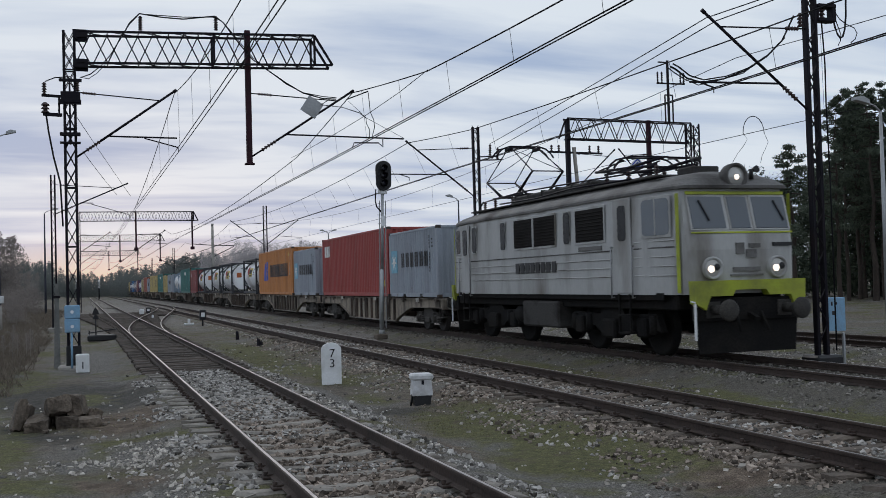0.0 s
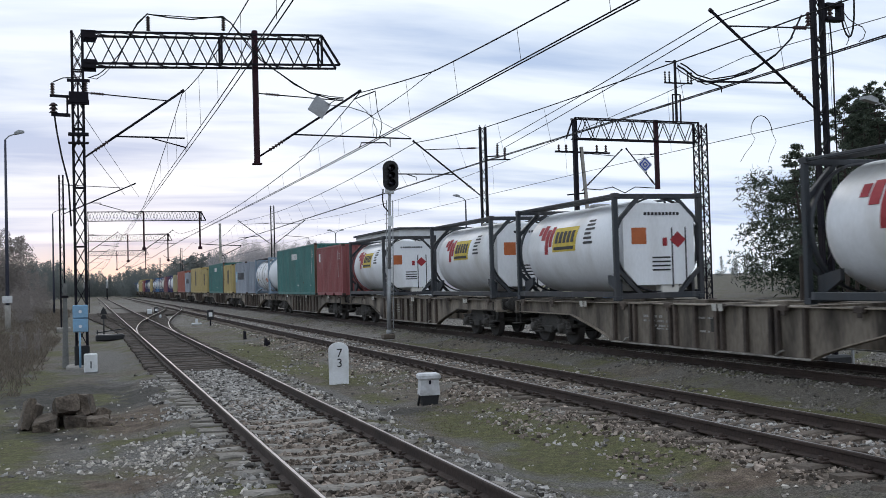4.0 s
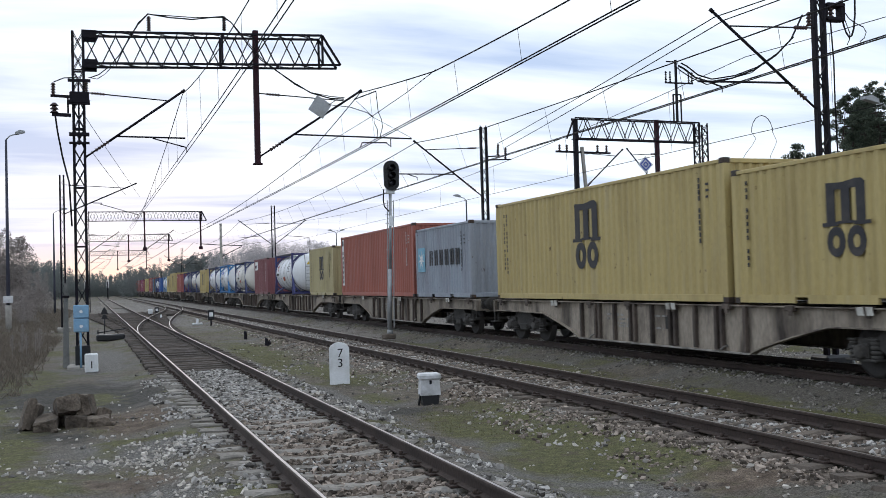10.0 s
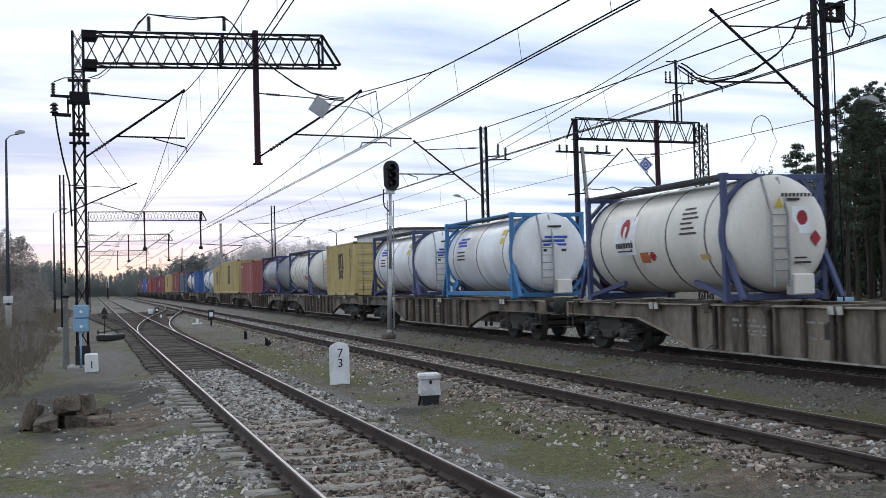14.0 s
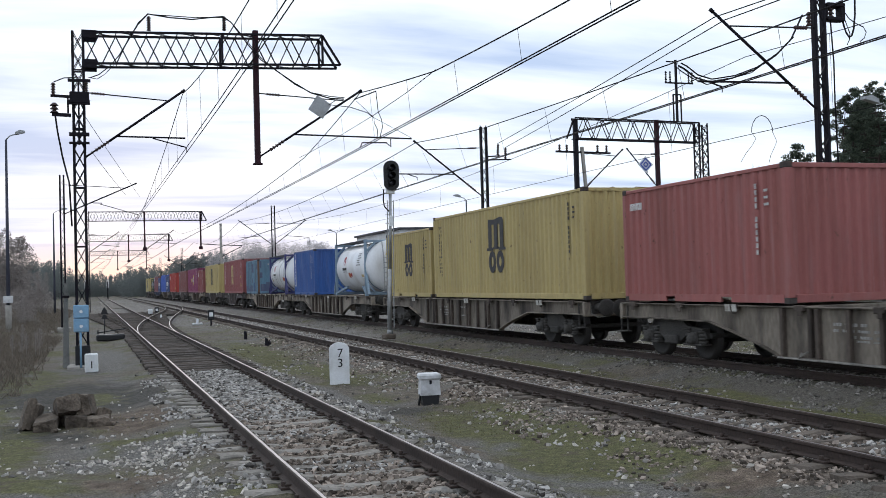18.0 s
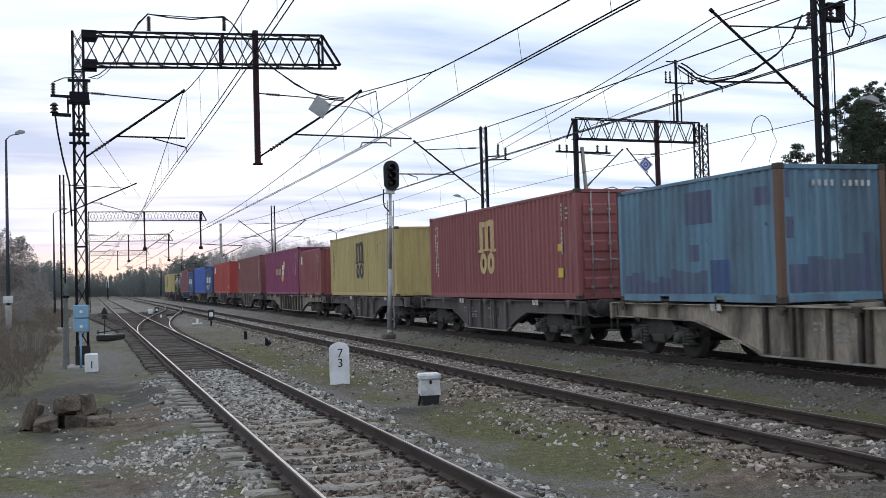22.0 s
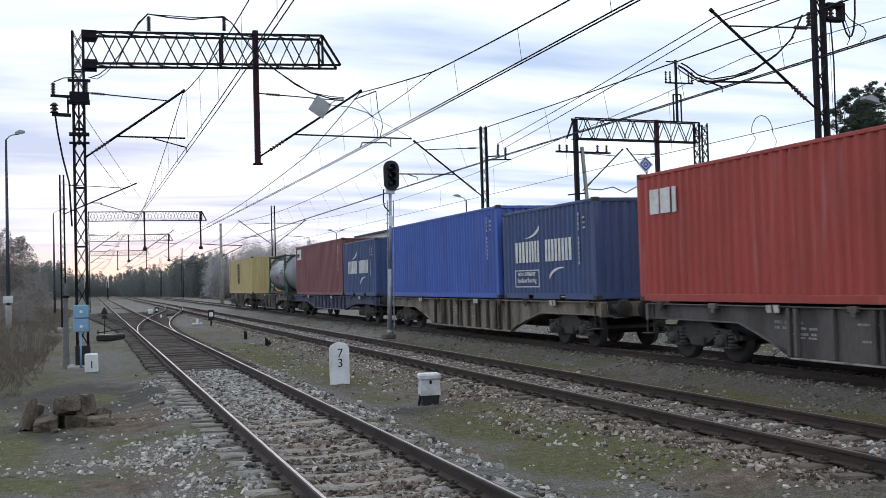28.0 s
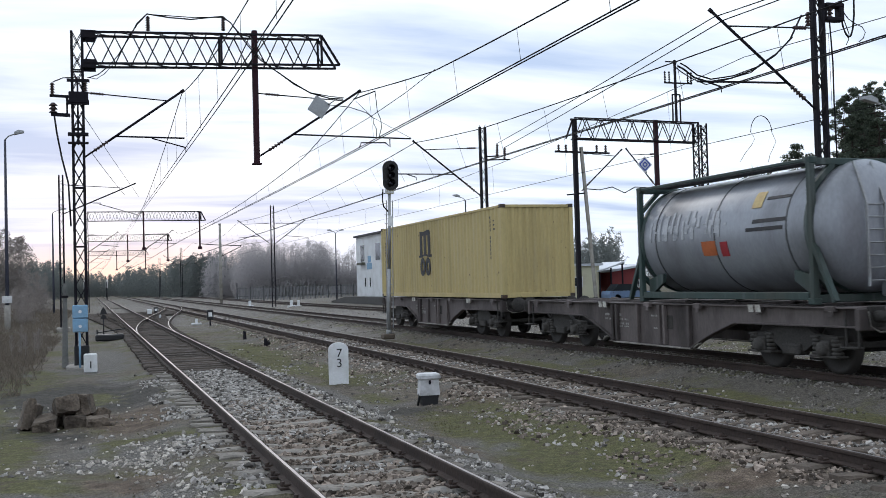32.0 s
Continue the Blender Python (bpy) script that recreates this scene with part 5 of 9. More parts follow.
def l_blue(ob, barrel, r, zc, L):
    on_tank(barrel, "emblem", [(1.2, 0.35, 2.0, 0.42), (1.1, 0.46, 1.9, 0.55), (1.25, 0.59, 2.05, 0.66)], M_MARK_B, r, zc, L)
    on_tank(barrel, "warning_plate", [(5.0, 0.3, 5.35, 0.5), (4.9, 0.6, 5.3, 0.8)], M_MARK_Y, r, zc, L)
    on_tank(barrel, "small_mark", [(1.2, -0.1 + 0.12 * k, 1.9, -0.05 + 0.12 * k) for k in range(3)], M_MARK_K, r, zc, L)
    y = -L / 2 - 0.402
    end_marks(ob, [(-0.35, 1.55, 0.4, 1.62), (-0.4, 1.66, 0.35, 1.74), (-0.3, 1.78, 0.45, 1.85)], M_MARK_B, L, "emblem", y)
    end_marks(ob, [(-0.35, 1.38, 0.4, 1.46), (-0.2, 2.1, 0.25, 2.16)], M_MARK_K, L, "small_mark", y)


def l_plain(ob, barrel, r, zc, L):
    on_tank(barrel, "warning_plate", [(4.6, -0.5, 5.0, -0.25), (5.1, -0.5, 5.35, -0.28)], M_MARK_O, r, zc, L)
    on_tank(barrel, "data_plate", [(0.9, -0.4, 1.3, -0.25)], M_MARK_S, r, zc, L)
    e_marks(ob, L)


def l_grey(ob, barrel, r, zc, L):
    on_tank(barrel, "warning_plate", [(2.55, -0.42, 3.05, -0.12)], M_MARK_O, r, zc, L)
    on_tank(barrel, "warning_plate", [(3.2, -0.45, 3.45, -0.15)], M_MARK_R, r, zc, L)
    on_tank(barrel, "data_plate", [(4.2, 0.45, 4.5, 0.8)], M_MARK_S, r, zc, L)
    on_tank(barrel, "worn_patch", [(0.5 + 0.11 * k, -0.05 + 0.3 * abs(math.sin(k * 1.9)) * (k % 3 > 0), 0.58 + 0.11 * k + 0.04 * (k % 2), 0.16 + 0.42 * abs(math.sin(k * 1.3 + 0.6))) for k in range(27) if k % 7 != 4], M_WORN, r, zc, L)
    on_tank(barrel, "small_mark", [(4.3, 0.15, 5.3, 0.22), (4.1, 0.0, 5.2, 0.07), (4.6, 0.6, 5.3, 0.66)], M_MARK_K, r, zc, L)
    end_marks(ob, [[(0.45, 1.25), (0.62, 1.06), (0.79, 1.25), (0.62, 1.44)]], M_MARK_R, L, y=-L / 2 - 0.40)


# ---- container wagons ----
def bogie_mesh():
    s = Shape()
    for sx in (-1, 1):
        x = sx * 1.0
        s.prism([(-1.35, 0.46), (-1.22, 0.66), (-0.6, 0.70), (-0.4, 0.82), (0.4, 0.82), (0.6, 0.70), (1.22, 0.66), (1.35, 0.46), (1.15, 0.52),
                 (0.6, 0.54), (0.32, 0.38), (-0.32, 0.38), (-0.6, 0.54), (-1.15, 0.52)], x - 0.06, x + 0.06, "x")
        s.box(x - 0.13, -0.26, 0.3, x + 0.13, 0.26, 0.5, 0.03)
    s.box(-1.0, -0.2, 0.55, 1.0, 0.2, 0.82, 0.04)
    for y in (-1.32, 1.32):
        s.box(-0.98, y - 0.05, 0.46, 0.98, y + 0.05, 0.57, 0.02)
    for y in (-0.34, 0.34):
        s.tube((-0.9, y, 0.34), (0.9, y, 0.34), 0.04, 8)
    return s.mesh("bogie_frame")


def axle_box_mesh(sx):
    """An axle box with its cover, between two nests of springs."""
    s = Shape().box(-0.11, -0.13, -0.13, 0.11, 0.13, 0.14, 0.03).lathe([(0.0, 0.125), (sx * 0.17, 0.12), (sx * 0.2, 0.09), (sx * 0.2, 0.0)], "x", 14)
    s.box(-0.13, -0.36, -0.15, 0.13, 0.36, -0.11, 0.01)
    for y in (-0.25, 0.25):
        for k in range(4):
            z = -0.11 + 0.075 * k
            s.lathe([(z, 0.085), (z + 0.02, 0.105), (z + 0.045, 0.105), (z + 0.065, 0.085)], "z", 10, (0, y, 0))
        s.box(-0.1, y - 0.1, 0.18, 0.1, y + 0.1, 0.22, 0.01)
    return s.mesh("axle_box")


ME_AXLE = {q: axle_box_mesh(q) for q in (-1, 1)}
for _m in ME_AXLE.values():
    _m.materials.append(M_DUSTY)


def wheel_mesh():
    s = Shape()
    for sx in (-1, 1):
        x = 0.753 * sx
        p = [(0.0, 0.08), (0.10, 0.09), (0.07, 0.16), (0.045, 0.36), (0.065, 0.40), (0.065, 0.46), (-0.05, 0.465), (-0.055, 0.495), (-0.08, 0.49), (-0.08, 0.38), (-0.03, 0.34), (-0.04, 0.12), (-0.1, 0.08)]
        s.lathe([(x + a * sx, r) for a, r in (p if sx > 0 else p)], "x", 28)
    s.tube((-1.0, 0, 0), (1.0, 0, 0), 0.075, 10)
    return s.mesh("wheelset")


ME_BOGIE, ME_WHEEL = bogie_mesh(), wheel_mesh()
ME_BOGIE.materials.append(M_BOGIE)
ME_WHEEL.materials.append(M_WHEEL)


def buffer_mesh():
    s = Shape()
    s.tube((0, 0, 0), (0, -0.34, 0), 0.10, 12)
    s.tube((0, -0.34, 0), (0, -0.55, 0), 0.075, 12)
    s.lathe([(-0.55, 0.075), (-0.55, 0.22), (-0.575, 0.225), (-0.6, 0.18), (-0.61, 0.0)], "y", 18)
    s.box(-0.17, -0.03, -0.17, 0.17, 0.02, 0.17, 0.01)
    return s.mesh("buffer")


ME_BUFFER = buffer_mesh()
ME_BUFFER.materials.append(M_BOGIE)
M_LOCK = mat("dusty_lock_steel", (0.24, 0.225, 0.20), 0.8, 0.1, 0.2, (0.08, 0.07, 0.06), 0.5, 6, 30, 0.2)


M_FLAP = mat("worn_pale_lock_flap", (0.50, 0.485, 0.44), 0.7, 0.0, 0.2, (0.2, 0.17, 0.14), 0.5, 6, 30, 0.1)
M_FLANGE = mat("scuffed_flange_steel", (0.30, 0.28, 0.255), 0.7, 0.1, 0.3, (0.07, 0.06, 0.05), 0.6, 2.5, 25, 0.2)


def lock_flap(sill, sx, y):
    """A pale hinged flap hanging aslant over the edge of the deck."""
    x = sx * 1.285
    part("lock_flap", Shape().prism([(y - 0.085, DECK - 0.155), (y + 0.065, DECK - 0.155), (y + 0.095, DECK - 0.015), (y - 0.055, DECK - 0.015)], x - 0.006, x + 0.006, "x"), M_FLAP, sill)


def wagon_proto(length, style):
    """An open skeletal container wagon: fish-bellied sills, cross members, buffers and two bogies. Centred, running along y."""
    M = {"old": M_WAGON, "grey": M_WAGON_GREY, "blue": M_WAGON_BLUE}[style]
    long = length > 16
    ob = thing("container_wagon", ("long" if long else "short") + {"old": " grimy brown-grey", "grey": " dark grey", "blue": " blue-grey"}[style] + " flat wagon for containers on two bogies", "wagon", "wagons of the train")
    h = length / 2
    piv = h - (2.0 if long else 1.85)
    a0 = piv - 1.6
    a1 = a0 * (0.62 if long else 0.52)
    low = 0.52 if style == "blue" else 0.25
    drop = [(a1 + (a0 - a1) * q, low + (DECK - 0.38 - low) * q ** 0.8) for q in (0.0, 0.06, 0.2, 0.4, 0.6, 0.8, 1.0)]
    belly = [(-h, DECK - 0.05), (-h, DECK - 0.36)] + [(-y, z) for y, z in drop[::-1]] + drop + [(h, DECK - 0.36), (h, DECK - 0.05)]
    for sx in (-1, 1):
        sill = part("side_sill", Shape().prism(belly, sx * 1.12 - 0.012, sx * 1.12 + 0.012, "x"), M, ob)
        fl = Shape()
        fl.box(sx * 1.14 - 0.09, -h, DECK - 0.06, sx * 1.14 + 0.09, h, DECK - 0.035, 0.006)
        for (y0, z0), (y1, z1) in zip(belly[1:-2], belly[2:-1]):
            if z0 == z1 == low:
                continue
            fl.bar((sx * 1.14, y0, z0), (sx * 1.14, y1, z1), 0.16, 0.025)
        part("flange", fl, M, sill)
        part("lower_flange", Shape().box(sx * 1.14 - 0.085, -a1, low - 0.024, sx * 1.14 + 0.085, a1, low + 0.006, 0.006), M_FLANGE, sill, "worn pale bottom flange")
        n = 9 if long else 6 if style == "old" else 4
        for k in range(n):
            y = -a1 * 0.96 + 2 * a1 * 0.96 * k / (n - 1)
            for d in ((-0.1, 0.1) if k % 2 else (0.0,)):
                part("stiffener", Shape().box(sx * 1.18 - 0.045, y + d - 0.045, low + 0.03, sx * 1.18 + 0.045, y + d + 0.045, DECK - 0.07, 0.01), M_STIFF if style == "old" else M, sill)
        for k in range(10 if long else 7):
            y = -h + 0.6 + (length - 1.2) * k / (9 if long else 6)
            part("container_lock", Shape().box(sx * 1.22 - 0.05, y - 0.12, DECK - 0.12, sx * 1.22 + 0.06, y + 0.12, DECK - 0.01, 0.015)
                 .box(sx * 1.26 - 0.015, y - 0.09, DECK - 0.2, sx * 1.26 + 0.015, y + 0.02, DECK - 0.1, 0.008), M_STIFF if style == "old" else M, sill)
            if k % 3 == 1:
                for d in (-0.09, 0.13):
                    lock_flap(sill, sx, y + d)
    for k in range(7):
        y = -h + 0.4 + (length - 0.8) * k / 6
        part("cross_member", Shape().box(-1.1, y - 0.1, DECK - 0.3, 1.1, y + 0.1, DECK - 0.03, 0.01), M, ob)
    part("centre_beam", Shape().box(-0.2, -h + 0.1, DECK - 0.42, 0.2, h - 0.1, DECK - 0.08), M, ob)
    part("brake_gear", Shape().tube((-0.5, -1.2, 0.62), (-0.5, 0.3, 0.62), 0.2, 14).box(0.3, -1.5, 0.55, 0.8, -0.6, 0.9, 0.04).tube((-0.95, -a1, 0.8), (-0.95, a1, 0.8), 0.025, 6), M_BOGIE, ob)
    for sy in (-1, 1):
        hd = part("headstock", Shape().box(-1.22, sy * (h + 0.02) - 0.06, DECK - 0.42, 1.22, sy * (h + 0.02) + 0.06, DECK - 0.05, 0.015), M, ob)
        for sx in (-1, 1):
            part("buffer", ME_BUFFER, None, hd, at=pose(sx * 0.875, sy * (h + 0.07), 1.03, 0, 0, 0 if sy < 0 else 180))
        part("coupling", Shape().box(-0.06, sy * (h + 0.05) - 0.05, 0.92, 0.06, sy * (h + 0.05) + 0.05, 1.1, 0.01).tube((0, sy * (h + 0.1), 1.0), (0, sy * (h + 0.6), 0.88), 0.035, 8)
             .tube((0.25, sy * (h + 0.05), 0.9), (0.2, sy * (h + 0.5), 0.6), 0.03, 8), M_BOGIE, hd)
        b = part("bogie", ME_BOGIE, None, ob, at=(0, sy * piv, 0))
        for y in (-0.9, 0.9):
            part("wheelset", ME_WHEEL, None, b, at=(0, y, 0.46))
            for sx in (-1, 1):
                part("axle_box", ME_AXLE[sx], None, b, at=(sx * 1.02, y, 0.45))
    for sx in (-1, 1):
        for sy in (-1, 1):
            x, y = sx * 1.2, sy * (h - 0.12)
            st = part("step", Shape().box(x - 0.14, y - 0.17, 0.5, x + 0.1, y + 0.17, 0.53, 0.008).bar((x, y - 0.15, 0.52), (x, y - 0.15, DECK - 0.1), 0.03).bar((x, y + 0.15, 0.52), (x, y + 0.15, DECK - 0.1), 0.03), M_BOGIE, ob)
            q = sy * (h + 0.1)
            part("handrail", Shape().path([(sx * 1.05, q, DECK - 0.1), (sx * 1.06, q + sy * 0.06, DECK - 0.34), (sx * 0.9, q + sy * 0.08, DECK - 0.44), (sx * 0.55, q + sy * 0.06, DECK - 0.42), (sx * 0.5, q, DECK - 0.2)], 0.016, 6), M_LOCK, ob)
        for y in (-0.5, 0.5):
            part("side_hook", Shape().path([(sx * 1.15, y * length * 0.3, low + 0.12), (sx * 1.24, y * length * 0.3, low + 0.1), (sx * 1.24, y * length * 0.3 + 0.14, low + 0.02), (sx * 1.17, y * length * 0.3 + 0.16, low + 0.1)], 0.02, 6), M_LOCK, ob)
    dp = Shape()
    for k, (y, n, z, hh) in enumerate([(2.2, 11, 0.86, 0.055), (2.2, 16, 0.76, 0.045), (1.7, 9, 0.66, 0.045), (1.7, 9, 0.6, 0.035), (0.0, 8, 0.88, 0.04), (-0.1, 5, 0.6, 0.04)]):
        for c in range(n):
            if (c + k) % 5 != 3:
                dp.box(-1.142, y - 0.075 * c - 0.05, z, -1.134, y - 0.075 * c, z + hh)
    tagged(part("data_mark", dp, M_MARK_DIM, ob), kind="stuff")
    part("data_panel", Shape().box(-1.142, -0.9, 0.62, -1.135, -0.5, 0.92), M_BOGIE, ob)
    return ob


# rear edge order: kind, near edge of the load at the start, then paint or fittings
M20, M40 = 6.058, 12.192
H20, H40 = 2.591, 2.896
LEADING = [
    (34.65, "box", M20, "grey", x_star, "pale grey ribbed container with a star emblem", 0), (40.93, "box", M40, "red", x_white_top, "long red ribbed container with a white emblem", 0),
    (54.86, "box", M20, "grey", x_star, "pale grey ribbed container with a star emblem", 0), (61.42, "box", M40, "orange", x_orange, "long orange container with a blue emblem and black name blocks", 0),
    (75.18, "tank", "dark", M_TANK_W, 0, l_stripe, "white tank in a dark steel frame with a yellow name plate", 1), (88.09, "tank", "dark", M_TANK_W, 0, l_stripe, "white tank in a dark steel frame with a yellow name plate", 1),
    (96.2, "tank", "dark", M_TANK_W, 0, l_stripe, "white tank in a dark steel frame with a yellow name plate", 1), (108.81, "tank", "dark", M_TANK_W, 0, l_stripe, "white tank in a dark steel frame with a yellow name plate", 1),
    (116.38, "box", M20, "brick", x_smallplate, "brick-red ribbed container with a small pale plate", 0), (122.95, "box", M40, "green", x_white_word, "long sea-green container with white name blocks", 0),
    (138.81, "tank", "steel_blue", M_TANK_W, 5, l_plain, "white banded tank in a pale steel-blue frame", 0), (150.14, "box", M20, "grey", x_star, "pale grey ribbed container with a star emblem", 0),
    (158.41, "box", M20, "yellow", x_m20, "mustard-yellow container with a black emblem", 0), (164.85, "box", M40, "green", x_white_word, "long sea-green container with white name blocks", 0),
    (179.08, "box", M20, "yellow", x_m20, "mustard-yellow container with a black emblem", 0), (185.37, "box", M40, "yellow", x_m40, "long mustard-yellow container with a black emblem", 0),
    (199.88, "box", M20, "grey", x_star, "pale grey ribbed container with a star emblem", 0), (206.3, "box", M40, "rust", x_tallplate, "long rust-red container with a tall white name plate", 0),
    (220.39, "box", M20, "faded_yellow", x_m20, "faded mustard-yellow container with a black emblem", 0), (231.96, "tank", "violet", M_TANK_W, 5, l_bird_rear, "white banded tank in a violet-blue frame with a red emblem", 0),
    (241.37, "box", M20, "maroon", x_label, "dull maroon container with a pale name plate", 0), (252.72, "tank", "navy", M_TANK_C, 4, l_bird_end, "cream banded tank in a navy frame with a red emblem", 0),
]
TRAILING = [
    (263.7, "tank", "bright", M_TANK_W, 3, l_blue, "white tank in a bright blue frame with a blue emblem", 0), (273.58, "tank", "navy", M_TANK_W, 3, l_blue, "white tank in a navy frame with a blue emblem", 0),
    (283.11, "box", M20, "yellow", x_m20, "mustard-yellow container with a black emblem", 2), (294.07, "tank", "navy", M_TANK_C, 5, l_plain, "cream banded tank in a navy frame", 0),
    (304.84, "tank", "violet", M_TANK_G, 3, l_plain, "dull grey tank in a violet-blue frame", 0), (316.0, "box", M20, "faded_red", x_small_word, "faded brick-red ribbed container", 0),
    (324.09, "box", M40, "yellow", x_m40, "long mustard-yellow container with a black emblem", 0), (336.64, "box", M20, "yellow", x_m20, "mustard-yellow container with a black emblem", 0),
    (346.36, "tank", "steel_blue", M_TANK_W, 0, l_bird, "white tank in a pale steel-blue frame with a red emblem", 0), (357.67, "box", M20, "mid_blue", x_tallplate, "blue ribbed container with a tall white name plate", 0),
    (366.91, "tank", "violet", M_TANK_W, 4, l_bird_right, "white banded tank in a violet-blue frame with a red emblem", 0), (378.39, "box", M20, "sky_blue", x_patches, "faded sky-blue container with rust stains and repair patches", 0),
    (386.67, "box", M40, "brick", x_m40s, "long brick-red container with a sand-coloured emblem", 2), (403.42, "box", M40, "yellow", x_m40, "long mustard-yellow container with a black emblem", 0),
    (418.16, "box", M20, "brick", x_smallplate, "brick-red ribbed container with a small pale plate", 0), (424.58, "box", M40, "purple", x_plum_emblem, "long plum-purple container with a yellow emblem", 0),
    (439.3, "box", M40, "brown", x_smallplate, "long dark brown container with a small white plate", 2), (457.2, "box", M40, "bright_red", x_white_top, "long bright red container with a white emblem", 0),
    (471.55, "box", M20, "navy", x_arcs_plate, "dark blue container with white arcs and name blocks", 0), (478.05, "box", M40, "blue", None, "long plain cobalt-blue container", 0),
    (492.53, "box", M20, "navy", x_arcs, "dark blue container with white arcs and name blocks", 0), (498.9, "box", M40, "maroon", x_label, "long dull maroon container with a pale name plate", 0),
    (515.12, "tank", "green", M_TANK_G, 3, l_grey, "stained grey tank in a dark green frame", 0), (529.45, "box", 13.716, "sand_yellow", x_m40, "long mustard-yellow container with a black emblem", 0),
]
LOADS = LEADING + TRAILING
# wagons as runs of loads
RUNS = [(0, 1), (2, 3), (4, 5), (6, 7), (8, 9), (10, 11), (12, 13), (14, 15), (16, 17), (18, 19), (20, 21), (22, 23), (24, 25), (26, 27), (28, 29), (30, 31),
        (32, 33), (34, 34), (35, 35), (36, 37), (38, 38), (39, 39), (40, 41), (42, 43), (44, 44), (45, 45)]
RIDERS = []           # (thing, distance of its middle behind the start, height)


def load_len(k):
    return LOADS[k][2] if LOADS[k][1] == "box" else M20


def build_train():
    for k, row in enumerate(LOADS):
        if row[1] == "box":
            s, _, L, colour, extra, label, doors = row
            code = "k" if "yellow" in colour or colour == "grey" else "" if colour == "sky_blue" else "w"
            ob = container(k, L, colour, H40 if L > 7 else H20, doors == 2, label, extra, code)
        else:
            s, _, fr, skin, bands, logo, label, octa = row
            L = M20
            ob = tank(k, fr, skin, bands, label, logo, bool(octa))
        RIDERS.append((ob, s + L / 2, DECK))
    ends = []
    for a, b in RUNS:
        ends.append([LOADS[a][0], LOADS[b][0] + load_len(b)])
    ends[-2][1] = 527.6
    protos = {}
    for k, (a, b) in enumerate(ends):
        a0 = (ends[k - 1][1] + a) / 2 + 0.68 if k else a - 0.35
        b0 = (b + ends[k + 1][0]) / 2 - 0.68 if k + 1 < len(ends) else b + 0.4
        style = "blue" if k == 23 else "grey" if k in (17, 18, 20, 21, 24, 25) else "old"
        long = b0 - a0 > 16
        length = 19.0 if long else 13.4
        key = (long, style)
        if key not in protos:
            protos[key] = wagon_proto(length, style)
            w = protos[key]
        else:
            w = copy_thing(protos[key], Matrix())
        RIDERS.append((w, (a0 + b0) / 2, 0.0))


build_train()


# ---- overhead line: masts, portals and wires ----
def lattice_bars(ob, name, material, near, pieces):
    """Each bar its own part where the mast stands close, one joined part where it is far off."""
    if near:
        for a, b, w, h in pieces:
            part(name, Shape().bar(a, b, w, h), material, ob)
        return
    s = Shape()
    for a, b, w, h in pieces:
        s.bar(a, b, w, h)
    tagged(part(name, s, material, ob), kind="stuff")


def lattice_mast(ob, x, y, z0, z1, w, material, panel=0.62, near=False):
    for sx in (-1, 1):
        for sy in (-1, 1):
            part("leg", Shape().box(x + sx * w - 0.035, y + sy * w - 0.035, z0, x + sx * w + 0.035, y + sy * w + 0.035, z1, 0.008), material, ob)
    n = max(2, round((z1 - z0) / panel))
    s = []
    for face in range(4):
        for k in range(n):
            a, b = z0 + (z1 - z0) * k / n, z0 + (z1 - z0) * (k + 1) / n
            for p, q in (((-w, a), (w, b)), ((w, a), (-w, b))):
                if face < 2:
                    yy = y + (w + 0.02 if face else -w - 0.02)
                    s.append(((x + p[0], yy, p[1]), (x + q[0], yy, q[1]), 0.035, 0.02))
                else:
                    xx = x + (w + 0.02 if face == 3 else -w - 0.02)
                    s.append(((xx, y + p[0], p[1]), (xx, y + q[0], q[1]), 0.035, 0.02))
            if k % 3 == 0 and face < 2:
                yy = y + (w if face else -w)
                s.append(((x - w, yy, a), (x + w, yy, a), 0.04, 0.04))
    lattice_bars(ob, "brace", material, near, s)


def truss(ob, x0, x1, y, zl, slope, deep, w, material, n, over=0.35, near=False):
    """A box girder of angles and zigzag bars along x; the lower chord reaches a little further."""
    def zt(x):
        return zl + deep + slope * (x - x0)

    def zb(x):
        return zl + slope * (x - x0)
    for sy in (-1, 1):
        yy = y + sy * w
        part("top_chord", Shape().bar((x0, yy, zt(x0)), (x1, yy, zt(x1)), 0.06, 0.06), material, ob)
        part("bottom_chord", Shape().bar((x0, yy, zb(x0)), (x1 + over, yy, zb(x1 + over)), 0.06, 0.06), material, ob)
        s = []
        for k in range(n):
            a, b = x0 + (x1 - x0) * k / n, x0 + (x1 - x0) * (k + 1) / n
            m = (a + b) / 2
            p, q = (zb, zt) if sy < 0 else (zt, zb)
            s += [((a, yy, p(a)), (m, yy, q(m)), 0.04, 0.03), ((m, yy, q(m)), (b, yy, p(b)), 0.04, 0.03)]
        s += [((x1, yy, zt(x1)), (x1 + over, yy, zb(x1 + over)), 0.06, 0.06), ((x1, yy, zt(x1)), (x1, yy, zb(x1)), 0.06, 0.06)]
        lattice_bars(ob, "web_bar", material, near, s)
    s = []
    for k in range(n):
        a, b = x0 + (x1 - x0) * k / n, x0 + (x1 - x0) * (k + 1) / n
        for z in (zt, zb):
            s += [((a, y - w, z(a)), (b, y + w, z(b)), 0.03, 0.02), ((b, y - w, z(b)), (b, y + w, z(b)), 0.03, 0.02)]
    lattice_bars(ob, "lacing_bar", material, near, s)


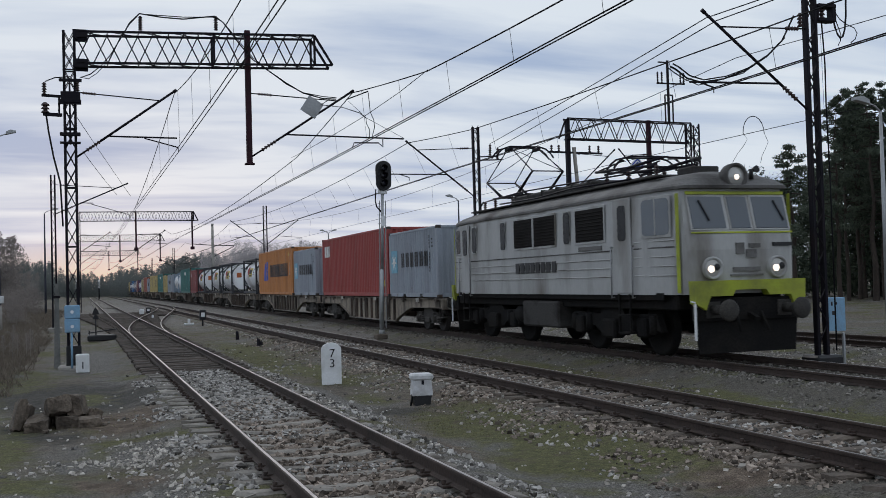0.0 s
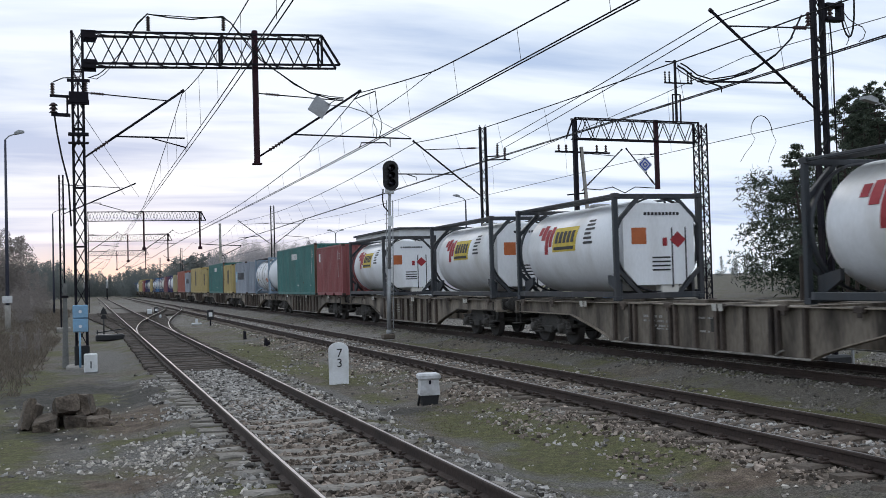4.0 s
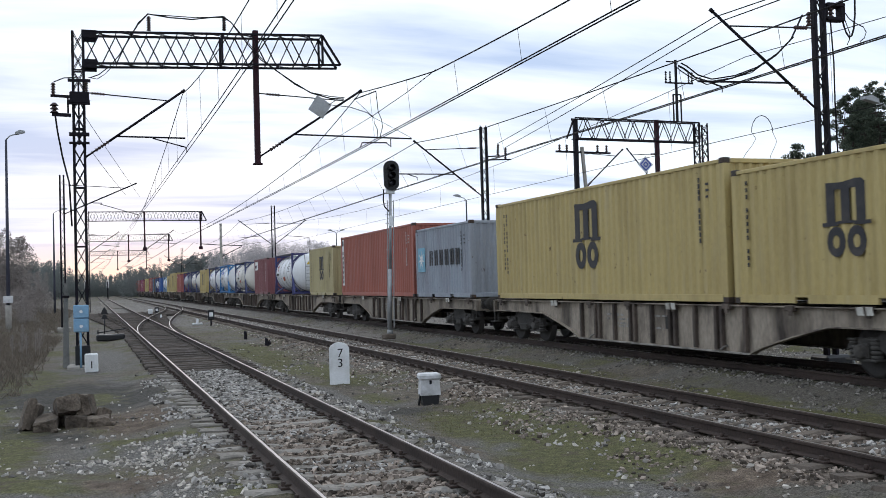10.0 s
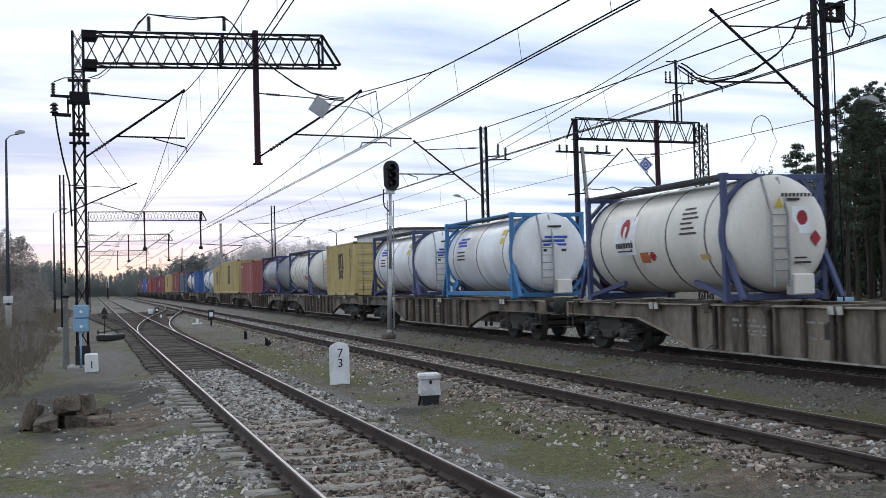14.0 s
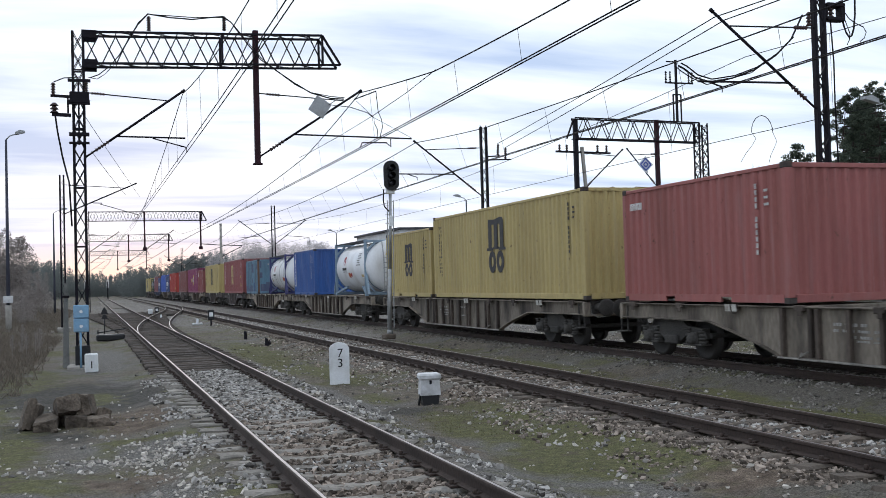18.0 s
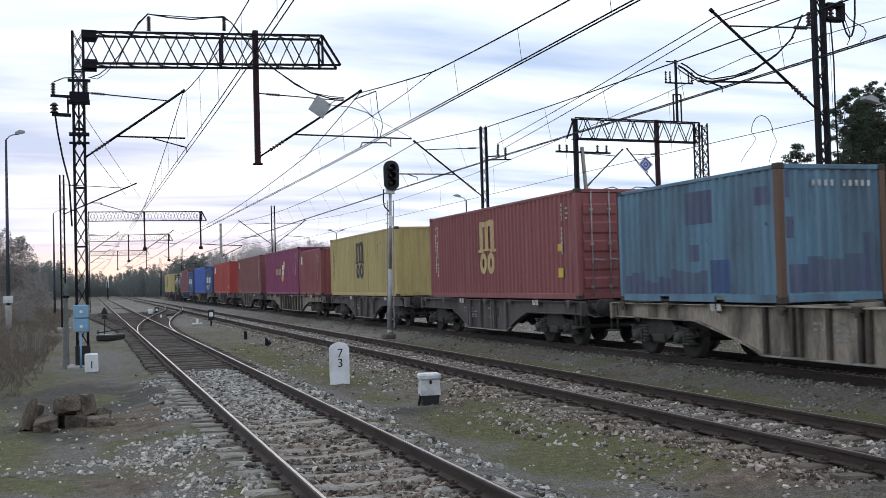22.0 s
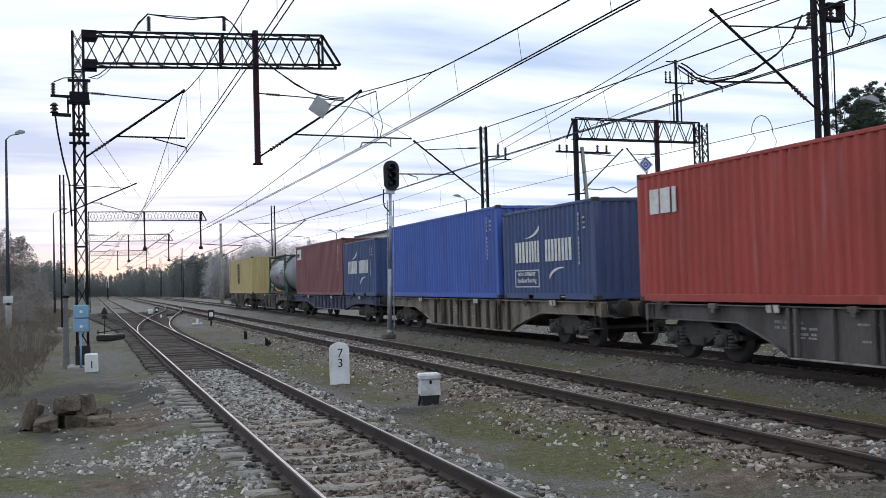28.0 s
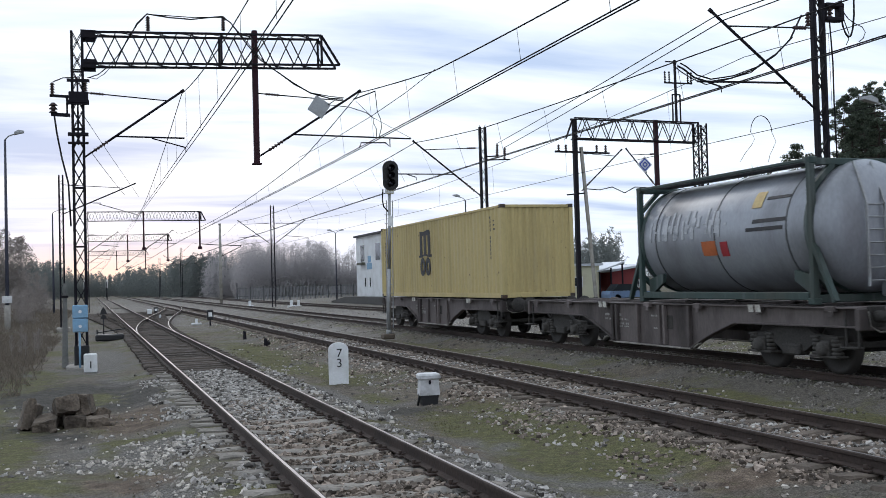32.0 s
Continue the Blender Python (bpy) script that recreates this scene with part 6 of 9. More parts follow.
def insulator(a, b, r=0.06, n=5):
    """A string of sheds from a to b."""
    a, b = Vector(a), Vector(b)
    s = Shape().tube(a, b, r * 0.45, 8)
    for k in range(n):
        c = a.lerp(b, (k + 0.5) / n)
        d = (b - a).normalized() * (b - a).length / n * 0.28
        s.tube(c - d, c + d, r, 10, r * 0.6)
    return s


def cantilever(ob, foot, tip, reg, stay, material=None, label="", branch=0.36):
    """A sloping tube from the post with its insulators, a stay back to the post and a level registration tube with a steady arm."""
    M = material or M_STEEL_DARK
    f, t = Vector(foot), Vector(tip)
    a = f.lerp(t, 0.10)
    b = f.lerp(t, 0.24)
    arm = part("cantilever", Shape().tube(f, a, 0.026, 8).tube(b, t, 0.034, 8).tube(t, t + (t - f).normalized() * 0.1, 0.045, 8), M, ob, label)
    part("insulator", insulator(a, b, 0.058, 5), M_INSUL, arm)
    s0, s1 = Vector(stay), f.lerp(t, 0.86)
    c, d = s0.lerp(s1, 0.08), s0.lerp(s1, 0.24)
    part("stay", Shape().tube(s0, c, 0.017, 6).tube(d, s1, 0.017, 6), M, arm)
    part("insulator", insulator(c, d, 0.05, 5), M_INSUL, arm)
    r0 = f.lerp(t, branch)
    r1 = Vector(reg)
    part("registration_tube", Shape().tube(r0, r1, 0.024, 8), M, arm)
    return arm


def steady(ob, a, b):
    part("steady_arm", Shape().tube(a, b, 0.018, 6).tube(b, Vector(b) + Vector((0, 0, -0.12)), 0.012, 6), M_STEEL_DARK, ob)


def left_portal():
    X, Y = -0.22, 30.58
    ob = thing("catenary_mast", "tall dark lattice mast with a long cantilever beam over two tracks", "mast", at=(X, Y, -0.33))
    o = Matrix.Translation((-X, -Y, 0.33))
    base = ob
    def P(name, s, m, par=None, label=""):
        q = part(name, s, m, par or ob, label)
        if par is None or par is ob:
            q.matrix_basis = o
        return q
    hub = P("foundation", Shape().box(X - 0.42, Y - 0.42, -0.5, X + 0.42, Y + 0.42, -0.24, 0.04), M_CONCRETE)
    before = set(scene.objects)
    lattice_mast(ob, X, Y, -0.25, 9.07, 0.14, M_STEEL_DARK, 0.56, True)
    truss(ob, X + 0.18, 6.70, Y, 8.14, 0.034, 0.885, 0.27, M_STEEL_DARK, 8, 0.54, True)
    for sy in (-0.27, 0.27):
        part("web_post", Shape().bar((3.74, Y + sy, 8.27), (3.74, Y + sy, 9.16), 0.06), M_STEEL_DARK, ob)
    for z0, z1 in ((8.02, 8.26), (8.86, 9.08)):
        part("gusset_plate", Shape().box(X + 0.1, Y - 0.3, z0, X + 0.5, Y - 0.285, z1, 0.004).box(X + 0.1, Y + 0.285, z0, X + 0.5, Y + 0.3, z1, 0.004), M_STEEL_DARK, ob)
    part("hanging_post", Shape().box(4.66, Y - 0.09, 5.41, 4.82, Y + 0.09, 9.36, 0.015).box(4.6, Y - 0.1, 5.38, 4.88, Y + 0.1, 5.43, 0.01), M_STEEL_RED, ob)
    c1 = cantilever(ob, (X + 0.15, Y, 5.54), (2.6, Y, 7.47), (2.67, Y, 6.13), (X + 0.15, Y, 7.37), branch=0.315)
    steady(c1, (1.76, Y, 6.11), (2.7, Y, 5.86))
    c2 = cantilever(ob, (4.8, Y, 5.62), (7.86, Y, 7.64), (9.5, Y, 6.24), (4.82, Y, 7.5), branch=0.337)
    part("steady_arm", Shape().path([(8.83, Y, 6.22), (8.83, Y, 5.98), (8.69, Y, 6.1), (7.92, Y, 6.09), (7.86, Y, 5.93)], 0.022, 6), M_STEEL_DARK, c2)
    part("reflector_plate", Shape().box(-0.26, -0.012, -0.26, 0.26, 0.012, 0.26, 0.004), M_GALV, c2, "plain grey square metal plate", at=pose(6.62, Y - 0.1, 7.13, 0, 33, 0))
    for x, z in ((1.71, 9.62), (3.84, 9.74)):
        part("insulator", insulator((x, Y, z - 0.42), (x, Y, z), 0.07, 6), M_INSUL, ob)
    over = [(1.2, Y, 9.0), (1.42, Y, 9.41), (1.69, Y, 9.69), (2.29, Y, 9.62), (2.92, Y, 9.60), (3.49, Y, 9.69), (3.81, Y, 9.74), (4.05, Y, 9.57), (4.5, Y - 0.1, 8.93), (4.85, Y - 0.3, 8.44), (5.35, Y - 0.3, 8.1), (5.85, Y - 0.2, 7.80), (6.35, Y - 0.1, 7.55),
            (6.96, Y, 7.42), (7.39, Y, 7.41)]
    part("jumper_cable", Shape().path(over, 0.02, 6), M_WIRE, ob)
    part("jumper_cable", Shape().path([(x, y - 0.06, z - 0.05 * math.sin(k * 1.3)) for k, (x, y, z) in enumerate(over)], 0.014, 6), M_WIRE, ob)
    part("jumper_cable", Shape().path([(1.2, Y, 9.0), (0.87, Y - 0.3, 8.39), (0.63, Y - 0.3, 8.09), (0.33, Y - 0.25, 7.84), (0.08, Y - 0.2, 7.75)], 0.015, 6).path([(0.8, Y - 0.3, 8.2), (0.5, Y - 0.3, 7.86), (0.28, Y - 0.25, 7.71), (0.05, Y - 0.2, 7.76)], 0.01, 6), M_WIRE, ob)
    br = part("switch_bracket", Shape().bar((-0.5, Y - 0.2, 6.7), (-0.5, Y - 0.2, 7.22), 0.05).bar((X, Y - 0.24, 5.86), (X, Y - 0.24, 7.7), 0.05).bar((X - 0.2, Y - 0.2, 7.2), (-0.95, Y - 0.2, 7.22), 0.07).bar((X - 0.2, Y - 0.2, 6.68), (-0.92, Y - 0.2, 6.7), 0.09).bar((X - 0.3, Y - 0.22, 7.05), (X + 0.3, Y - 0.22, 7.05), 0.12)
              .bar((X - 0.28, Y - 0.22, 7.66), (X + 0.32, Y - 0.22, 7.66), 0.08).box(X - 0.24, Y - 0.3, 7.02, X + 0.28, Y - 0.1, 7.34, 0.02).box(X - 0.27, Y - 0.3, 6.1, X + 0.27, Y - 0.2, 6.2, 0.01).box(X - 0.27, Y - 0.3, 5.88, X + 0.27, Y - 0.2, 5.94, 0.01), M_STEEL_DARK, ob)
    part("insulator", insulator((-0.88, Y - 0.2, 7.22), (-0.88, Y - 0.2, 7.58), 0.07, 5), M_INSUL, br)
    part("insulator", insulator((-0.86, Y - 0.2, 6.72), (-0.86, Y - 0.2, 7.02), 0.12, 3), M_INSUL, br)
    part("insulator", insulator((-0.02, Y - 0.2, 7.36), (-0.02, Y - 0.2, 7.64), 0.07, 4), M_INSUL, br)
    part("jumper_cable", Shape().path([(-0.86, Y - 0.2, 7.6), (-0.6, Y - 0.2, 7.72), (-0.2, Y - 0.2, 7.76)], 0.016, 6).path([(-0.84, Y - 0.2, 6.7), (-0.78, Y - 0.2, 6.2), (-0.66, Y - 0.2, 5.5), (-0.5, Y - 0.2, 4.8), (-0.45, Y - 0.2, 3.6)], 0.024, 6), M_WIRE, ob)
    bx = part("switch_cabinet", Shape().box(-0.45, Y - 0.46, 0.68, -0.05, Y - 0.22, 1.045, 0.02).box(-0.45, Y - 0.46, 1.06, -0.05, Y - 0.22, 1.42, 0.02).box(-0.4, Y - 0.4, 1.04, -0.1, Y - 0.22, 1.065), M_BLUEBOX, ob, "pale blue steel switch cabinet")
    part("lid_emblem", Shape().tube((-0.25, Y - 0.468, 1.24), (-0.25, Y - 0.46, 1.24), 0.045, 12).tube((-0.25, Y - 0.468, 0.84), (-0.25, Y - 0.46, 0.84), 0.045, 12), M_WHITE, bx)
    part("conduit", Shape().tube((-0.27, Y - 0.4, -0.3), (-0.27, Y - 0.4, 0.68), 0.03, 8), M_BLUEBOX, ob)
    part("base_sheath", Shape().box(X - 0.2, Y - 0.2, -0.27, X + 0.2, Y + 0.2, 0.3, 0.02), M_BLACK, ob)
    for q in scene.objects:
        if q not in before and q.parent is ob and q is not hub:
            q.matrix_basis = o @ q.matrix_basis
    return ob


left_portal()
M_OLD_POST = mat("stained_concrete_post", (0.20, 0.20, 0.19), 0.9, 0.0, 0.2, (0.07, 0.075, 0.07), 0.5, 2.5, 30, 0.4)
cp = thing("concrete_post", "slim leaning weathered concrete post", "post", at=(-0.66, 30.9, -0.33))
part("shaft", Shape().prism([(-0.09, 0), (0.08, 0), (0.06, 2.36), (-0.04, 2.36)], -0.06, 0.06, "y"), M_OLD_POST, cp)
part("clamp", Shape().box(-0.09, -0.075, 1.95, 0.1, 0.075, 2.02, 0.01), M_STEEL_DARK, cp)


def far_portal(y, top):
    ob = thing("catenary_portal", "distant dark lattice portal over several tracks", "portal", "far portals", at=(-0.2, y, -0.33))
    lattice_mast(ob, 0, 0, 0, top + 0.35, 0.17, M_STEEL_DARK, 0.75)
    truss(ob, 0.2, 11.0, 0, top - 0.6, 0.0, 0.9, 0.2, M_STEEL_DARK, 17, 0.45)
    for x in (5.4, 10.85):
        part("hanging_post", Shape().box(x - 0.08, -0.09, 6.1, x + 0.08, 0.09, top + 0.35, 0.015).box(x - 0.2, -0.12, 6.0, x + 0.2, 0.12, 6.3, 0.05), M_STEEL_RED, ob)
    cantilever(ob, (0.2, 0, 5.9), (2.9, 0, 7.8), (3.0, 0, 6.4), (0.2, 0, 7.6))
    cantilever(ob, (5.5, 0, 6.1), (8.1, 0, 7.9), (8.5, 0, 6.6), (5.5, 0, 7.6))
    return ob


fp = far_portal(106.9, 9.52)
copy_thing(fp, pose(-0.2, 152, -0.33))
copy_thing(fp, pose(-0.2, 214, -0.33))


def channel_mast(x, y, z1, label, left=True, right=False, wide=0.125):
    """Two steel channels tied by battens, on a concrete foot."""
    ob = thing("catenary_mast", label, "mast", "masts between the tracks", at=(x, y, -0.3))
    part("foundation", Shape().box(-0.36, -0.3, -0.2, 0.36, 0.3, 0.22, 0.05), M_CONCRETE if y > 25 else M_BLACK, ob)
    wide += 0.02
    for sx in (-1, 1):
        part("channel", Shape().box(sx * wide - 0.042, -0.075, 0.2, sx * wide + 0.042, 0.075, z1 + 0.3, 0.012), M_STEEL_DARK, ob)
    n = int(z1 / 0.42)
    s = []
    for k in range(n):
        a, b = 0.5 + k * 0.42, 0.5 + (k + 1) * 0.42
        q = wide if k % 2 else -wide
        s += [((q, -0.07, a), (-q, -0.07, b), 0.03, 0.015), ((-q, 0.07, a), (q, 0.07, b), 0.03, 0.015)]
    lattice_bars(ob, "brace", M_STEEL_DARK, y < 45, s)
    return ob


rm = channel_mast(15.68, 19.24, 9.4, "tall dark double-channel mast carrying the overhead line", wide=0.1)
JUMP = [(-0.43, 0.0, 7.86), (-0.76, 0.0, 7.29), (-1.15, 0.05, 6.92), (-1.68, 0.1, 6.59), (-2.27, 0.1, 6.38), (-2.85, 0.1, 6.28), (-3.2, 0.1, 6.36), (-3.47, 0.1, 6.54), (-3.61, 0.1, 6.6)]
ra = cantilever(rm, (-0.17, 0, 5.76), (-2.76, 0, 7.79), (-3.2, 0, 6.26), (-0.14, 0, 7.58), branch=0.27)
steady(ra, (-2.95, 0, 6.26), (-2.6, 0, 6.16))
part("jumper_cable", Shape().path(JUMP, 0.02, 6), M_WIRE, rm)
part("jumper_cable", Shape().path([(x + 0.07, y, z + 0.06) for x, y, z in JUMP[1:]], 0.016, 6), M_WIRE, rm)
part("jumper_cable", Shape().path([(x, y + 0.1, z - 0.04 * (k % 2)) for k, (x, y, z) in enumerate(JUMP[2:])], 0.012, 6), M_WIRE, rm)
sb = part("switch_bracket", Shape().box(0.18, -0.05, 7.78, 0.24, 0.05, 8.14, 0.01).box(0.18, -0.12, 7.76, 0.62, 0.12, 7.84, 0.01).box(0.18, -0.12, 8.08, 0.66, 0.12, 8.16, 0.01).box(0.55, -0.1, 7.76, 0.68, 0.1, 8.18, 0.02)
          .bar((0.1, 0, 8.02), (0.68, 0, 8.24), 0.05), M_STEEL_DARK, rm)
part("insulator", insulator((0.34, 0, 7.82), (0.34, 0, 8.08), 0.08, 3), M_INSUL, sb)
part("insulator", insulator((-0.3, -0.05, 7.6), (-0.3, -0.05, 7.92), 0.07, 4), M_INSUL, sb)
part("jumper_cable", Shape().path([(0.64, 0, 7.95), (0.70, 0, 7.66), (0.77, 0, 7.5), (0.84, 0, 7.42), (0.91, 0, 7.46), (0.97, 0, 7.62), (1.02, 0, 7.95), (1.05, 0, 8.9)], 0.022, 6), M_WIRE, rm)
part("jumper_cable", Shape().path([(0.68, 0, 8.05), (0.85, 0, 7.85), (1.05, 0, 7.74), (1.24, 0, 7.68), (1.32, 0, 7.56), (1.26, 0, 7.42), (1.13, 0, 7.33)], 0.011, 6)
     .path([(0.66, 0, 8.0), (0.76, 0, 7.75), (0.86, 0, 7.5), (0.84, 0, 7.36), (0.77, 0, 7.24)], 0.011, 6), M_WIRE, rm)
part("jumper_cable", Shape().path([(0.33, 0, 7.76), (0.38, 0, 6.83), (0.37, 0, 5.9), (0.4, 0, 4.2), (0.4, 0, 0.3)], 0.018, 6), M_WIRE, rm)
mm = channel_mast(15.42, 39.66, 8.1, "dark double-channel mast carrying the overhead line", wide=0.095)
ma = cantilever(mm, (-0.13, 0, 5.54), (-2.94, 0, 7.72), (-3.69, 0, 6.43), (-0.13, 0, 7.53), branch=0.41)
steady(ma, (-3.3, 0, 6.42), (-2.9, 0, 6.3))
ib = part("switch_bracket", Shape().bar((0.1, -0.1, 7.16), (0.68, -0.1, 7.2), 0.05).bar((0.1, -0.1, 7.02), (1.13, -0.1, 7.06), 0.05).bar((0.12, -0.1, 7.0), (0.12, -0.1, 7.2), 0.05), M_STEEL_DARK, mm)
for x, z in ((0.58, 7.22), (0.91, 7.08)):
    part("insulator", insulator((x, -0.1, z), (x + 0.02, -0.1, z + 0.46), 0.07, 5), M_INSUL, ib)
vm = channel_mast(15.6, 92.6, 8.95, "distant steel mast with brackets to both sides")
cantilever(vm, (-0.15, 0, 5.8), (-3.0, 0, 7.9), (-3.0, 0, 6.4), (-0.15, 0, 7.7))
cantilever(vm, (0.15, 0, 5.8), (2.9, 0, 7.9), (3.0, 0, 6.4), (0.15, 0, 7.7))
for y in (190, 250):
    copy_thing(vm, pose(15.6, y, -0.3))


bm_ = channel_mast(-1.33, 58.0, 7.94, "dark double-channel mast with a long bracket over the first track", wide=0.075)
ba = cantilever(bm_, (0.13, 0, 6.19), (3.7, 0, 7.78), (2.0, 0, 6.75), (0.13, 0, 7.72))
steady(ba, (1.9, 0, 6.7), (3.9, 0, 6.1))


def side_portal():
    ob = thing("catenary_portal", "dark lattice portal with a hanging post beyond the train", "portal", at=(23.0, 46.5, -0.3))
    for dx, tilt in ((0.0, 0.0), (0.55, 0.35)):
        part("leg", Shape().bar((dx + tilt * 1.2, 0, 0), (dx * 0.6, 0, 10.0 if dx == 0 else 8.6), 0.2 if dx == 0 else 0.14), M_STEEL_DARK if dx == 0 else M_CONCRETE, ob)
    truss(ob, -0.1, 7.0, 0, 9.0, -0.012, 1.02, 0.22, M_STEEL_DARK, 8, 0.0, True)
    s = Shape().bar((-0.1, 0, 9.95), (-0.48, 0, 9.0), 0.07)
    part("brace", s, M_STEEL_DARK, ob)
    lattice_mast(ob, 7.2, 0, 0, 9.9, 0.25, M_STEEL_DARK, 0.62, True)
    part("hanging_post", Shape().box(4.5, -0.1, 6.5, 4.7, 0.1, 10.05, 0.015), M_STEEL_RED, ob)
    part("roof_post", Shape().bar((5.85, 0, 10.0), (5.85, 0, 13.2), 0.1).bar((5.2, 0, 12.0), (6.85, 0, 12.0), 0.07).bar((5.3, 0, 13.1), (5.9, 0, 13.1), 0.06), M_STEEL_DARK, ob)
    part("roof_frame", Shape().bar((5.65, 0, 10.0), (5.65, 0, 11.4), 0.06).bar((6.1, 0, 10.0), (6.1, 0, 11.4), 0.06).bar((5.65, 0, 11.4), (6.1, 0, 11.4), 0.06), M_STEEL_DARK, ob)
    for x in (5.25, 5.5, 6.6, 6.8):
        part("insulator", insulator((x, 0, 12.0), (x, 0, 12.6), 0.06, 5), M_STEEL_DARK, ob)
    part("cross_arm", Shape().bar((-1.1, 0, 8.35), (1.9, 0, 8.3), 0.09).bar((-0.5, 0, 6.2), (0.6, 0, 6.3), 0.07), M_STEEL_DARK, ob)
    for x in (-0.9, -0.5, 1.2, 1.7):
        part("insulator", insulator((x, 0, 8.35), (x, 0, 8.7), 0.08, 3), M_INSUL, ob)
    cantilever(ob, (0.3, 0, 6.4), (2.55, 0, 8.45), (1.5, 0, 7.5), (0.2, 0, 8.3))
    cantilever(ob, (4.55, 0, 6.6), (2.9, 0, 8.5), (4.0, 0, 7.4), (4.55, 0, 8.3))
    sg = part("diamond_sign", Shape().prism([(-0.42, 0), (0, -0.42), (0.42, 0), (0, 0.42)], -0.02, 0.02, "y"), M_MARK_W, ob, "white diamond board with nested dark blue diamonds", at=(3.75, -0.25, 7.72))
    for q, z in ((0.30, 0.03), (0.13, 0.04)):
        w = 0.06
        s = Shape()
        c = [(-q, 0), (0, -q), (q, 0), (0, q)]
        for a, b in zip(c, c[1:] + c[:1]):
            s.bar((a[0], -z, a[1]), (b[0], -z, b[1]), w, 0.01, (0, 1, 0))
        part("sign_border", s, M_MARK_B, sg)
    part("jumper_cable", Shape().path([(0.6, 0, 6.5), (1.3, 0, 6.45), (2.0, 0, 6.6), (2.7, 0, 6.3), (3.3, 0, 6.6), (4.4, 0, 6.55)], 0.025, 6), M_WIRE, ob)
    return ob


side_portal()


def sagging(x0, y0, z0, x1, y1, z1, sag, n=14):
    return [(x0 + (x1 - x0) * t, y0 + (y1 - y0) * t, z0 + (z1 - z0) * t - 4 * sag * t * (1 - t)) for t in [k / n for k in range(n + 1)]]


def wire_run(name, label, runs, contact, r, twin=0.0, every=3.7):
    """A messenger hung between supports, with contact wires below and droppers between them."""
    ob = thing(name, label, "overhead wire")
    pts = []
    for run in runs:
        pts += sagging(*run)[(1 if pts else 0):]
    part("messenger_wire", Shape().path(pts, r, 6), M_WIRE, ob)
    cx, cz, cz2 = contact
    ys = [p[1] for p in pts]
    for d in ((-twin, twin) if twin else (0,)):
        part("contact_wire", Shape().path([(cx + d + 0.15 * math.sin(y / 20.0), y, cz + (cz2 - cz) * float(smooth(12, 40, y))) for y in np.arange(ys[0], ys[-1] + 1, 6.0)], r * 0.9, 6), M_WIRE, ob)
    y = ys[0] + 2.3
    while y < min(ys[-1], 105):
        k = max(i for i in range(len(ys)) if ys[i] <= y)
        if k + 1 < len(ys):
            u = (y - ys[k]) / (ys[k + 1] - ys[k])
            a = Vector(pts[k]).lerp(Vector(pts[k + 1]), u)
            if y > 0:
                part("dropper", Shape().tube(a, (cx + 0.15 * math.sin(y / 20.0), y, cz + (cz2 - cz) * float(smooth(12, 40, y))), 0.005, 4), M_WIRE, ob)
        y += every
    return ob


wire_run("overhead_line", "messenger and twin contact wires above the first track", [
    (2.6, -32, 7.5, 2.6, 0.0, 7.5, 0.9), (2.6, 0.0, 7.5, 2.62, 30.58, 7.42, 0.84), (2.62, 30.58, 7.42, 2.7, 106.9, 7.6, 1.75), (2.7, 106.9, 7.6, 2.7, 152, 7.6, 0.9), (2.7, 152, 7.6, 2.7, 260, 7.6, 1.2)], (2.5, 5.62, 5.76), 0.012, 0.05)
wire_run("overhead_line", "messenger and twin contact wires above the second track", [
    (7.93, -32, 7.5, 7.93, 0.0, 6.55, 0.2), (7.93, 0.0, 6.55, 7.93, 23.5, 6.86, 0.18), (7.93, 23.5, 6.86, 7.9, 30.58, 7.62, 0.02), (7.9, 30.58, 7.62, 7.92, 39.4, 6.72, 0.03), (7.92, 39.4, 6.72, 7.95, 98.5, 6.8, 0.5),
    (7.95, 98.5, 6.8, 7.95, 106.9, 7.7, 0.02), (7.95, 106.9, 7.7, 7.95, 152, 7.7, 0.9), (7.95, 152, 7.7, 7.95, 260, 7.7, 1.2)], (7.88, 6.02, 6.0), 0.015, 0.05)
wire_run("overhead_line", "messenger and twin contact wires above the train's track", [
    (13.1, -48, 7.45, 13.1, -4, 6.65, 0.2), (13.1, -4, 6.65, 12.98, 33.5, 7.06, 0.18), (12.98, 33.5, 7.06, 12.5, 39.66, 7.4, 0.02), (12.5, 39.66, 7.4, 12.65, 92.6, 7.55, 0.55), (12.65, 92.6, 7.6, 12.65, 136, 7.6, 0.9), (12.65, 136, 7.6, 13.0, 250, 7.6, 1.3)], (13.05, 5.84, 5.98), 0.015, 0.05)
wire_run("overhead_line", "messenger and contact wire above the far track", [
    (18.6, -20, 8.0, 18.5, 26, 8.2, 0.5), (18.5, 26, 8.2, 18.4, 92.6, 7.6, 0.9), (18.4, 92.6, 7.6, 18.4, 136, 7.6, 0.9), (18.4, 136, 7.6, 18.4, 250, 7.6, 1.2)], (18.4, 5.82, 5.95), 0.011, 0.0, 8.0)
aw = thing("anchor_wire", "pair of anchor wires running down to insulators on a mast", "overhead wire")
part("wire", Shape().path(sagging(13.0, -6.0, 6.95, 12.95, 19.24, 7.38, 0.25) + sagging(12.95, 19.24, 7.38, 16.0, 39.6, 7.4, 0.03)[1:], 0.012, 6), M_WIRE, aw)
part("wire", Shape().path(sagging(12.9, -6.0, 7.06, 13.2, 19.24, 7.33, 0.2) + sagging(13.2, 19.24, 7.33, 16.33, 39.6, 7.24, 0.03)[1:], 0.012, 6), M_WIRE, aw)
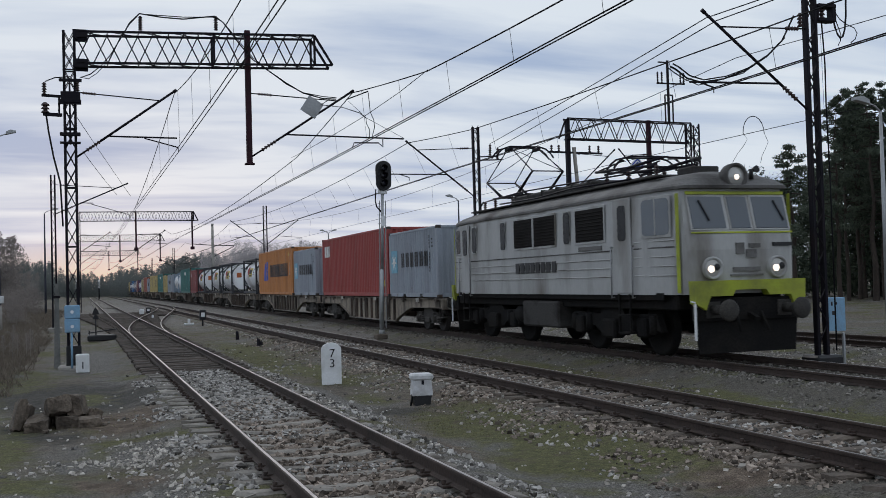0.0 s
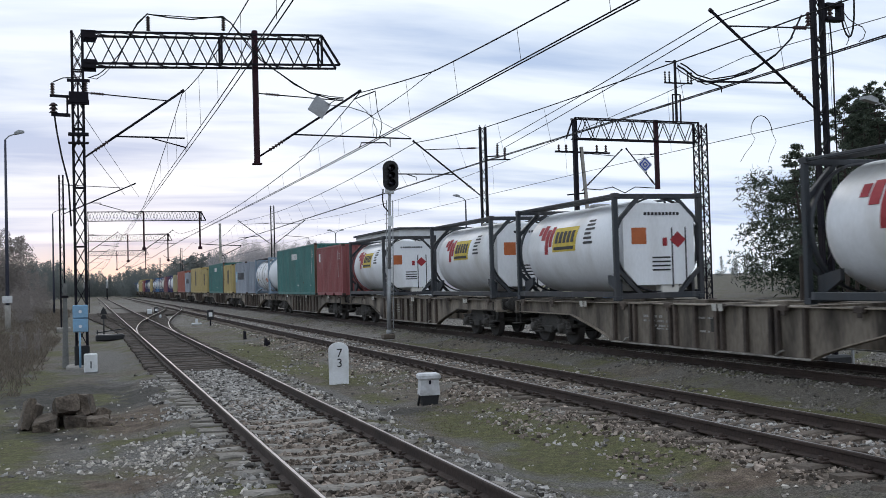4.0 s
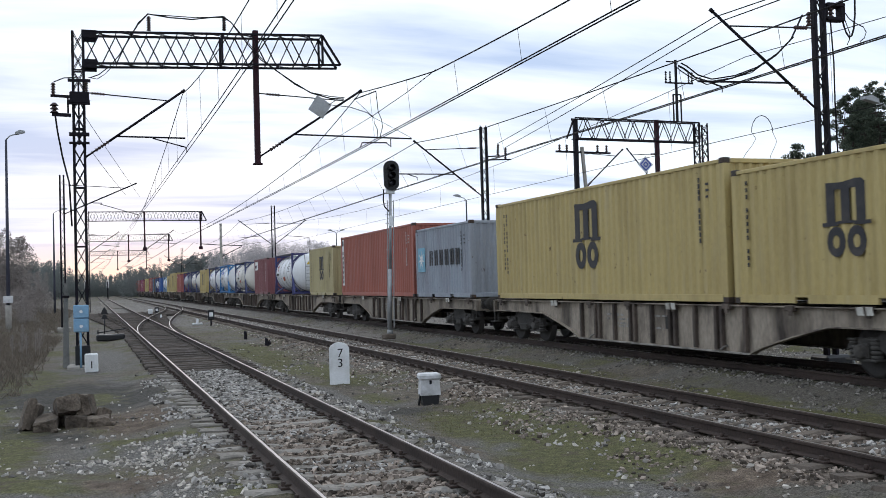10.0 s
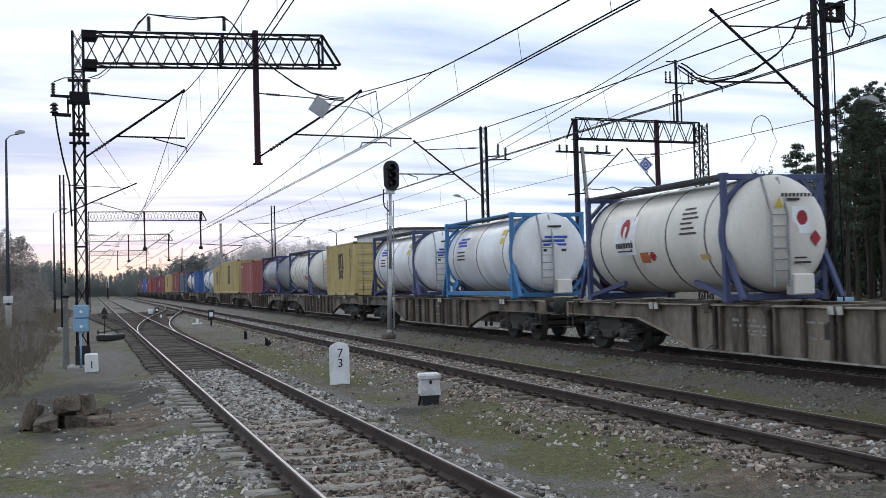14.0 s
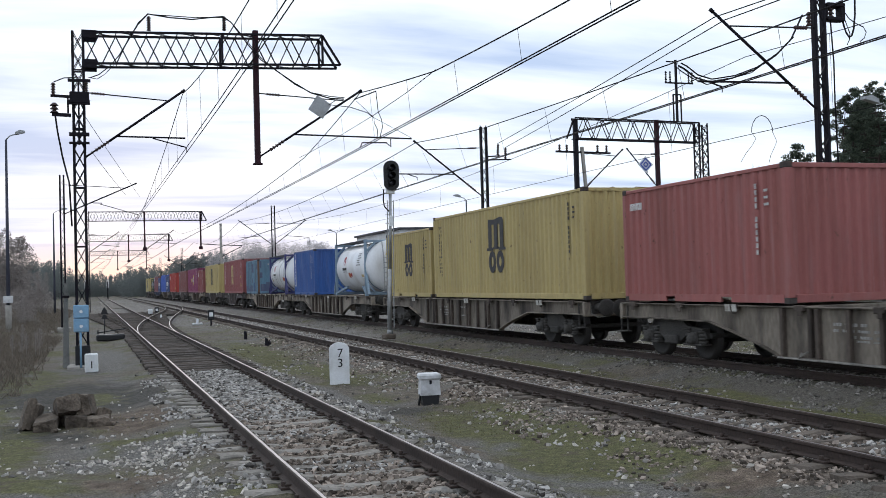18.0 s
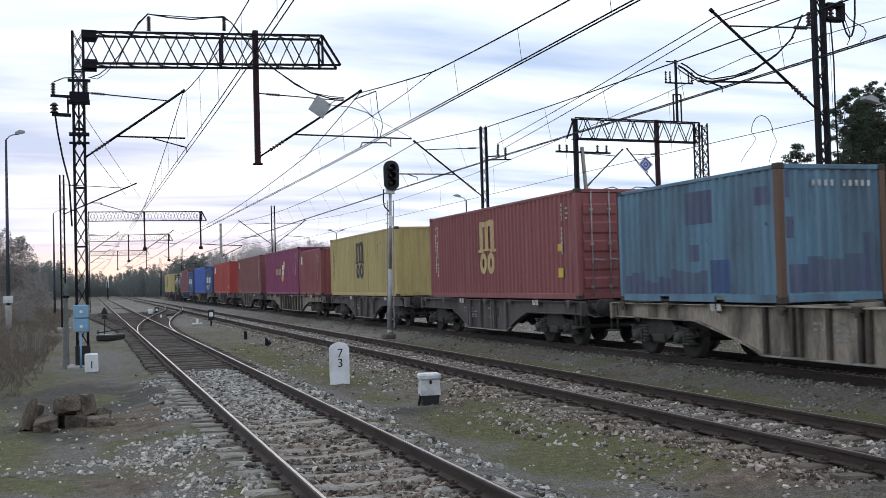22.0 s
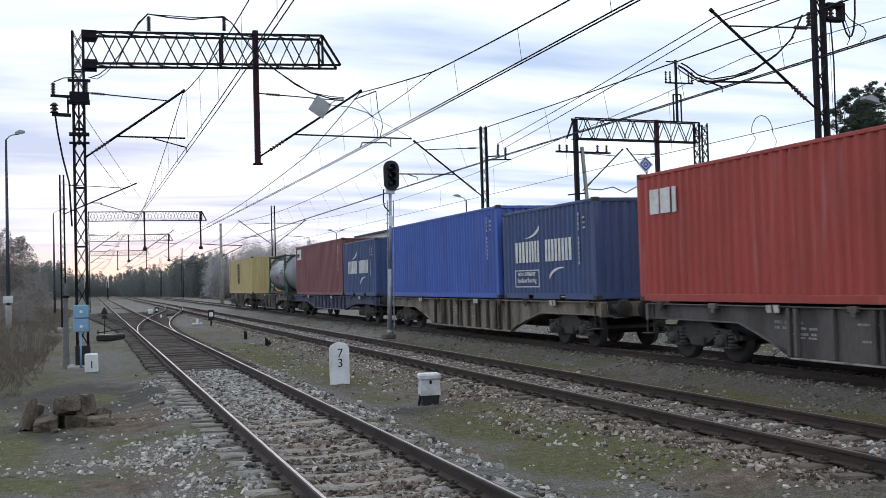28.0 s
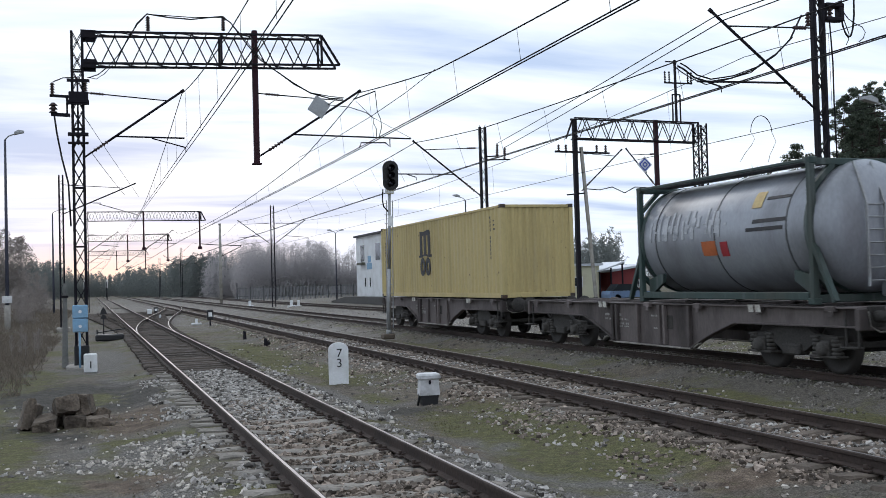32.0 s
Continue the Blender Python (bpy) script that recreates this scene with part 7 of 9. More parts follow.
part("bridle_wire", Shape().path([(7.9, 23.33, 6.86), (7.9, 25.7, 6.75), (7.9, 29.0, 6.69), (7.9, 33.5, 6.70), (7.9, 38.7, 6.78), (7.95, 40.6, 6.86)], 0.009, 6), M_WIRE, aw)
for a, b in (((-0.07, 30.5, 6.7), (2.6, 58.0, 6.8)), ((0.1, 30.5, 5.7), (1.5, 46.5, 5.89))):
    part("wire", Shape().path(sagging(*a, *b, 0.03, 8), 0.009, 6), M_WIRE, aw)
jl = thing("jumper_loops", "thin looped jumper cables by the second track's bracket", "cable")
part("cable", Shape().path([(7.2, 30.5, 7.41), (6.7, 29.6, 7.05), (7.31, 29.5, 6.98), (7.82, 29.5, 6.83), (8.0, 29.4, 6.66), (7.97, 29.3, 6.5), (8.07, 29.3, 6.3), (8.02, 29.2, 6.05)], 0.012, 6), M_WIRE, jl)
part("cable", Shape().path([(8.02, 29.2, 7.4), (8.05, 29.2, 7.1), (8.1, 29.3, 6.83), (8.2, 29.3, 6.6), (8.22, 29.3, 6.38), (8.1, 29.2, 6.05)], 0.012, 6), M_WIRE, jl)
part("cable", Shape().path([(7.7, 30.5, 7.4), (8.02, 29.2, 7.42)], 0.018, 6), M_WIRE, jl)
part("cable", Shape().path([(7.75, 30.5, 7.35), (8.3, 30.5, 6.85), (9.5, 30.5, 6.24)], 0.008, 5), M_WIRE, jl)
lp = thing("cable_loop", "thin looped jumper cables between two wires", "cable")
part("cable", Shape().path([(20.33 + 0.4 * math.cos(a), 27.8, 6.25 + 0.54 * math.sin(a)) for a in [math.pi * k / 10 for k in range(11)]], 0.013, 6), M_WIRE, lp)
part("cable", Shape().path([(19.93, 27.8, 6.25), (20.08, 27.8, 6.05), (19.95, 27.8, 5.85), (19.69, 27.8, 5.57), (19.5, 27.8, 5.3)], 0.008, 5), M_WIRE, lp)
part("cable", Shape().path([(20.73, 27.8, 6.25), (20.87, 27.8, 5.98), (20.75, 27.8, 5.75), (20.62, 27.8, 5.53), (20.55, 27.8, 5.3)], 0.008, 5), M_WIRE, lp)


# ---- lineside things ----
def signal():
    ob = thing("colour_light_signal", "unlit black-hooded signal head on a pale grey post", "signal", at=(10.5, 37.3, -0.3))
    part("foundation", Shape().box(-0.22, -0.22, 0, 0.22, 0.22, 0.2, 0.04), M_SLEEPER_D, ob)
    part("post", Shape().tube((0.05, 0, 0.3), (0.12, 0, 2.6), 0.07, 12).tube((0.12, 0, 2.6), (0.2, 0, 5.6), 0.058, 12).tube((0.05, 0, 0.15), (0.05, 0, 0.34), 0.11, 12), M_GALV, ob)
    hd = Shape().prism([(0.3 * math.cos(a) * (1 if abs(math.sin(a)) < 0.2 else 1), 0.28 * (1 if math.sin(a) >= 0 else -1) + 0.28 * math.sin(a)) for a in [2 * math.pi * k / 24 for k in range(24)]], -0.06, 0.0, "y")
    h = part("signal_head", hd, M_BLACK, ob, "black oval backing board", at=(0.22, -0.1, 6.1))
    part("housing", Shape().box(-0.16, 0.0, -0.42, 0.16, 0.22, 0.42, 0.03), M_BLACK, h)
    for z in (-0.28, 0.0, 0.28):
        part("hood", Shape().lathe([(-0.25, 0.125), (-0.06, 0.13), (-0.06, 0.10), (-0.25, 0.115)], "y", 16, (0, 0, z)), M_BLACK, h)
        part("lens", Shape().lathe([(-0.066, 0.1), (-0.08, 0.05), (-0.085, 0.0)], "y", 14, (0, 0, z)), M_LENS, h)
    part("post_cap", Shape().box(0.04, -0.09, 5.42, 0.36, 0.09, 5.66, 0.02), M_WHITE, ob)
    part("cable", Shape().path([(-0.05, 0, 5.6), (-0.08, 0, 5.2), (-0.04, 0, 4.95), (0.14, 0, 4.75)], 0.025, 6), M_STEEL_DARK, ob)
    part("number_plate", Shape().box(0.09, -0.1, 4.2, 0.27, -0.085, 4.6, 0.004), M_WHITE, ob)
    lad = Shape()
    for x in (0.16, 0.4):
        lad.bar((x - 0.1, 0.3, 0.4), (x, 0.3, 5.2), 0.03)
    for k in range(14):
        lad.tube((0.07, 0.3, 0.7 + 0.33 * k), (0.31, 0.3, 0.7 + 0.33 * k), 0.01, 6)
    part("ladder", lad, M_GALV, ob)


M_LENS = bpy.data.materials.new("dark_signal_glass")
M_LENS.use_nodes = True
M_LENS.node_tree.nodes["Principled BSDF"].inputs["Base Color"].default_value = (0.02, 0.02, 0.03, 1)
M_LENS.node_tree.nodes["Principled BSDF"].inputs["Roughness"].default_value = 0.1
signal()


def hectometre_post():
    ob = thing("distance_post", "white rounded concrete distance post with black digits 7 and 3", "post", at=(5.0, 21.7, -0.33), rz=-13)
    out = [(-0.21, 0), (0.21, 0), (0.215, 0.74)] + [(0.215 * math.cos(a), 0.74 + 0.15 * math.sin(a)) for a in [math.pi * k / 10 for k in range(1, 10)]] + [(-0.215, 0.74)]
    part("slab", Shape().prism(out, -0.06, 0.06, "y"), M_WHITE, ob)
    for ch, z in (("7", 0.58), ("3", 0.37)):
        me = text_mesh(ch, 0.26)
        part("digit", me, M_BLACK, ob, at=Matrix.Translation((0.02, -0.064, z)) @ pose(0, 0, 0, 90, 0, 0))


hectometre_post()
M_CABLE_BOX = mat("chalky_grey_paint", (0.60, 0.60, 0.61), 0.7, 0.0, 0.08, (0.28, 0.27, 0.26), 0.4, 5.0, 30)
bx = thing("cable_box", "pale grey steel cable box on a dark foot", "cable box", at=(5.53, 17.15, -0.33), rz=-8)
part("foot", Shape().prism([(-0.13, 0), (0.13, 0), (0.16, 0.2), (-0.16, 0.2)], -0.13, 0.13, "y").tube((-0.19, 0, 0), (-0.16, 0, 0.2), 0.02, 6), M_BLACK, bx)
part("box", Shape().prism([(-0.175, 0.18), (0.175, 0.18), (0.155, 0.45), (-0.155, 0.45)], -0.15, 0.15, "y"), M_CABLE_BOX, bx)
part("lid", Shape().box(-0.19, -0.18, 0.44, 0.19, 0.18, 0.55, 0.03), M_CABLE_BOX, bx, "whitish painted lid")
part("latch", Shape().box(-0.02, -0.165, 0.37, 0.02, -0.145, 0.44, 0.005), M_STEEL_DARK, bx)
wb = thing("marker_stone", "small whitewashed concrete marker stone", "marker stone", at=(0.0, 28.8, -0.34))
part("stone", Shape().box(-0.17, -0.09, 0, 0.17, 0.09, 0.5, 0.03), M_WHITE, wb)
part("painted_mark", Shape().box(-0.01, -0.098, 0.12, 0.02, -0.09, 0.3), M_BLACK, wb)


def dwarf(x, y, h, dark=True):
    ob = thing("ground_signal", "low black ground signal box beside the track" if dark else "low white ground marker beside the track", "ground signal", at=(x, y, -0.33))
    part("stem", Shape().tube((0, 0, 0), (0, 0, h * 0.5), 0.04, 8), M_STEEL_DARK, ob)
    part("head", Shape().box(-0.17, -0.12, h * 0.4, 0.17, 0.12, h, 0.03), M_BLACK if dark else M_WHITE, ob)
    if dark:
        part("lamp_glass", Shape().box(-0.1, -0.13, h * 0.6, 0.1, -0.12, h * 0.85), M_WHITE, ob)


def tee_marker(x, y, k=1.0):
    """A whitewashed marker: a low foot with a short upright."""
    ob = thing("ground_marker", "low whitewashed marker shaped like an upturned T", "track marker", "track markers", at=(x, y, -0.33))
    part("foot", Shape().box(-0.38 * k, -0.1, 0.02, 0.38 * k, 0.1, 0.18 * k, 0.03), M_WHITE, ob)
    part("upright", Shape().box(-0.09 * k, -0.07, 0.16 * k, 0.09 * k, 0.07, 0.5 * k, 0.02), M_WHITE, ob)


dwarf(6.2, 57.6, 0.92)
tee_marker(5.75, 60.6, 0.75)
tee_marker(4.6, 74.0, 0.7)
dwarf(4.3, 82.0, 0.6, False)
dwarf(4.9, 84.0, 0.7)
for x, y, h in ((5.86, 36.7, 0.32), (5.88, 42.1, 0.38), (6.0, 37.0, 0.2)):
    st = thing("track_stake", "short dark rusty stake standing in the ground", "stake", "stakes", at=(x, y, -0.35), rz=20 * x)
    part("stake", Shape().prism([(-0.07, 0), (0.07, 0), (0.04, h), (-0.03, h * 0.85)], -0.04, 0.04, "y"), M_STEEL_DARK, st)
pl = thing("point_lever", "black point lever with lantern beside the turnout", "point lever", at=(0.62, 52.0, -0.33))
part("stem", Shape().tube((0, 0, 0), (0, 0, 1.0), 0.03, 8), M_BLACK, pl)
part("lantern", Shape().prism([(-0.16, 1.0), (0.16, 1.0), (0.1, 1.2), (0, 1.34), (-0.1, 1.2)], -0.1, 0.1, "y"), M_BLACK, pl)
part("lantern_base", Shape().prism([(-0.16, 0.78), (0.16, 0.78), (0.06, 0.98), (-0.06, 0.98)], -0.1, 0.1, "y"), M_BLACK, pl)
part("lever", Shape().bar((-0.35, 0, 0.12), (0.95, 0, 0.28), 0.05).bar((-0.3, 0, 0.0), (-0.3, 0, 0.25), 0.06), M_BLACK, pl)
pm = thing("point_motor", "flat black point machine beside the rail", "point machine", at=(0.75, 45.4, -0.33))
part("case", Shape().box(-0.55, -0.3, 0.04, 0.6, 0.3, 0.3, 0.05), M_BLACK, pm)
part("rod", Shape().tube((0.5, 0, 0.1), (1.2, 0, 0.1), 0.03, 6), M_STEEL_DARK, pm)


def rubble():
    ob = thing("rubble_heap", "heap of broken brown concrete and stone lumps on grass", "rubble", at=(-0.45, 17.6, -0.34))
    r = random.Random(3)
    upright = [(-0.58, 0.0, -0.03, 0.07, 0.28, 0.50, 8, -12, 16), (-0.45, 0.05, -0.03, 0.06, 0.25, 0.42, -8, -8, 12), (-0.22, -0.1, -0.02, 0.175, 0.36, 0.21, -4, 4, 0), (0.09, -0.02, 0.19, 0.18, 0.22, 0.27, 10, -18, -6),
               (0.2, -0.15, -0.02, 0.17, 0.2, 0.21, 3, 0, 2), (0.38, 0.05, 0.14, 0.12, 0.2, 0.34, -14, -10, -14), (0.54, -0.3, -0.02, 0.17, 0.18, 0.18, 6, 2, -3)]
    loose = [(0.1, 0.25, -0.02, 0.26, 0.18, 0.25, 3, 0, 0), (0.42, 0.2, -0.02, 0.2, 0.15, 0.23, -6, 0, 0), (0.6, 0.0, 0.1, 0.09, 0.08, 0.16, 30, 0, 20), (0.74, -0.42, -0.01, 0.05, 0.04, 0.06, 60, 0, 0), (-0.1, -0.55, -0.01, 0.04, 0.05, 0.05, 20, 0, 0)]
    for cx, cy, z, sx, sy, sz, a, tx, ty in upright + loose:
        n = 4
        s = Shape()
        v, grid = [], {}
        for i in range(n + 1):
            for j in range(n + 1):
                for k in range(n + 1):
                    if i in (0, n) or j in (0, n) or k in (0, n):
                        grid[i, j, k] = len(v)
                        e = 0.92 if sum(q in (0, n) for q in (i, j, k)) == 3 else 0.97 if sum(q in (0, n) for q in (i, j, k)) == 2 else 1.0
                        v.append(((2 * i / n - 1) * sx * e + r.uniform(-0.012, 0.012), (2 * j / n - 1) * sy * e + r.uniform(-0.014, 0.014), sz * (0.5 + (k / n - 0.5) * e) + r.uniform(-0.018, 0.018)))
        f = []
        for p in range(n):
            for q in range(n):
                for c, flip in ((0, True), (n, False)):
                    for g in (lambda a_, b_: (c, a_, b_), lambda a_, b_: (b_, c, a_), lambda a_, b_: (a_, b_, c)):
                        w = [grid[g(p, q)], grid[g(p + 1, q)], grid[g(p + 1, q + 1)], grid[g(p, q + 1)]]
                        f.append(w[::-1] if flip else w)
        part("lump", s.add(v, f), M_RUBBLE, ob, at=pose(cx, cy, z, tx, ty, a))


M_RUBBLE = mat("dirty_broken_concrete", (0.135, 0.108, 0.084), 0.95, 0.0, 0.4, (0.035, 0.026, 0.02), 0.6, 4, 30, 0.9, rand=0.3)
rubble()


M_LAMP_POST = mat("blue_grey_lamp_paint", (0.06, 0.062, 0.085), 0.6, 0.0, 0.15, (0.03, 0.03, 0.035), 0.4, 2, 20, 0.1, spec=0.2)


def street_lamp(x, y, top, reach, label, double=False):
    ob = thing("street_lamp", label, "lamp post", at=(x, y, -0.33))
    part("pole", Shape().tube((0, 0, 0), (0, 0, top + 0.2), 0.11, 10, 0.055), M_GALV if 20 < x and y < 60 else M_LAMP_POST, ob)
    for s in ((1, -1) if double else (1,)):
        dx = reach * s
        arm = part("arm", Shape().path([(0, 0, top + 0.2), (dx * 0.25, 0, top + 0.4), (dx * 0.7, 0, top + 0.52)], 0.035, 6), M_GALV, ob)
        part("lamp_head", Shape().prism([(dx * 0.6, top + 0.46), (dx * 1.25, top + 0.58), (dx * 1.25, top + 0.68), (dx * 0.9, top + 0.72), (dx * 0.6, top + 0.6)][::(1 if s > 0 else -1)], -0.13, 0.13, "y"), M_GALV, arm)
    return ob


tall = street_lamp(-4.07, 58.8, 10.0, 0.75, "tall slender street lamp with a single pale head")
part("fuse_box", Shape().box(-0.24, -0.22, 1.6, 0.24, 0.0, 1.98, 0.03), M_CABLE_BOX, tall, "pale fuse box clamped to the pole")
part("sleeve", Shape().tube((0, 0, 0), (0, 0, 1.5), 0.15, 10), M_CONCRETE, tall)
fp_ = thing("concrete_pole", "pale concrete pole beyond the tracks", "pole", at=(15.62, 132.0, -0.33))
part("pole", Shape().tube((0, 0, 0), (0, 0, 9.9), 0.22, 10, 0.15), M_CONCRETE, fp_)
part("cap", Shape().tube((0, 0, 9.9), (0, 0, 10.1), 0.17, 10), M_CONCRETE, fp_)
part("bracket", Shape().tube((0.15, 0, 7.4), (2.6, 0, 7.3), 0.05, 6).tube((0.15, 0, 6.0), (2.6, 0, 7.2), 0.05, 6).tube((-0.15, 0, 7.4), (-2.6, 0, 7.6), 0.05, 6), M_STEEL_DARK, fp_)
for x, y in ((-0.9, 230.0), (3.6, 236.0)):
    ds = thing("distant_signal", "distant signal with a white plate on a dark post", "signal", "distant signals", at=(x, y, -0.33))
    part("post", Shape().tube((0, 0, 0), (0, 0, 4.0), 0.12, 8), M_STEEL_DARK, ds)
    part("plate", Shape().box(-0.22, -0.05, 2.6, 0.22, 0.05, 4.4, 0.02), M_WHITE, ds)
street_lamp(-3.05, 100, 9.0, 0.95, "dark street lamp with a bowed arm behind the bank")
street_lamp(29.43, 80, 8.5, -0.85, "slender street lamp behind the train")
street_lamp(29.5, 128, 8.3, 0.85, "twin-armed street lamp far beyond the tracks", True)
street_lamp(26.4, 28.9, 7.4, -0.9, "grey street lamp before the pine wood")
cab = thing("relay_cabinet", "pale blue-grey relay cabinet with dark marks", "cabinet", at=(24.0, 28.8, -0.33))
cab.scale = (0.62, 0.7, 0.9)
part("body", Shape().box(-0.55, -0.25, 0.08, 0.55, 0.25, 1.35, 0.02), M_BLUEBOX, cab)
part("plinth", Shape().box(-0.58, -0.28, 0, 0.58, 0.28, 0.1, 0.02), M_CONCRETE, cab)
part("door", Shape().box(-0.52, -0.262, 0.12, -0.01, -0.25, 1.3, 0.004).box(0.01, -0.262, 0.12, 0.52, -0.25, 1.3, 0.004), M_BLUEBOX, cab)
part("mark", Shape().box(-0.4, -0.27, 1.05, -0.3, -0.262, 1.2).box(-0.1, -0.27, 1.08, 0.0, -0.262, 1.18).box(-0.35, -0.27, 0.7, -0.15, -0.262, 0.85), M_BLACK, cab)
for x, y in ((16.5, 19.5),):
    tp = thing("marker_stake", "thin grey stake beside the track", "stake", "stakes", at=(x, y, -0.35))
    part("stake", Shape().box(-0.03, -0.03, 0, 0.03, 0.03, 0.72, 0.006), M_GALV, tp)
for x, y in ((15.03, 103.5), (17.96, 97.0), (18.45, 96.0), (24.9, 186), (26.0, 182)):
    tp = thing("marker_stone", "small whitewashed stone by the far tracks", "marker stone", "far stones", at=(x, y, -0.35))
    part("foot", Shape().box(-0.36, -0.12, 0, 0.36, 0.12, 0.24, 0.03), M_WHITE, tp)
    part("upright", Shape().box(-0.13, -0.08, 0.22, 0.13, 0.08, 0.72, 0.03), M_WHITE, tp)


# ---- beyond the tracks ----
M_WALL_W = mat("white_rendered_wall", (0.70, 0.71, 0.72), 0.8, 0, 0.05, (0.45, 0.44, 0.42), 0.3, 0.8, 12, 0.1)
M_WALL_C = mat("cream_rendered_wall", (0.52, 0.50, 0.36), 0.8, 0, 0.06, (0.3, 0.28, 0.2), 0.3, 0.8, 12, 0.1)
M_WALL_R = mat("red_shed_wall", (0.20, 0.035, 0.035), 0.7, 0, 0.08, (0.1, 0.03, 0.03), 0.3, 0.8, 12, 0.1)
M_ROOF_P = mat("pale_sheet_roof", (0.6, 0.63, 0.68), 0.4, 0.3, 0.08, (0.35, 0.35, 0.36), 0.3, 0.8, 12, 0.1)
M_PALE_PLANTER = mat("mossy_window_ledge", (0.12, 0.12, 0.10), 0.9, 0, 0.2, None, 0.3, 2, 20, 0.2)
M_PLATFORM = mat("worn_platform_asphalt", (0.075, 0.072, 0.07), 0.9, 0, 0.2, (0.08, 0.075, 0.07), 0.4, 1.5, 20, 0.2)
M_ROOF_D = mat("dark_felt_roof", (0.06, 0.06, 0.065), 0.8, 0, 0.2, None, 0.3, 0.8, 12, 0.1)
M_PANE = bpy.data.materials.new("window_glass")
M_PANE.use_nodes = True
_b = M_PANE.node_tree.nodes["Principled BSDF"]
_b.inputs["Base Color"].default_value, _b.inputs["Roughness"].default_value, _b.inputs["Specular IOR Level"].default_value = (0.03, 0.035, 0.04, 1), 0.06, 0.6


def building(name, label, x, y, wx, wy, h, wall, roof, windows, slope=0.0):
    ob = thing(name, label, "building", at=(x, y, -0.35))
    part("wall", Shape().box(0, 0, 0, wx, wy, h), wall, ob)
    part("roof", Shape().prism([(-0.25, h + 0.004), (wx + 0.25, h + 0.004 + slope), (wx + 0.25, h + 0.2 + slope), (-0.25, h + 0.2)], -0.25, wy + 0.25, "y"), roof, ob)
    if slope:
        part("gable", Shape().prism([(0, h), (wx, h), (wx, h + slope)], 0.0, wy, "y"), wall, ob)
    for x0, z0, w, hh in windows:
        win = part("window", Shape().box(x0, -0.05, z0, x0 + w, -0.004, z0 + hh, 0.01), M_WHITE, ob)
        part("pane", Shape().box(x0 + 0.08, -0.06, z0 + 0.08, x0 + w - 0.08, -0.052, z0 + hh - 0.08), M_PANE, win)
    return ob


sbx = building("signal_box", "tall white signal box with a flat dark roof beside the tracks", 28.0, 111.5, 17.0, 6, 7.15, M_WALL_W, M_ROOF_D, [(2.0, 4.4, 1.7, 1.9), (8.2, 4.4, 1.9, 1.9), (12.0, 4.4, 1.9, 1.9)])
sbx.matrix_basis = pose(28.0, 111.5, -0.35, 0, 0, -90)
for x in (3.6, 5.6):
    part("slot_window", Shape().box(x, -0.03, 1.75, x + 0.35, -0.004, 2.7, 0.005), M_PANE, sbx)
part("wall_board", Shape().box(4.6, -0.04, 3.6, 6.6, -0.004, 4.25, 0.005).box(5.0, -0.04, 4.3, 6.2, -0.004, 5.0, 0.005), M_BLUEBOX, sbx, "pale blue notice boards")
part("ledge", Shape().box(2.0, -0.5, 4.1, 3.9, -0.004, 4.36, 0.02), M_PALE_PLANTER, sbx)
part("platform_ramp", Shape().prism([(-5.0, 0.02), (17, 0.02), (17, 0.75), (2.0, 0.75), (-5.0, 0.22)], -1.8, -0.3, "y"), M_PLATFORM, sbx)
building("cream_house", "low cream rendered building with a flat roof", 38.6, 80, 2.9, 6, 3.1, M_WALL_C, M_ROOF_P, [(0.4, 1.3, 0.9, 0.9)])
building("red_shed", "small dark red shed with a pale sheet roof", 43.2, 81, 3.2, 4, 2.5, M_WALL_R, M_ROOF_P, [(2.5, 1.1, 0.25, 0.7)], 0.5)
lean = thing("open_shelter", "open lean-to with a bright sheet roof", "shelter", at=(41.3, 80.5, -0.35))
part("roof", Shape().prism([(0, 2.55), (2.4, 3.3), (2.4, 3.42), (0, 2.67)], -1.0, 3.0, "y"), M_ROOF_P, lean)
for x in (0.1, 1.2, 2.3):
    part("post", Shape().box(x - 0.06, -0.8, 0, x + 0.06, -0.68, 2.5 + x * 0.3, 0.01), M_STEEL_DARK, lean)
part("back_wall", Shape().box(0.1, 2.6, 1.2, 2.3, 2.7, 2.5), M_WALL_R, lean)
car = thing("parked_car", "blue-grey parked car under a lean-to roof", "car", at=(41.5, 79.0, -0.33))
part("body", Shape().prism([(0, 0.3), (3.9, 0.3), (4.0, 0.75), (3.2, 0.85), (0.1, 0.9), (-0.05, 0.6)], -0.8, 0.8, "y"), paint("blue_grey_car_paint", (0.16, 0.24, 0.38), 0.3), car)
part("cabin", Shape().prism([(0.4, 0.9), (3.1, 0.86), (2.4, 1.42), (0.9, 1.45)], -0.7, 0.7, "y"), M_PANE, car)
for x in (0.75, 3.2):
    for yy in (-0.8, 0.6):
        part("wheel", Shape().tube((x, yy, 0.3), (x, yy + 0.2, 0.3), 0.3, 16), M_BLACK, car)
M_PALING = mat("weathered_grey_paling", (0.20, 0.20, 0.205), 0.9, 0, 0.25, (0.05, 0.05, 0.05), 0.4, 2, 20, 0.3)
M_FENCE_POST = mat("dark_grey_fence_post", (0.07, 0.07, 0.072), 0.9, 0, 0.25, (0.04, 0.04, 0.04), 0.4, 2, 20, 0.3)
fence = thing("lineside_fence", "long weathered grey paling fence before the far wood", "fence", at=(0, 150, -0.4))
for k in range(34):
    x = 20 + 1.9 * k
    part("post", Shape().box(x - 0.07, -0.07, 0, x + 0.07, 0.07, 2.2 + 0.5 * (k % 6 == 0), 0.02), M_FENCE_POST, fence)
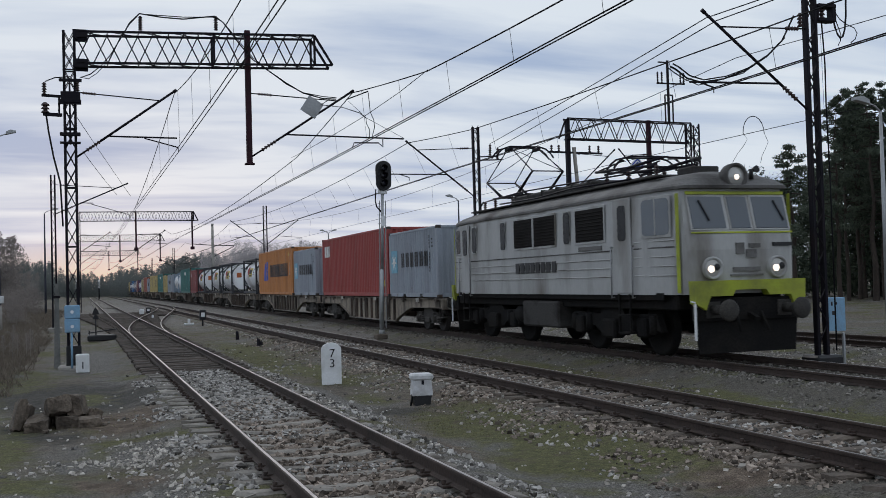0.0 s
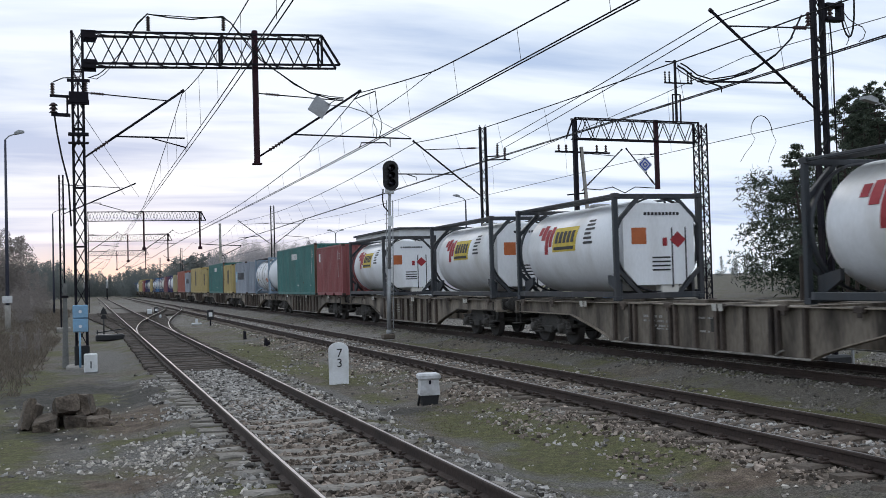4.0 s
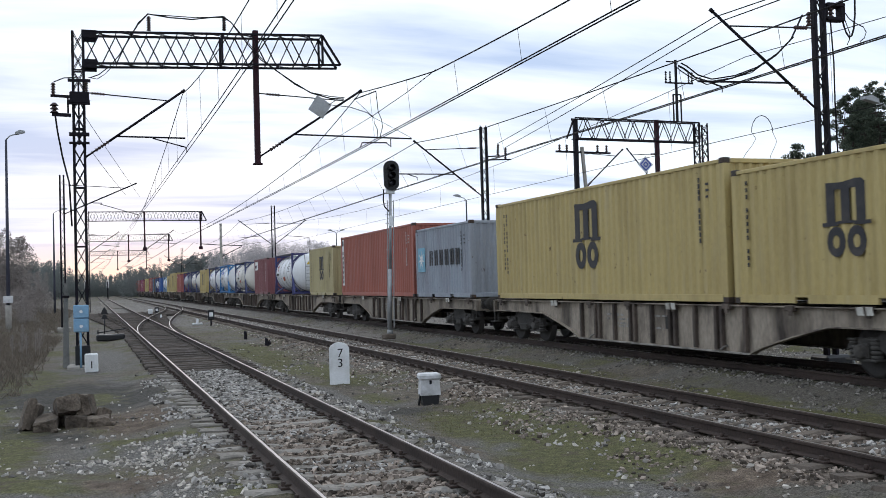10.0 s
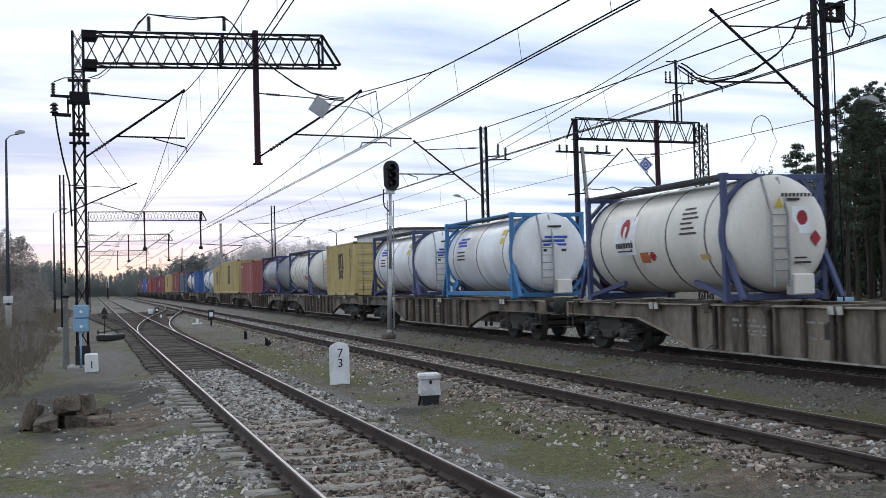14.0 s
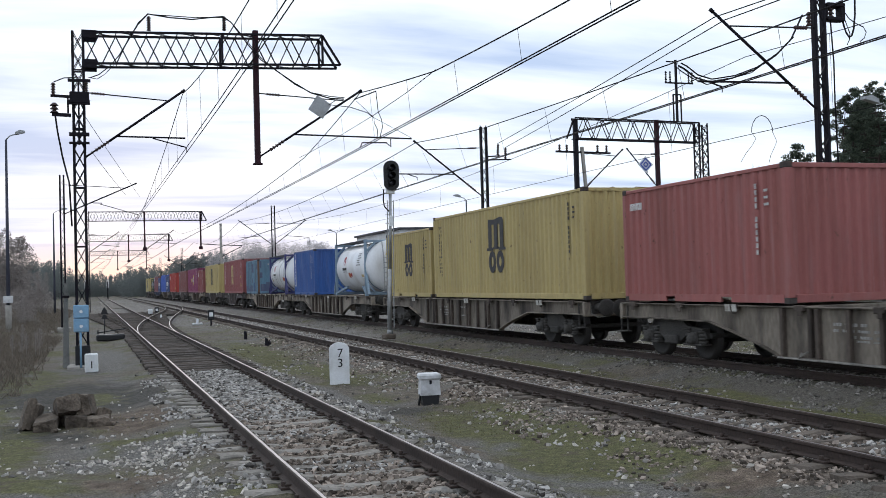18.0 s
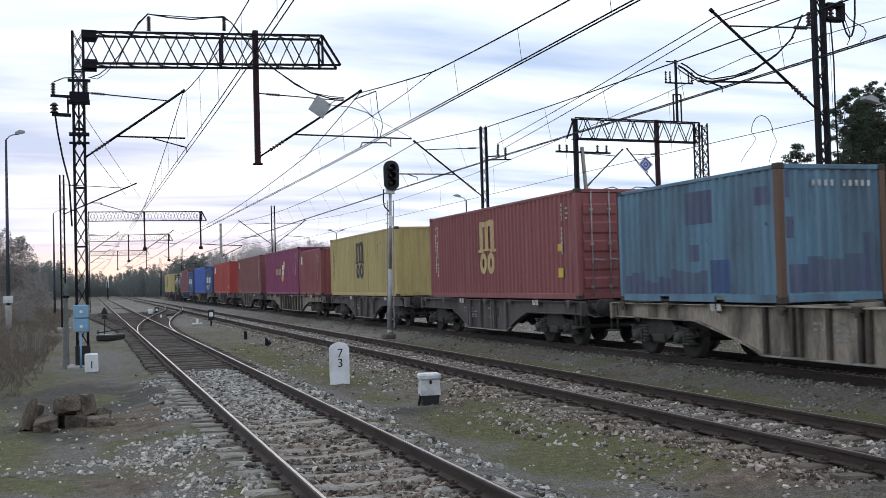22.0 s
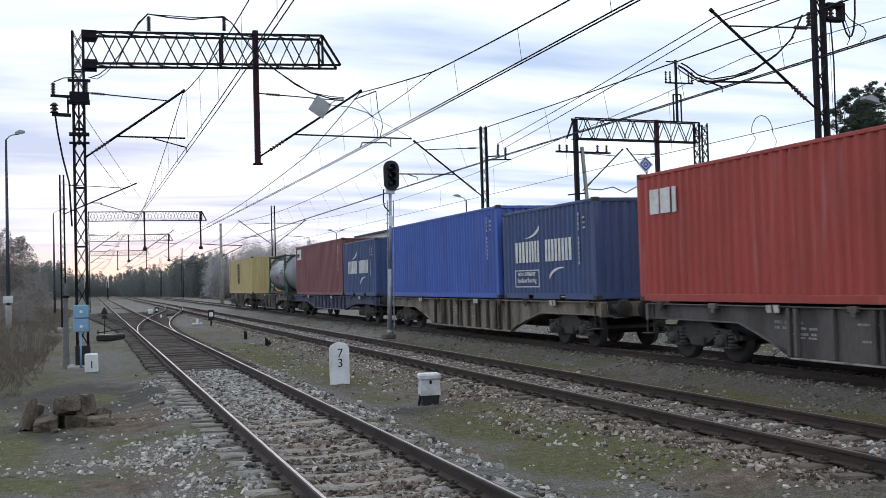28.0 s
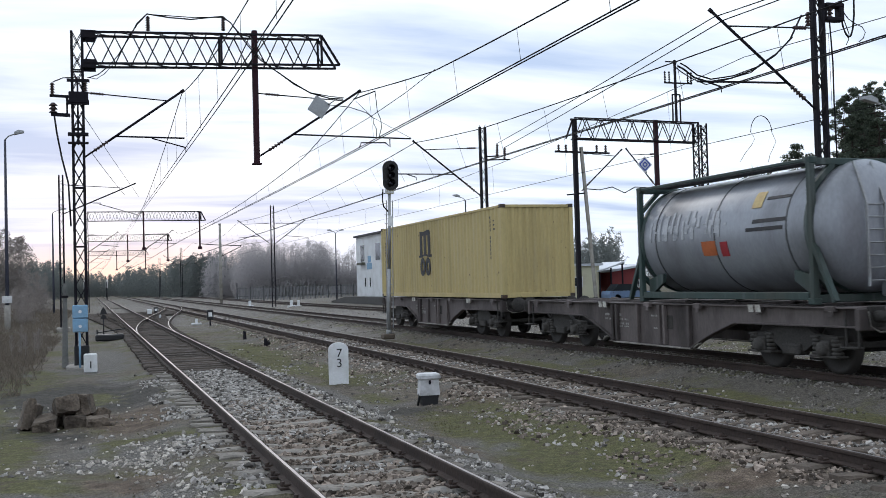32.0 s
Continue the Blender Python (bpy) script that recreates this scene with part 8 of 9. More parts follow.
for z in (0.7, 1.9):
    part("rail", Shape().box(20, -0.03, z, 83, 0.03, z + 0.1), M_FENCE_POST, fence)
pal = Shape()
for k in range(300):
    pal.box(20.05 + 0.21 * k, -0.05, 0.1, 20.15 + 0.21 * k, -0.032, 2.0)
tagged(part("paling", pal, M_PALING, fence), kind="stuff")

# ---- trees ----
M_BARK = mat("pine_bark", (0.05, 0.038, 0.031), 0.95, 0, 0.3, (0.03, 0.024, 0.02), 0.5, 2, 20, 0.6, (1, 1, 0.3))
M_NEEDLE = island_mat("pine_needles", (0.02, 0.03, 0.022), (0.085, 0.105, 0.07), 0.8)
# paler needle copy for the crowns, with the light put into the colour
M_NEEDLE_LIT = island_mat("painted_lit_pine_needles", (0.035, 0.048, 0.036), (0.14, 0.165, 0.12), 0.8, 0.25)
M_TWIG = island_mat("bare_twigs", (0.22, 0.195, 0.18), (0.33, 0.295, 0.275), 0.95, 0.45, 0.2)
# far woods: distance haze is put into these two pale base colours
M_HAZED_WOODS = island_mat("far_pine_wood", (0.145, 0.162, 0.155), (0.22, 0.235, 0.225), 0.9, 0.4, 0.1)
M_HAZED_BARE_WOODS = island_mat("far_bare_wood", (0.42, 0.40, 0.405), (0.48, 0.46, 0.465), 0.95, 0.6, 0.05)


def leaf_cloud(centres, radii, per, size, seed, flat=0.7):
    """Many small upright and tilted slivers gathered round clump centres."""
    r = np.random.RandomState(seed)
    c = np.repeat(np.asarray(centres), per, 0)
    q = np.repeat(np.asarray(radii), per)
    d = r.normal(0, 1, (len(c), 3))
    d /= np.linalg.norm(d, axis=1)[:, None]
    p = c + d * (q * r.uniform(0.2, 1, len(c)) ** 0.5)[:, None] * np.array((1, 1, flat))
    u = r.normal(0, 1, (len(c), 3))
    w = r.normal(0, 1, (len(c), 3))
    u /= np.linalg.norm(u, axis=1)[:, None]
    w -= u * (u * w).sum(1)[:, None]
    w /= np.linalg.norm(w, axis=1)[:, None]
    s = (size * r.uniform(0.6, 1.4, len(c)))[:, None]
    v = np.stack([p - u * s, p + w * s * 0.45, p + u * s], 1)
    return v.reshape(-1, 3)


def cloud_mesh(name, v, material):
    me = bpy.data.meshes.new(name)
    me.from_pydata(v.tolist(), [], np.arange(len(v)).reshape(-1, 3).tolist())
    me.materials.append(material)
    return me


def pine(h, seed):
    """A Scots pine: bare lower trunk, crooked limbs, an open clumped crown."""
    r = random.Random(seed)
    ob = thing("pine_tree", "tall dark pine with a bare lower trunk", "tree", "pine wood")
    tr = Shape()
    pts = [(0, 0, 0)]
    for k in range(1, 7):
        pts.append((r.uniform(-0.12, 0.12) * k * 0.5, r.uniform(-0.12, 0.12) * k * 0.5, h * 0.93 * k / 6))
    for k in range(6):
        tr.tube(pts[k], pts[k + 1], 0.2 * (1 - k / 6.6), 8, 0.2 * (1 - (k + 1) / 6.6), False)
    cs, rad = [], []
    n = int(h * 2.6)
    for k in range(n):
        t = 0.34 + 0.64 * (k / n) ** 0.85
        a = r.uniform(0, 6.28)
        reach = (1 - t) * h * 0.26 + 0.5
        reach *= r.uniform(0.6, 1.2)
        b = (0, 0, h * t)
        e = (math.cos(a) * reach, math.sin(a) * reach, h * t + reach * r.uniform(-0.12, 0.3))
        tr.tube(b, e, 0.05, 5, 0.015, False)
        for q in (0.55, 0.8, 1.0):
            cs.append([b[i] + (e[i] - b[i]) * q + r.uniform(-0.15, 0.15) for i in range(3)])
            rad.append(r.uniform(0.26, 0.5) * (0.8 + 0.5 * (1 - t)))
    part("trunk", tr, M_BARK, ob)
    part("crown", cloud_mesh("pine_crown", leaf_cloud(cs, rad, 80, 0.12, seed, 0.4), M_NEEDLE_LIT), None, ob)
    return ob


def plant_pines():
    protos = [pine(15, 1), pine(13, 2), pine(17, 3), pine(9.5, 4)]
    r = random.Random(12)
    edge = [(39.4, 50.5, 3, 0.94), (42.2, 49.2, 1, 0.98), (43.2, 47.6, 1, 1.0), (43.9, 50.3, 0, 0.9), (46.0, 50.0, 2, 0.9), (44.4, 53.0, 0, 0.85), (50.0, 52.0, 0, 1.0), (46.5, 55.0, 2, 0.85), (49.0, 57.0, 1, 1.0)]
    inner = [(52.5, 55.0, 2, 1.0), (54.5, 58.5, 0, 1.0), (49.5, 57.0, 1, 0.95), (40.3, 50.0, 1, 0.95), (41.6, 50.8, 0, 0.88), (51.6, 61.0, 0, 1.0), (52.0, 62.0, 1, 1.1), (56.0, 53.0, 2, 0.95), (58.0, 60.0, 1, 1.1), (45.0, 47.2, 1, 0.85), (48.3, 46.2, 0, 0.9),
             (50.5, 47.5, 2, 0.95), (53.0, 49.0, 0, 1.0), (51.0, 43.5, 1, 1.0), (54.0, 45.5, 2, 1.0), (46.6, 44.0, 3, 1.1), (49.0, 41.5, 1, 1.0), (57.0, 48.0, 0, 1.0), (55.0, 41.0, 2, 1.0), (47.0, 38.5, 0, 0.95), (51.5, 37.5, 2, 1.0)]
    used = set()
    for x, y, k, s in edge + inner:
        x += 1.9 if k != 3 or x > 42 else 0.0
        m = pose(x, y, -0.2, 0, 0, r.uniform(0, 360))
        if k not in used:
            used.add(k)
            t = protos[k]
            t.matrix_basis = m
        else:
            t = copy_thing(protos[k], m)
        t.scale = (s * 1.1, s * 1.1, s * 1.06) if x < 40 else (s * 0.8, s * 0.8, s) if x < 44 else (s, s, s)
    # dark undergrowth at the wood's edge
    c, q = [], []
    for k in range(760):
        u = r.uniform(0, 1)
        c.append((45.8 + 15 * u + r.uniform(-1, 1), 55 - 16 * u * u + r.uniform(0, 11), r.uniform(0.3, 8.6)))
        q.append(r.uniform(0.7, 1.4))
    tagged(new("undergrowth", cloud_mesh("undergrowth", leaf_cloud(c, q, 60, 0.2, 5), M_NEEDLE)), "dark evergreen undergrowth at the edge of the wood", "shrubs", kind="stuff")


plant_pines()


def far_woods(name, label, rows, material, seed, conifer, per, size, thick=True):
    """Distant trees as one mass: for each a stem, limbs and many fine slivers, with brush about the foot."""
    r = random.Random(seed)
    allv, s = [], Shape()
    for x0, y0, x1, y1, n, lo, hi, deep in rows:
        for k in range(n):
            u = (k + r.uniform(0, 1)) / n
            x, y = x0 + (x1 - x0) * u + r.uniform(-1, 1), y0 + (y1 - y0) * u + r.uniform(0, deep)
            h = r.uniform(lo, hi) * (0.93 + 0.07 * math.sin(u * 23) + 0.05 * math.sin(u * 61))
            s.tube((x, y, -0.5), (x, y, h * 0.9), 0.008 * h, 4, 0.02, False)
            c, q = [], []
            m = 13
            for j in range(m):
                t = 0.04 + 0.93 * j / m
                w = h * (0.15 * (1.05 - t) + 0.035) if conifer else h * 0.17 * math.sin(math.pi * min(1, 0.22 + 0.74 * t))
                a = r.uniform(0, 6.28)
                d = w * r.uniform(0.2, 0.9)
                c.append((x + math.cos(a) * d, y + math.sin(a) * d, h * t))
                q.append(w * r.uniform(0.7, 1.2))
            allv.append(leaf_cloud(c, q, per, size * h, r.randint(0, 10 ** 6), 1.1))
            if thick:
                c = [(x + r.uniform(-1.6, 1.6), y + r.uniform(-1, 3), h * r.uniform(0.03, 0.55)) for j in range(6)]
                allv.append(leaf_cloud(c, [h * 0.15] * 6, 60, 0.03 * h, r.randint(0, 10 ** 6), 1.3))
    v = np.concatenate(allv)
    o = len(s.v)
    me = bpy.data.meshes.new(name)
    me.from_pydata(s.v + v.tolist(), [], s.f + (np.arange(len(v)).reshape(-1, 3) + o).tolist())
    me.materials.append(material)
    tagged(new(name, me), label, "woods", kind="stuff")


far_woods("far_pine_wood", "distant pine wood along the line, paled with painted haze", [
    (18.5, 235, 25, 195, 80, 8.2, 9.6, 20), (10, 300, 20, 250, 70, 7, 9.0, 40), (-16, 330, 14, 345, 110, 6.8, 8.2, 30), (-60, 260, -6, 300, 140, 10, 12, 40), (-18, 150, -7, 235, 90, 6.6, 8.2, 8), (80, 150, 62, 110, 60, 6.5, 8.5, 20)], M_HAZED_WOODS, 21, True, 24, 0.032)
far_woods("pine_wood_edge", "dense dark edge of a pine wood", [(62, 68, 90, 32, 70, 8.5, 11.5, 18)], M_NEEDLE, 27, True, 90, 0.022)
far_woods("far_bare_wood", "distant leafless wood, paled with painted haze", [
    (23, 200, 30, 182, 70, 8, 9.8, 16), (26, 176, 40, 172, 130, 8.2, 10.4, 16), (38, 170, 52, 165, 80, 7, 8.8, 14), (50, 168, 80, 150, 90, 7, 9, 20), (-40, 170, -12, 210, 70, 6, 8, 30)], M_HAZED_BARE_WOODS, 22, False, 80, 0.011)
far_woods("bare_bank_trees", "leafless brown trees on the bank", [(-15, 112, -7.0, 122, 30, 8.0, 9.8, 10), (-11, 128, -6.4, 150, 16, 4.4, 5.8, 10)], M_TWIG, 25, False, 90, 0.02, False)
far_woods("hedge", "leafless brown scrub on the bank", [(-15, 63, -2.9, 68, 70, 1.5, 2.1, 7), (-20, 82, -3.2, 92, 70, 1.9, 2.5, 9), (-26, 75, -6.0, 140, 90, 1.6, 3.2, 12), (-16, 50, -6, 75, 40, 0.7, 1.7, 8), (-5.0, 36, -3.4, 44, 8, 0.5, 0.9, 3), (-2.9, 33.5, -2.3, 36, 7, 0.4, 0.7, 1)], M_TWIG, 23, False, 50, 0.03, False)
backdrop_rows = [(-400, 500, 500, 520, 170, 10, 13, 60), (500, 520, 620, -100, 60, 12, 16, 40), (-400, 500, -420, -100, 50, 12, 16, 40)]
far_woods("wooded_horizon", "far wooded skyline, paled with painted haze", backdrop_rows, M_HAZED_WOODS, 24, True, 16, 0.06)


# ---- the locomotive ----
M_LOCO = mat("grey_white_loco_paint", (0.40, 0.40, 0.395), 0.55, 0.0, 0.07, (0.13, 0.115, 0.095), 0.6, 1.0, 18, 0.05, (1, 1, 0.3))
M_LOCO_ROOF = mat("sooty_grey_roof", (0.15, 0.145, 0.14), 0.75, 0.0, 0.2, (0.035, 0.03, 0.027), 0.6, 0.8, 18, 0.15)
M_LIME = mat("lime_yellow_paint", (0.36, 0.41, 0.03), 0.5, 0.0, 0.08, (0.13, 0.13, 0.04), 0.5, 1.2, 18, 0.05)
M_UNDER = mat("black_oily_underframe", (0.010, 0.0095, 0.0095), 0.85, 0.0, 0.3, (0.03, 0.026, 0.022), 0.3, 1.5, 22, 0.3, spec=0.15)
M_GLOW = bpy.data.materials.new("lit_headlamp")
M_GLOW.use_nodes = True
_g = M_GLOW.node_tree.nodes["Principled BSDF"]
_g.inputs["Base Color"].default_value = (0.9, 0.85, 0.75, 1)
_g.inputs["Emission Color"].default_value, _g.inputs["Emission Strength"].default_value = (1.0, 0.80, 0.66, 1), 2.6
M_LAMPGLASS = mat("ribbed_lamp_glass", (0.45, 0.44, 0.42), 0.15, 0.3, 0.05, None, 0.1, 4, 30, 0)
# cab glass: the sky's reflection is put into the blue-grey base colour
M_LOCO_GLASS = bpy.data.materials.new("sky_tinted_cab_glass")
M_LOCO_GLASS.use_nodes = True
_b = M_LOCO_GLASS.node_tree.nodes["Principled BSDF"]
_b.inputs["Base Color"].default_value, _b.inputs["Roughness"].default_value, _b.inputs["Specular IOR Level"].default_value = (0.085, 0.10, 0.12, 1), 0.08, 0.6
M_BOX_DARK = mat("grimy_box_paint", (0.055, 0.052, 0.05), 0.8, 0.0, 0.25, (0.02, 0.018, 0.016), 0.5, 2, 22, 0.2, spec=0.2)
M_SIDE_GLASS = mat("dark_rubber_set_glass", (0.012, 0.013, 0.015), 0.25, 0.0, 0.1, None, 0.2, 3, 20, 0, spec=0.12)
M_GRILLE = mat("dark_louvre", (0.03, 0.028, 0.027), 0.9, 0.0, 0.15, None, 0.3, 2, 30, 0.2, spec=0.03)


def locomotive():
    HL, SHORT, TAPER = 7.4, 0.62, 0.14          # the rear cab stands a little nearer the middle
    ob = thing("electric_locomotive", "weathered grey-white electric locomotive with a lime-yellow front apron", "locomotive", "")

    def ring(z, w, f):
        """Rounded plan outline at a height: half width w, ends at +-f."""
        c = 0.30
        q = []
        for sx, sy, a0 in ((1, 1, 0), (-1, 1, 90), (-1, -1, 180), (1, -1, 270)):
            for k in range(6):
                a = radians(a0 + 18 * k)
                q.append((sx * (w - c - TAPER) + c * math.cos(a), sy * ((f - SHORT if sy > 0 else f) - c) + c * math.sin(a), z))
            side = (sx * w, sy * ((f - SHORT if sy > 0 else f) - 1.5), z)
            q.insert(len(q) - 6 if sx * sy > 0 else len(q), side)
        return q

    def taper(shape):
        """Draws the cab sides in with the body."""
        shape.v = [(x - math.copysign(TAPER, x) * max(0.0, (abs(y) - ((HL - SHORT if y > 0 else HL) - 1.5)) / 1.5), y, z) for x, y, z in shape.v]
        return shape

    def loft(levels):
        rings = [ring(*l) for l in levels]
        n = len(rings[0])
        v = [p for r in rings for p in r]
        f = [(k * n + i, k * n + (i + 1) % n, (k + 1) * n + (i + 1) % n, (k + 1) * n + i) for k in range(len(rings) - 1) for i in range(n)]
        f += [tuple(range(n))[::-1], tuple(range((len(rings) - 1) * n, len(rings) * n))]
        return Shape().add(v, f)

    body = part("body", loft([(1.38, 1.5, HL), (2.3, 1.5, HL + 0.03), (2.62, 1.5, HL), (3.5, 1.47, HL - 0.24), (3.6, 1.45, HL - 0.26)]), M_LOCO, ob)
    roof = part("roof", loft([(3.6, 1.50, HL - 0.12), (3.66, 1.5, HL - 0.1), (3.71, 1.46, HL - 0.16), (3.82, 1.28, HL - 0.28), (3.93, 1.0, HL - 0.48), (4.02, 0.55, HL - 0.8), (4.05, 0.34, HL - 1.2)]), M_LOCO_ROOF, ob)
    # sides: windows, louvres, doors, beads, lettering blocks
    for s in (-1, 1):
        def panel(name, y0, z0, y1, z1, m, d=0.012, par=body, r=0.05):
            a, b = sorted((s * (1.5 + 0.004), s * (1.5 + d)))
            if name == "pane":
                q = min(r + 0.05, (y1 - y0) * 0.4)
                out = [(cy + q * math.cos(radians(g)), cz + q * math.sin(radians(g))) for cy, cz, g0 in ((y1 - q, z1 - q, 0), (y0 + q, z1 - q, 90), (y0 + q, z0 + q, 180), (y1 - q, z0 + q, 270)) for g in (g0, g0 + 30, g0 + 60, g0 + 90)]
                return part(name, taper(Shape().prism(out, a, b, "x")), m, par)
            return part(name, taper(Shape().box(a, y0, z0, b, y1, z1, min(0.008, d / 2.2))), m, par)
        for y0, y1, kind in ((-6.85, -5.9, "w"), (-4.13, -2.67, "g"), (-1.47, -0.16, "g"), (-0.02, 1.2, "g")):
            fr = panel("window_frame", y0 - 0.06, 2.6, y1 + 0.06, 3.5, M_LOCO, 0.02)
            panel("pane" if kind == "w" else "louvre", y0, 2.66, y1, 3.44, M_LOCO_GLASS if kind == "w" else M_GRILLE, 0.028, fr)
            if kind == "w":
                panel("window_bar", (y0 + y1) / 2 - 0.02, 2.66, (y0 + y1) / 2 + 0.02, 3.44, M_LOCO, 0.036, fr)
            else:
                for k in range(9):
                    panel("slat", y0 + 0.03, 2.7 + 0.08 * k, y1 - 0.03, 2.72 + 0.08 * k, M_GRILLE, 0.05, fr)
        for y0 in (-2.32, 1.88, 4.2):
            fr = panel("window_frame", y0 - 0.03, 2.63, y0 + 0.35, 3.47, M_LOCO, 0.018)
            panel("pane", y0 - 0.02, 2.65, y0 + 0.34, 3.45, M_BLACK, 0.022, fr)
            panel("pane", y0, 2.67, y0 + 0.32, 3.43, M_SIDE_GLASS, 0.028, fr)
        for y0 in (-5.35, 4.85):
            dr = panel("cab_door", y0 - 0.05, 1.42, y0 + 0.75, 3.56, M_LOCO, 0.03)
            panel("pane", y0 + 0.16, 2.6, y0 + 0.52, 3.4, M_SIDE_GLASS, 0.04, dr)
            hx = s * 1.56
            for yy in (y0 - 0.12, y0 + 0.83):
                part("handrail", Shape().tube((hx, yy, 1.3), (hx, yy, 2.5), 0.016, 6).tube((hx, yy, 1.32), (s * 1.49, yy, 1.32), 0.014, 6).tube((hx, yy, 2.48), (s * 1.49, yy, 2.48), 0.014, 6), M_GALV, dr)
            st = part("steps", Shape().box(min(s * 1.3, s * 1.55), y0 + 0.1, 0.5, max(s * 1.3, s * 1.55), y0 + 0.6, 0.54).box(min(s * 1.3, s * 1.55), y0 + 0.1, 0.9, max(s * 1.3, s * 1.55), y0 + 0.6, 0.94)
                      .bar((s * 1.5, y0 + 0.1, 0.5), (s * 1.5, y0 + 0.1, 1.4), 0.04).bar((s * 1.5, y0 + 0.6, 0.5), (s * 1.5, y0 + 0.6, 1.4), 0.04), M_UNDER, ob)
        w5 = panel("window_frame", 5.66, 2.62, 6.24, 3.48, M_LOCO, 0.02)
        panel("pane", 5.71, 2.67, 6.19, 3.43, M_SIDE_GLASS, 0.028, w5)
        for z in (1.78, 1.98, 2.18, 2.38, 2.52):
            for y0, y1 in ((-7.0, -5.5), (-4.5, 4.7), (5.7, 6.4)):
                if z > 2.4 and -6 < y0 < 5:
                    continue
                panel("bead", y0, z, y1, z + 0.028, M_LOCO_ROOF if z in (2.38,) else M_LOCO, 0.022)
        for y in (-7.12, 6.4):
            panel("lime_stripe", y - 0.06 if y < 0 else y + 0.06, 1.42, y + 0.06 if y < 0 else y + 0.14, 3.5, M_LIME, 0.01)
        r = random.Random(5)
        a = -1.5
        for k in range(8):
            w = 0.26
            panel("name_mark", a, 1.95, a + w, 2.24, M_BLACK, 0.03)
            a += w + 0.08
        panel("number_mark", -4.0, 2.44, -2.8, 2.54, M_LOCO_ROOF, 0.03)
        panel("skirt", -6.6, 1.26, 6.1, 1.42, M_UNDER, 0.02)
    # ends
    for s in (-1, 1):
        end = HL if s < 0 else HL - SHORT
        y = s * (end + 0.02)
        lean = 15.0

        def pane(x0, x1, z0, z1, m, d, name, par, extra=0.0):
            sh = Shape().box(x0, -0.01, z0, x1, 0.01, z1, 0.008)
            q = part(name, sh, m, par)
            q.matrix_basis = Matrix.Translation((0, s * (end - 0.02 + d), 2.62)) @ pose(0, 0, 0, (-lean if s < 0 else lean), 0, 0)
            return q
        lp = pane(-1.25, 1.25, 0.02, 0.06, M_LIME, 0.03, "lime_stripe", body)
        pane(-1.22, 1.22, 0.88, 0.95, M_LIME, 0.03, "lime_stripe", body)
        for x0, x1 in ((-1.23, -0.32), (-0.29, 0.29), (0.32, 1.23)):
            fr = pane(x0, x1, 0.09, 0.87, M_LOCO, 0.02, "window_frame", body)
            pane(x0 + 0.05, x1 - 0.05, 0.13, 0.83, M_LOCO_GLASS, 0.032, "pane", body)
        for x in (-0.95, 0.9):
            wp = part("wiper", Shape().bar((x, 0, 0.75), (x + 0.18, 0, 0.3), 0.025), M_BLACK, body)
            wp.matrix_basis = Matrix.Translation((0, s * (end + 0.05), 2.62)) @ pose(0, 0, 0, (-lean if s < 0 else lean), 0, 0)
        for x in (-0.8, 0.8):
            hl = part("headlamp", Shape().lathe([(y - s * 0.05, 0.23), (y + s * 0.08, 0.24), (y + s * 0.10, 0.2), (y + s * 0.05, 0.18), (y + s * 0.04, 0.0)], "y", 20, (x, 0, 1.92)), M_LOCO, ob, "round headlamp in a pale ring")
            part("lens", Shape().lathe([(y + s * 0.052, 0.18), (y + s * 0.07, 0.1), (y + s * 0.075, 0.0)], "y", 18, (x, 0, 1.92)), M_LAMPGLASS, hl)
            part("bulb", Shape().lathe([(y + s * 0.072, 0.075), (y + s * 0.085, 0.05), (y + s * 0.09, 0.0)], "y", 12, (x - 0.05, 0, 1.9)), M_GLOW if s < 0 else M_LAMPGLASS, hl)
            part("tail_lens", Shape().lathe([(y + s * 0.072, 0.075), (y + s * 0.09, 0.0)], "y", 12, (x + 0.09, 0, 1.94)), M_BLACK, hl)
        yt = s * (end - 0.25)
        tl = part("roof_lamp", Shape().lathe([(yt - s * 0.35, 0.16), (yt - s * 0.1, 0.27), (yt + s * 0.12, 0.28), (yt + s * 0.14, 0.22), (yt + s * 0.08, 0.2), (yt + s * 0.06, 0.0)], "y", 20, (0, 0, 3.86)), M_LOCO_ROOF, ob, "large roof headlamp")
        part("lens", Shape().lathe([(yt + s * 0.082, 0.21), (yt + s * 0.12, 0.1), (yt + s * 0.125, 0.0)], "y", 18, (0, 0, 3.86)), M_LAMPGLASS, tl)
        part("bulb", Shape().lathe([(yt + s * 0.122, 0.06), (yt + s * 0.14, 0.0)], "y", 12, (0, 0, 3.84)), M_GLOW if s < 0 else M_LAMPGLASS, tl)
        part("horn", Shape().tube((0.45, yt, 3.8), (0.45, yt, 4.02), 0.05, 8).tube((0.45, yt - 0.1, 4.0), (0.45, yt + s * 0.2, 4.0), 0.05, 8, 0.08), M_BLACK, ob)
        ap = part("apron", Shape().prism([(-1.36, 1.66), (1.36, 1.66), (1.34, 1.2), (1.1, 1.06), (0.98, 1.34), (0.45, 1.34), (0.38, 1.46), (-0.38, 1.46), (-0.45, 1.34), (-0.98, 1.34), (-1.1, 1.06), (-1.34, 1.2)][::-1], min(y, y + s * 0.22), max(y, y + s * 0.22), "y"), M_LIME, ob, "lime-yellow front apron")
        bb = part("buffer_beam", Shape().box(-1.25, min(y - s * 0.1, y + s * 0.12), 0.82, 1.25, max(y - s * 0.1, y + s * 0.12), 1.3, 0.02), M_UNDER, ob)
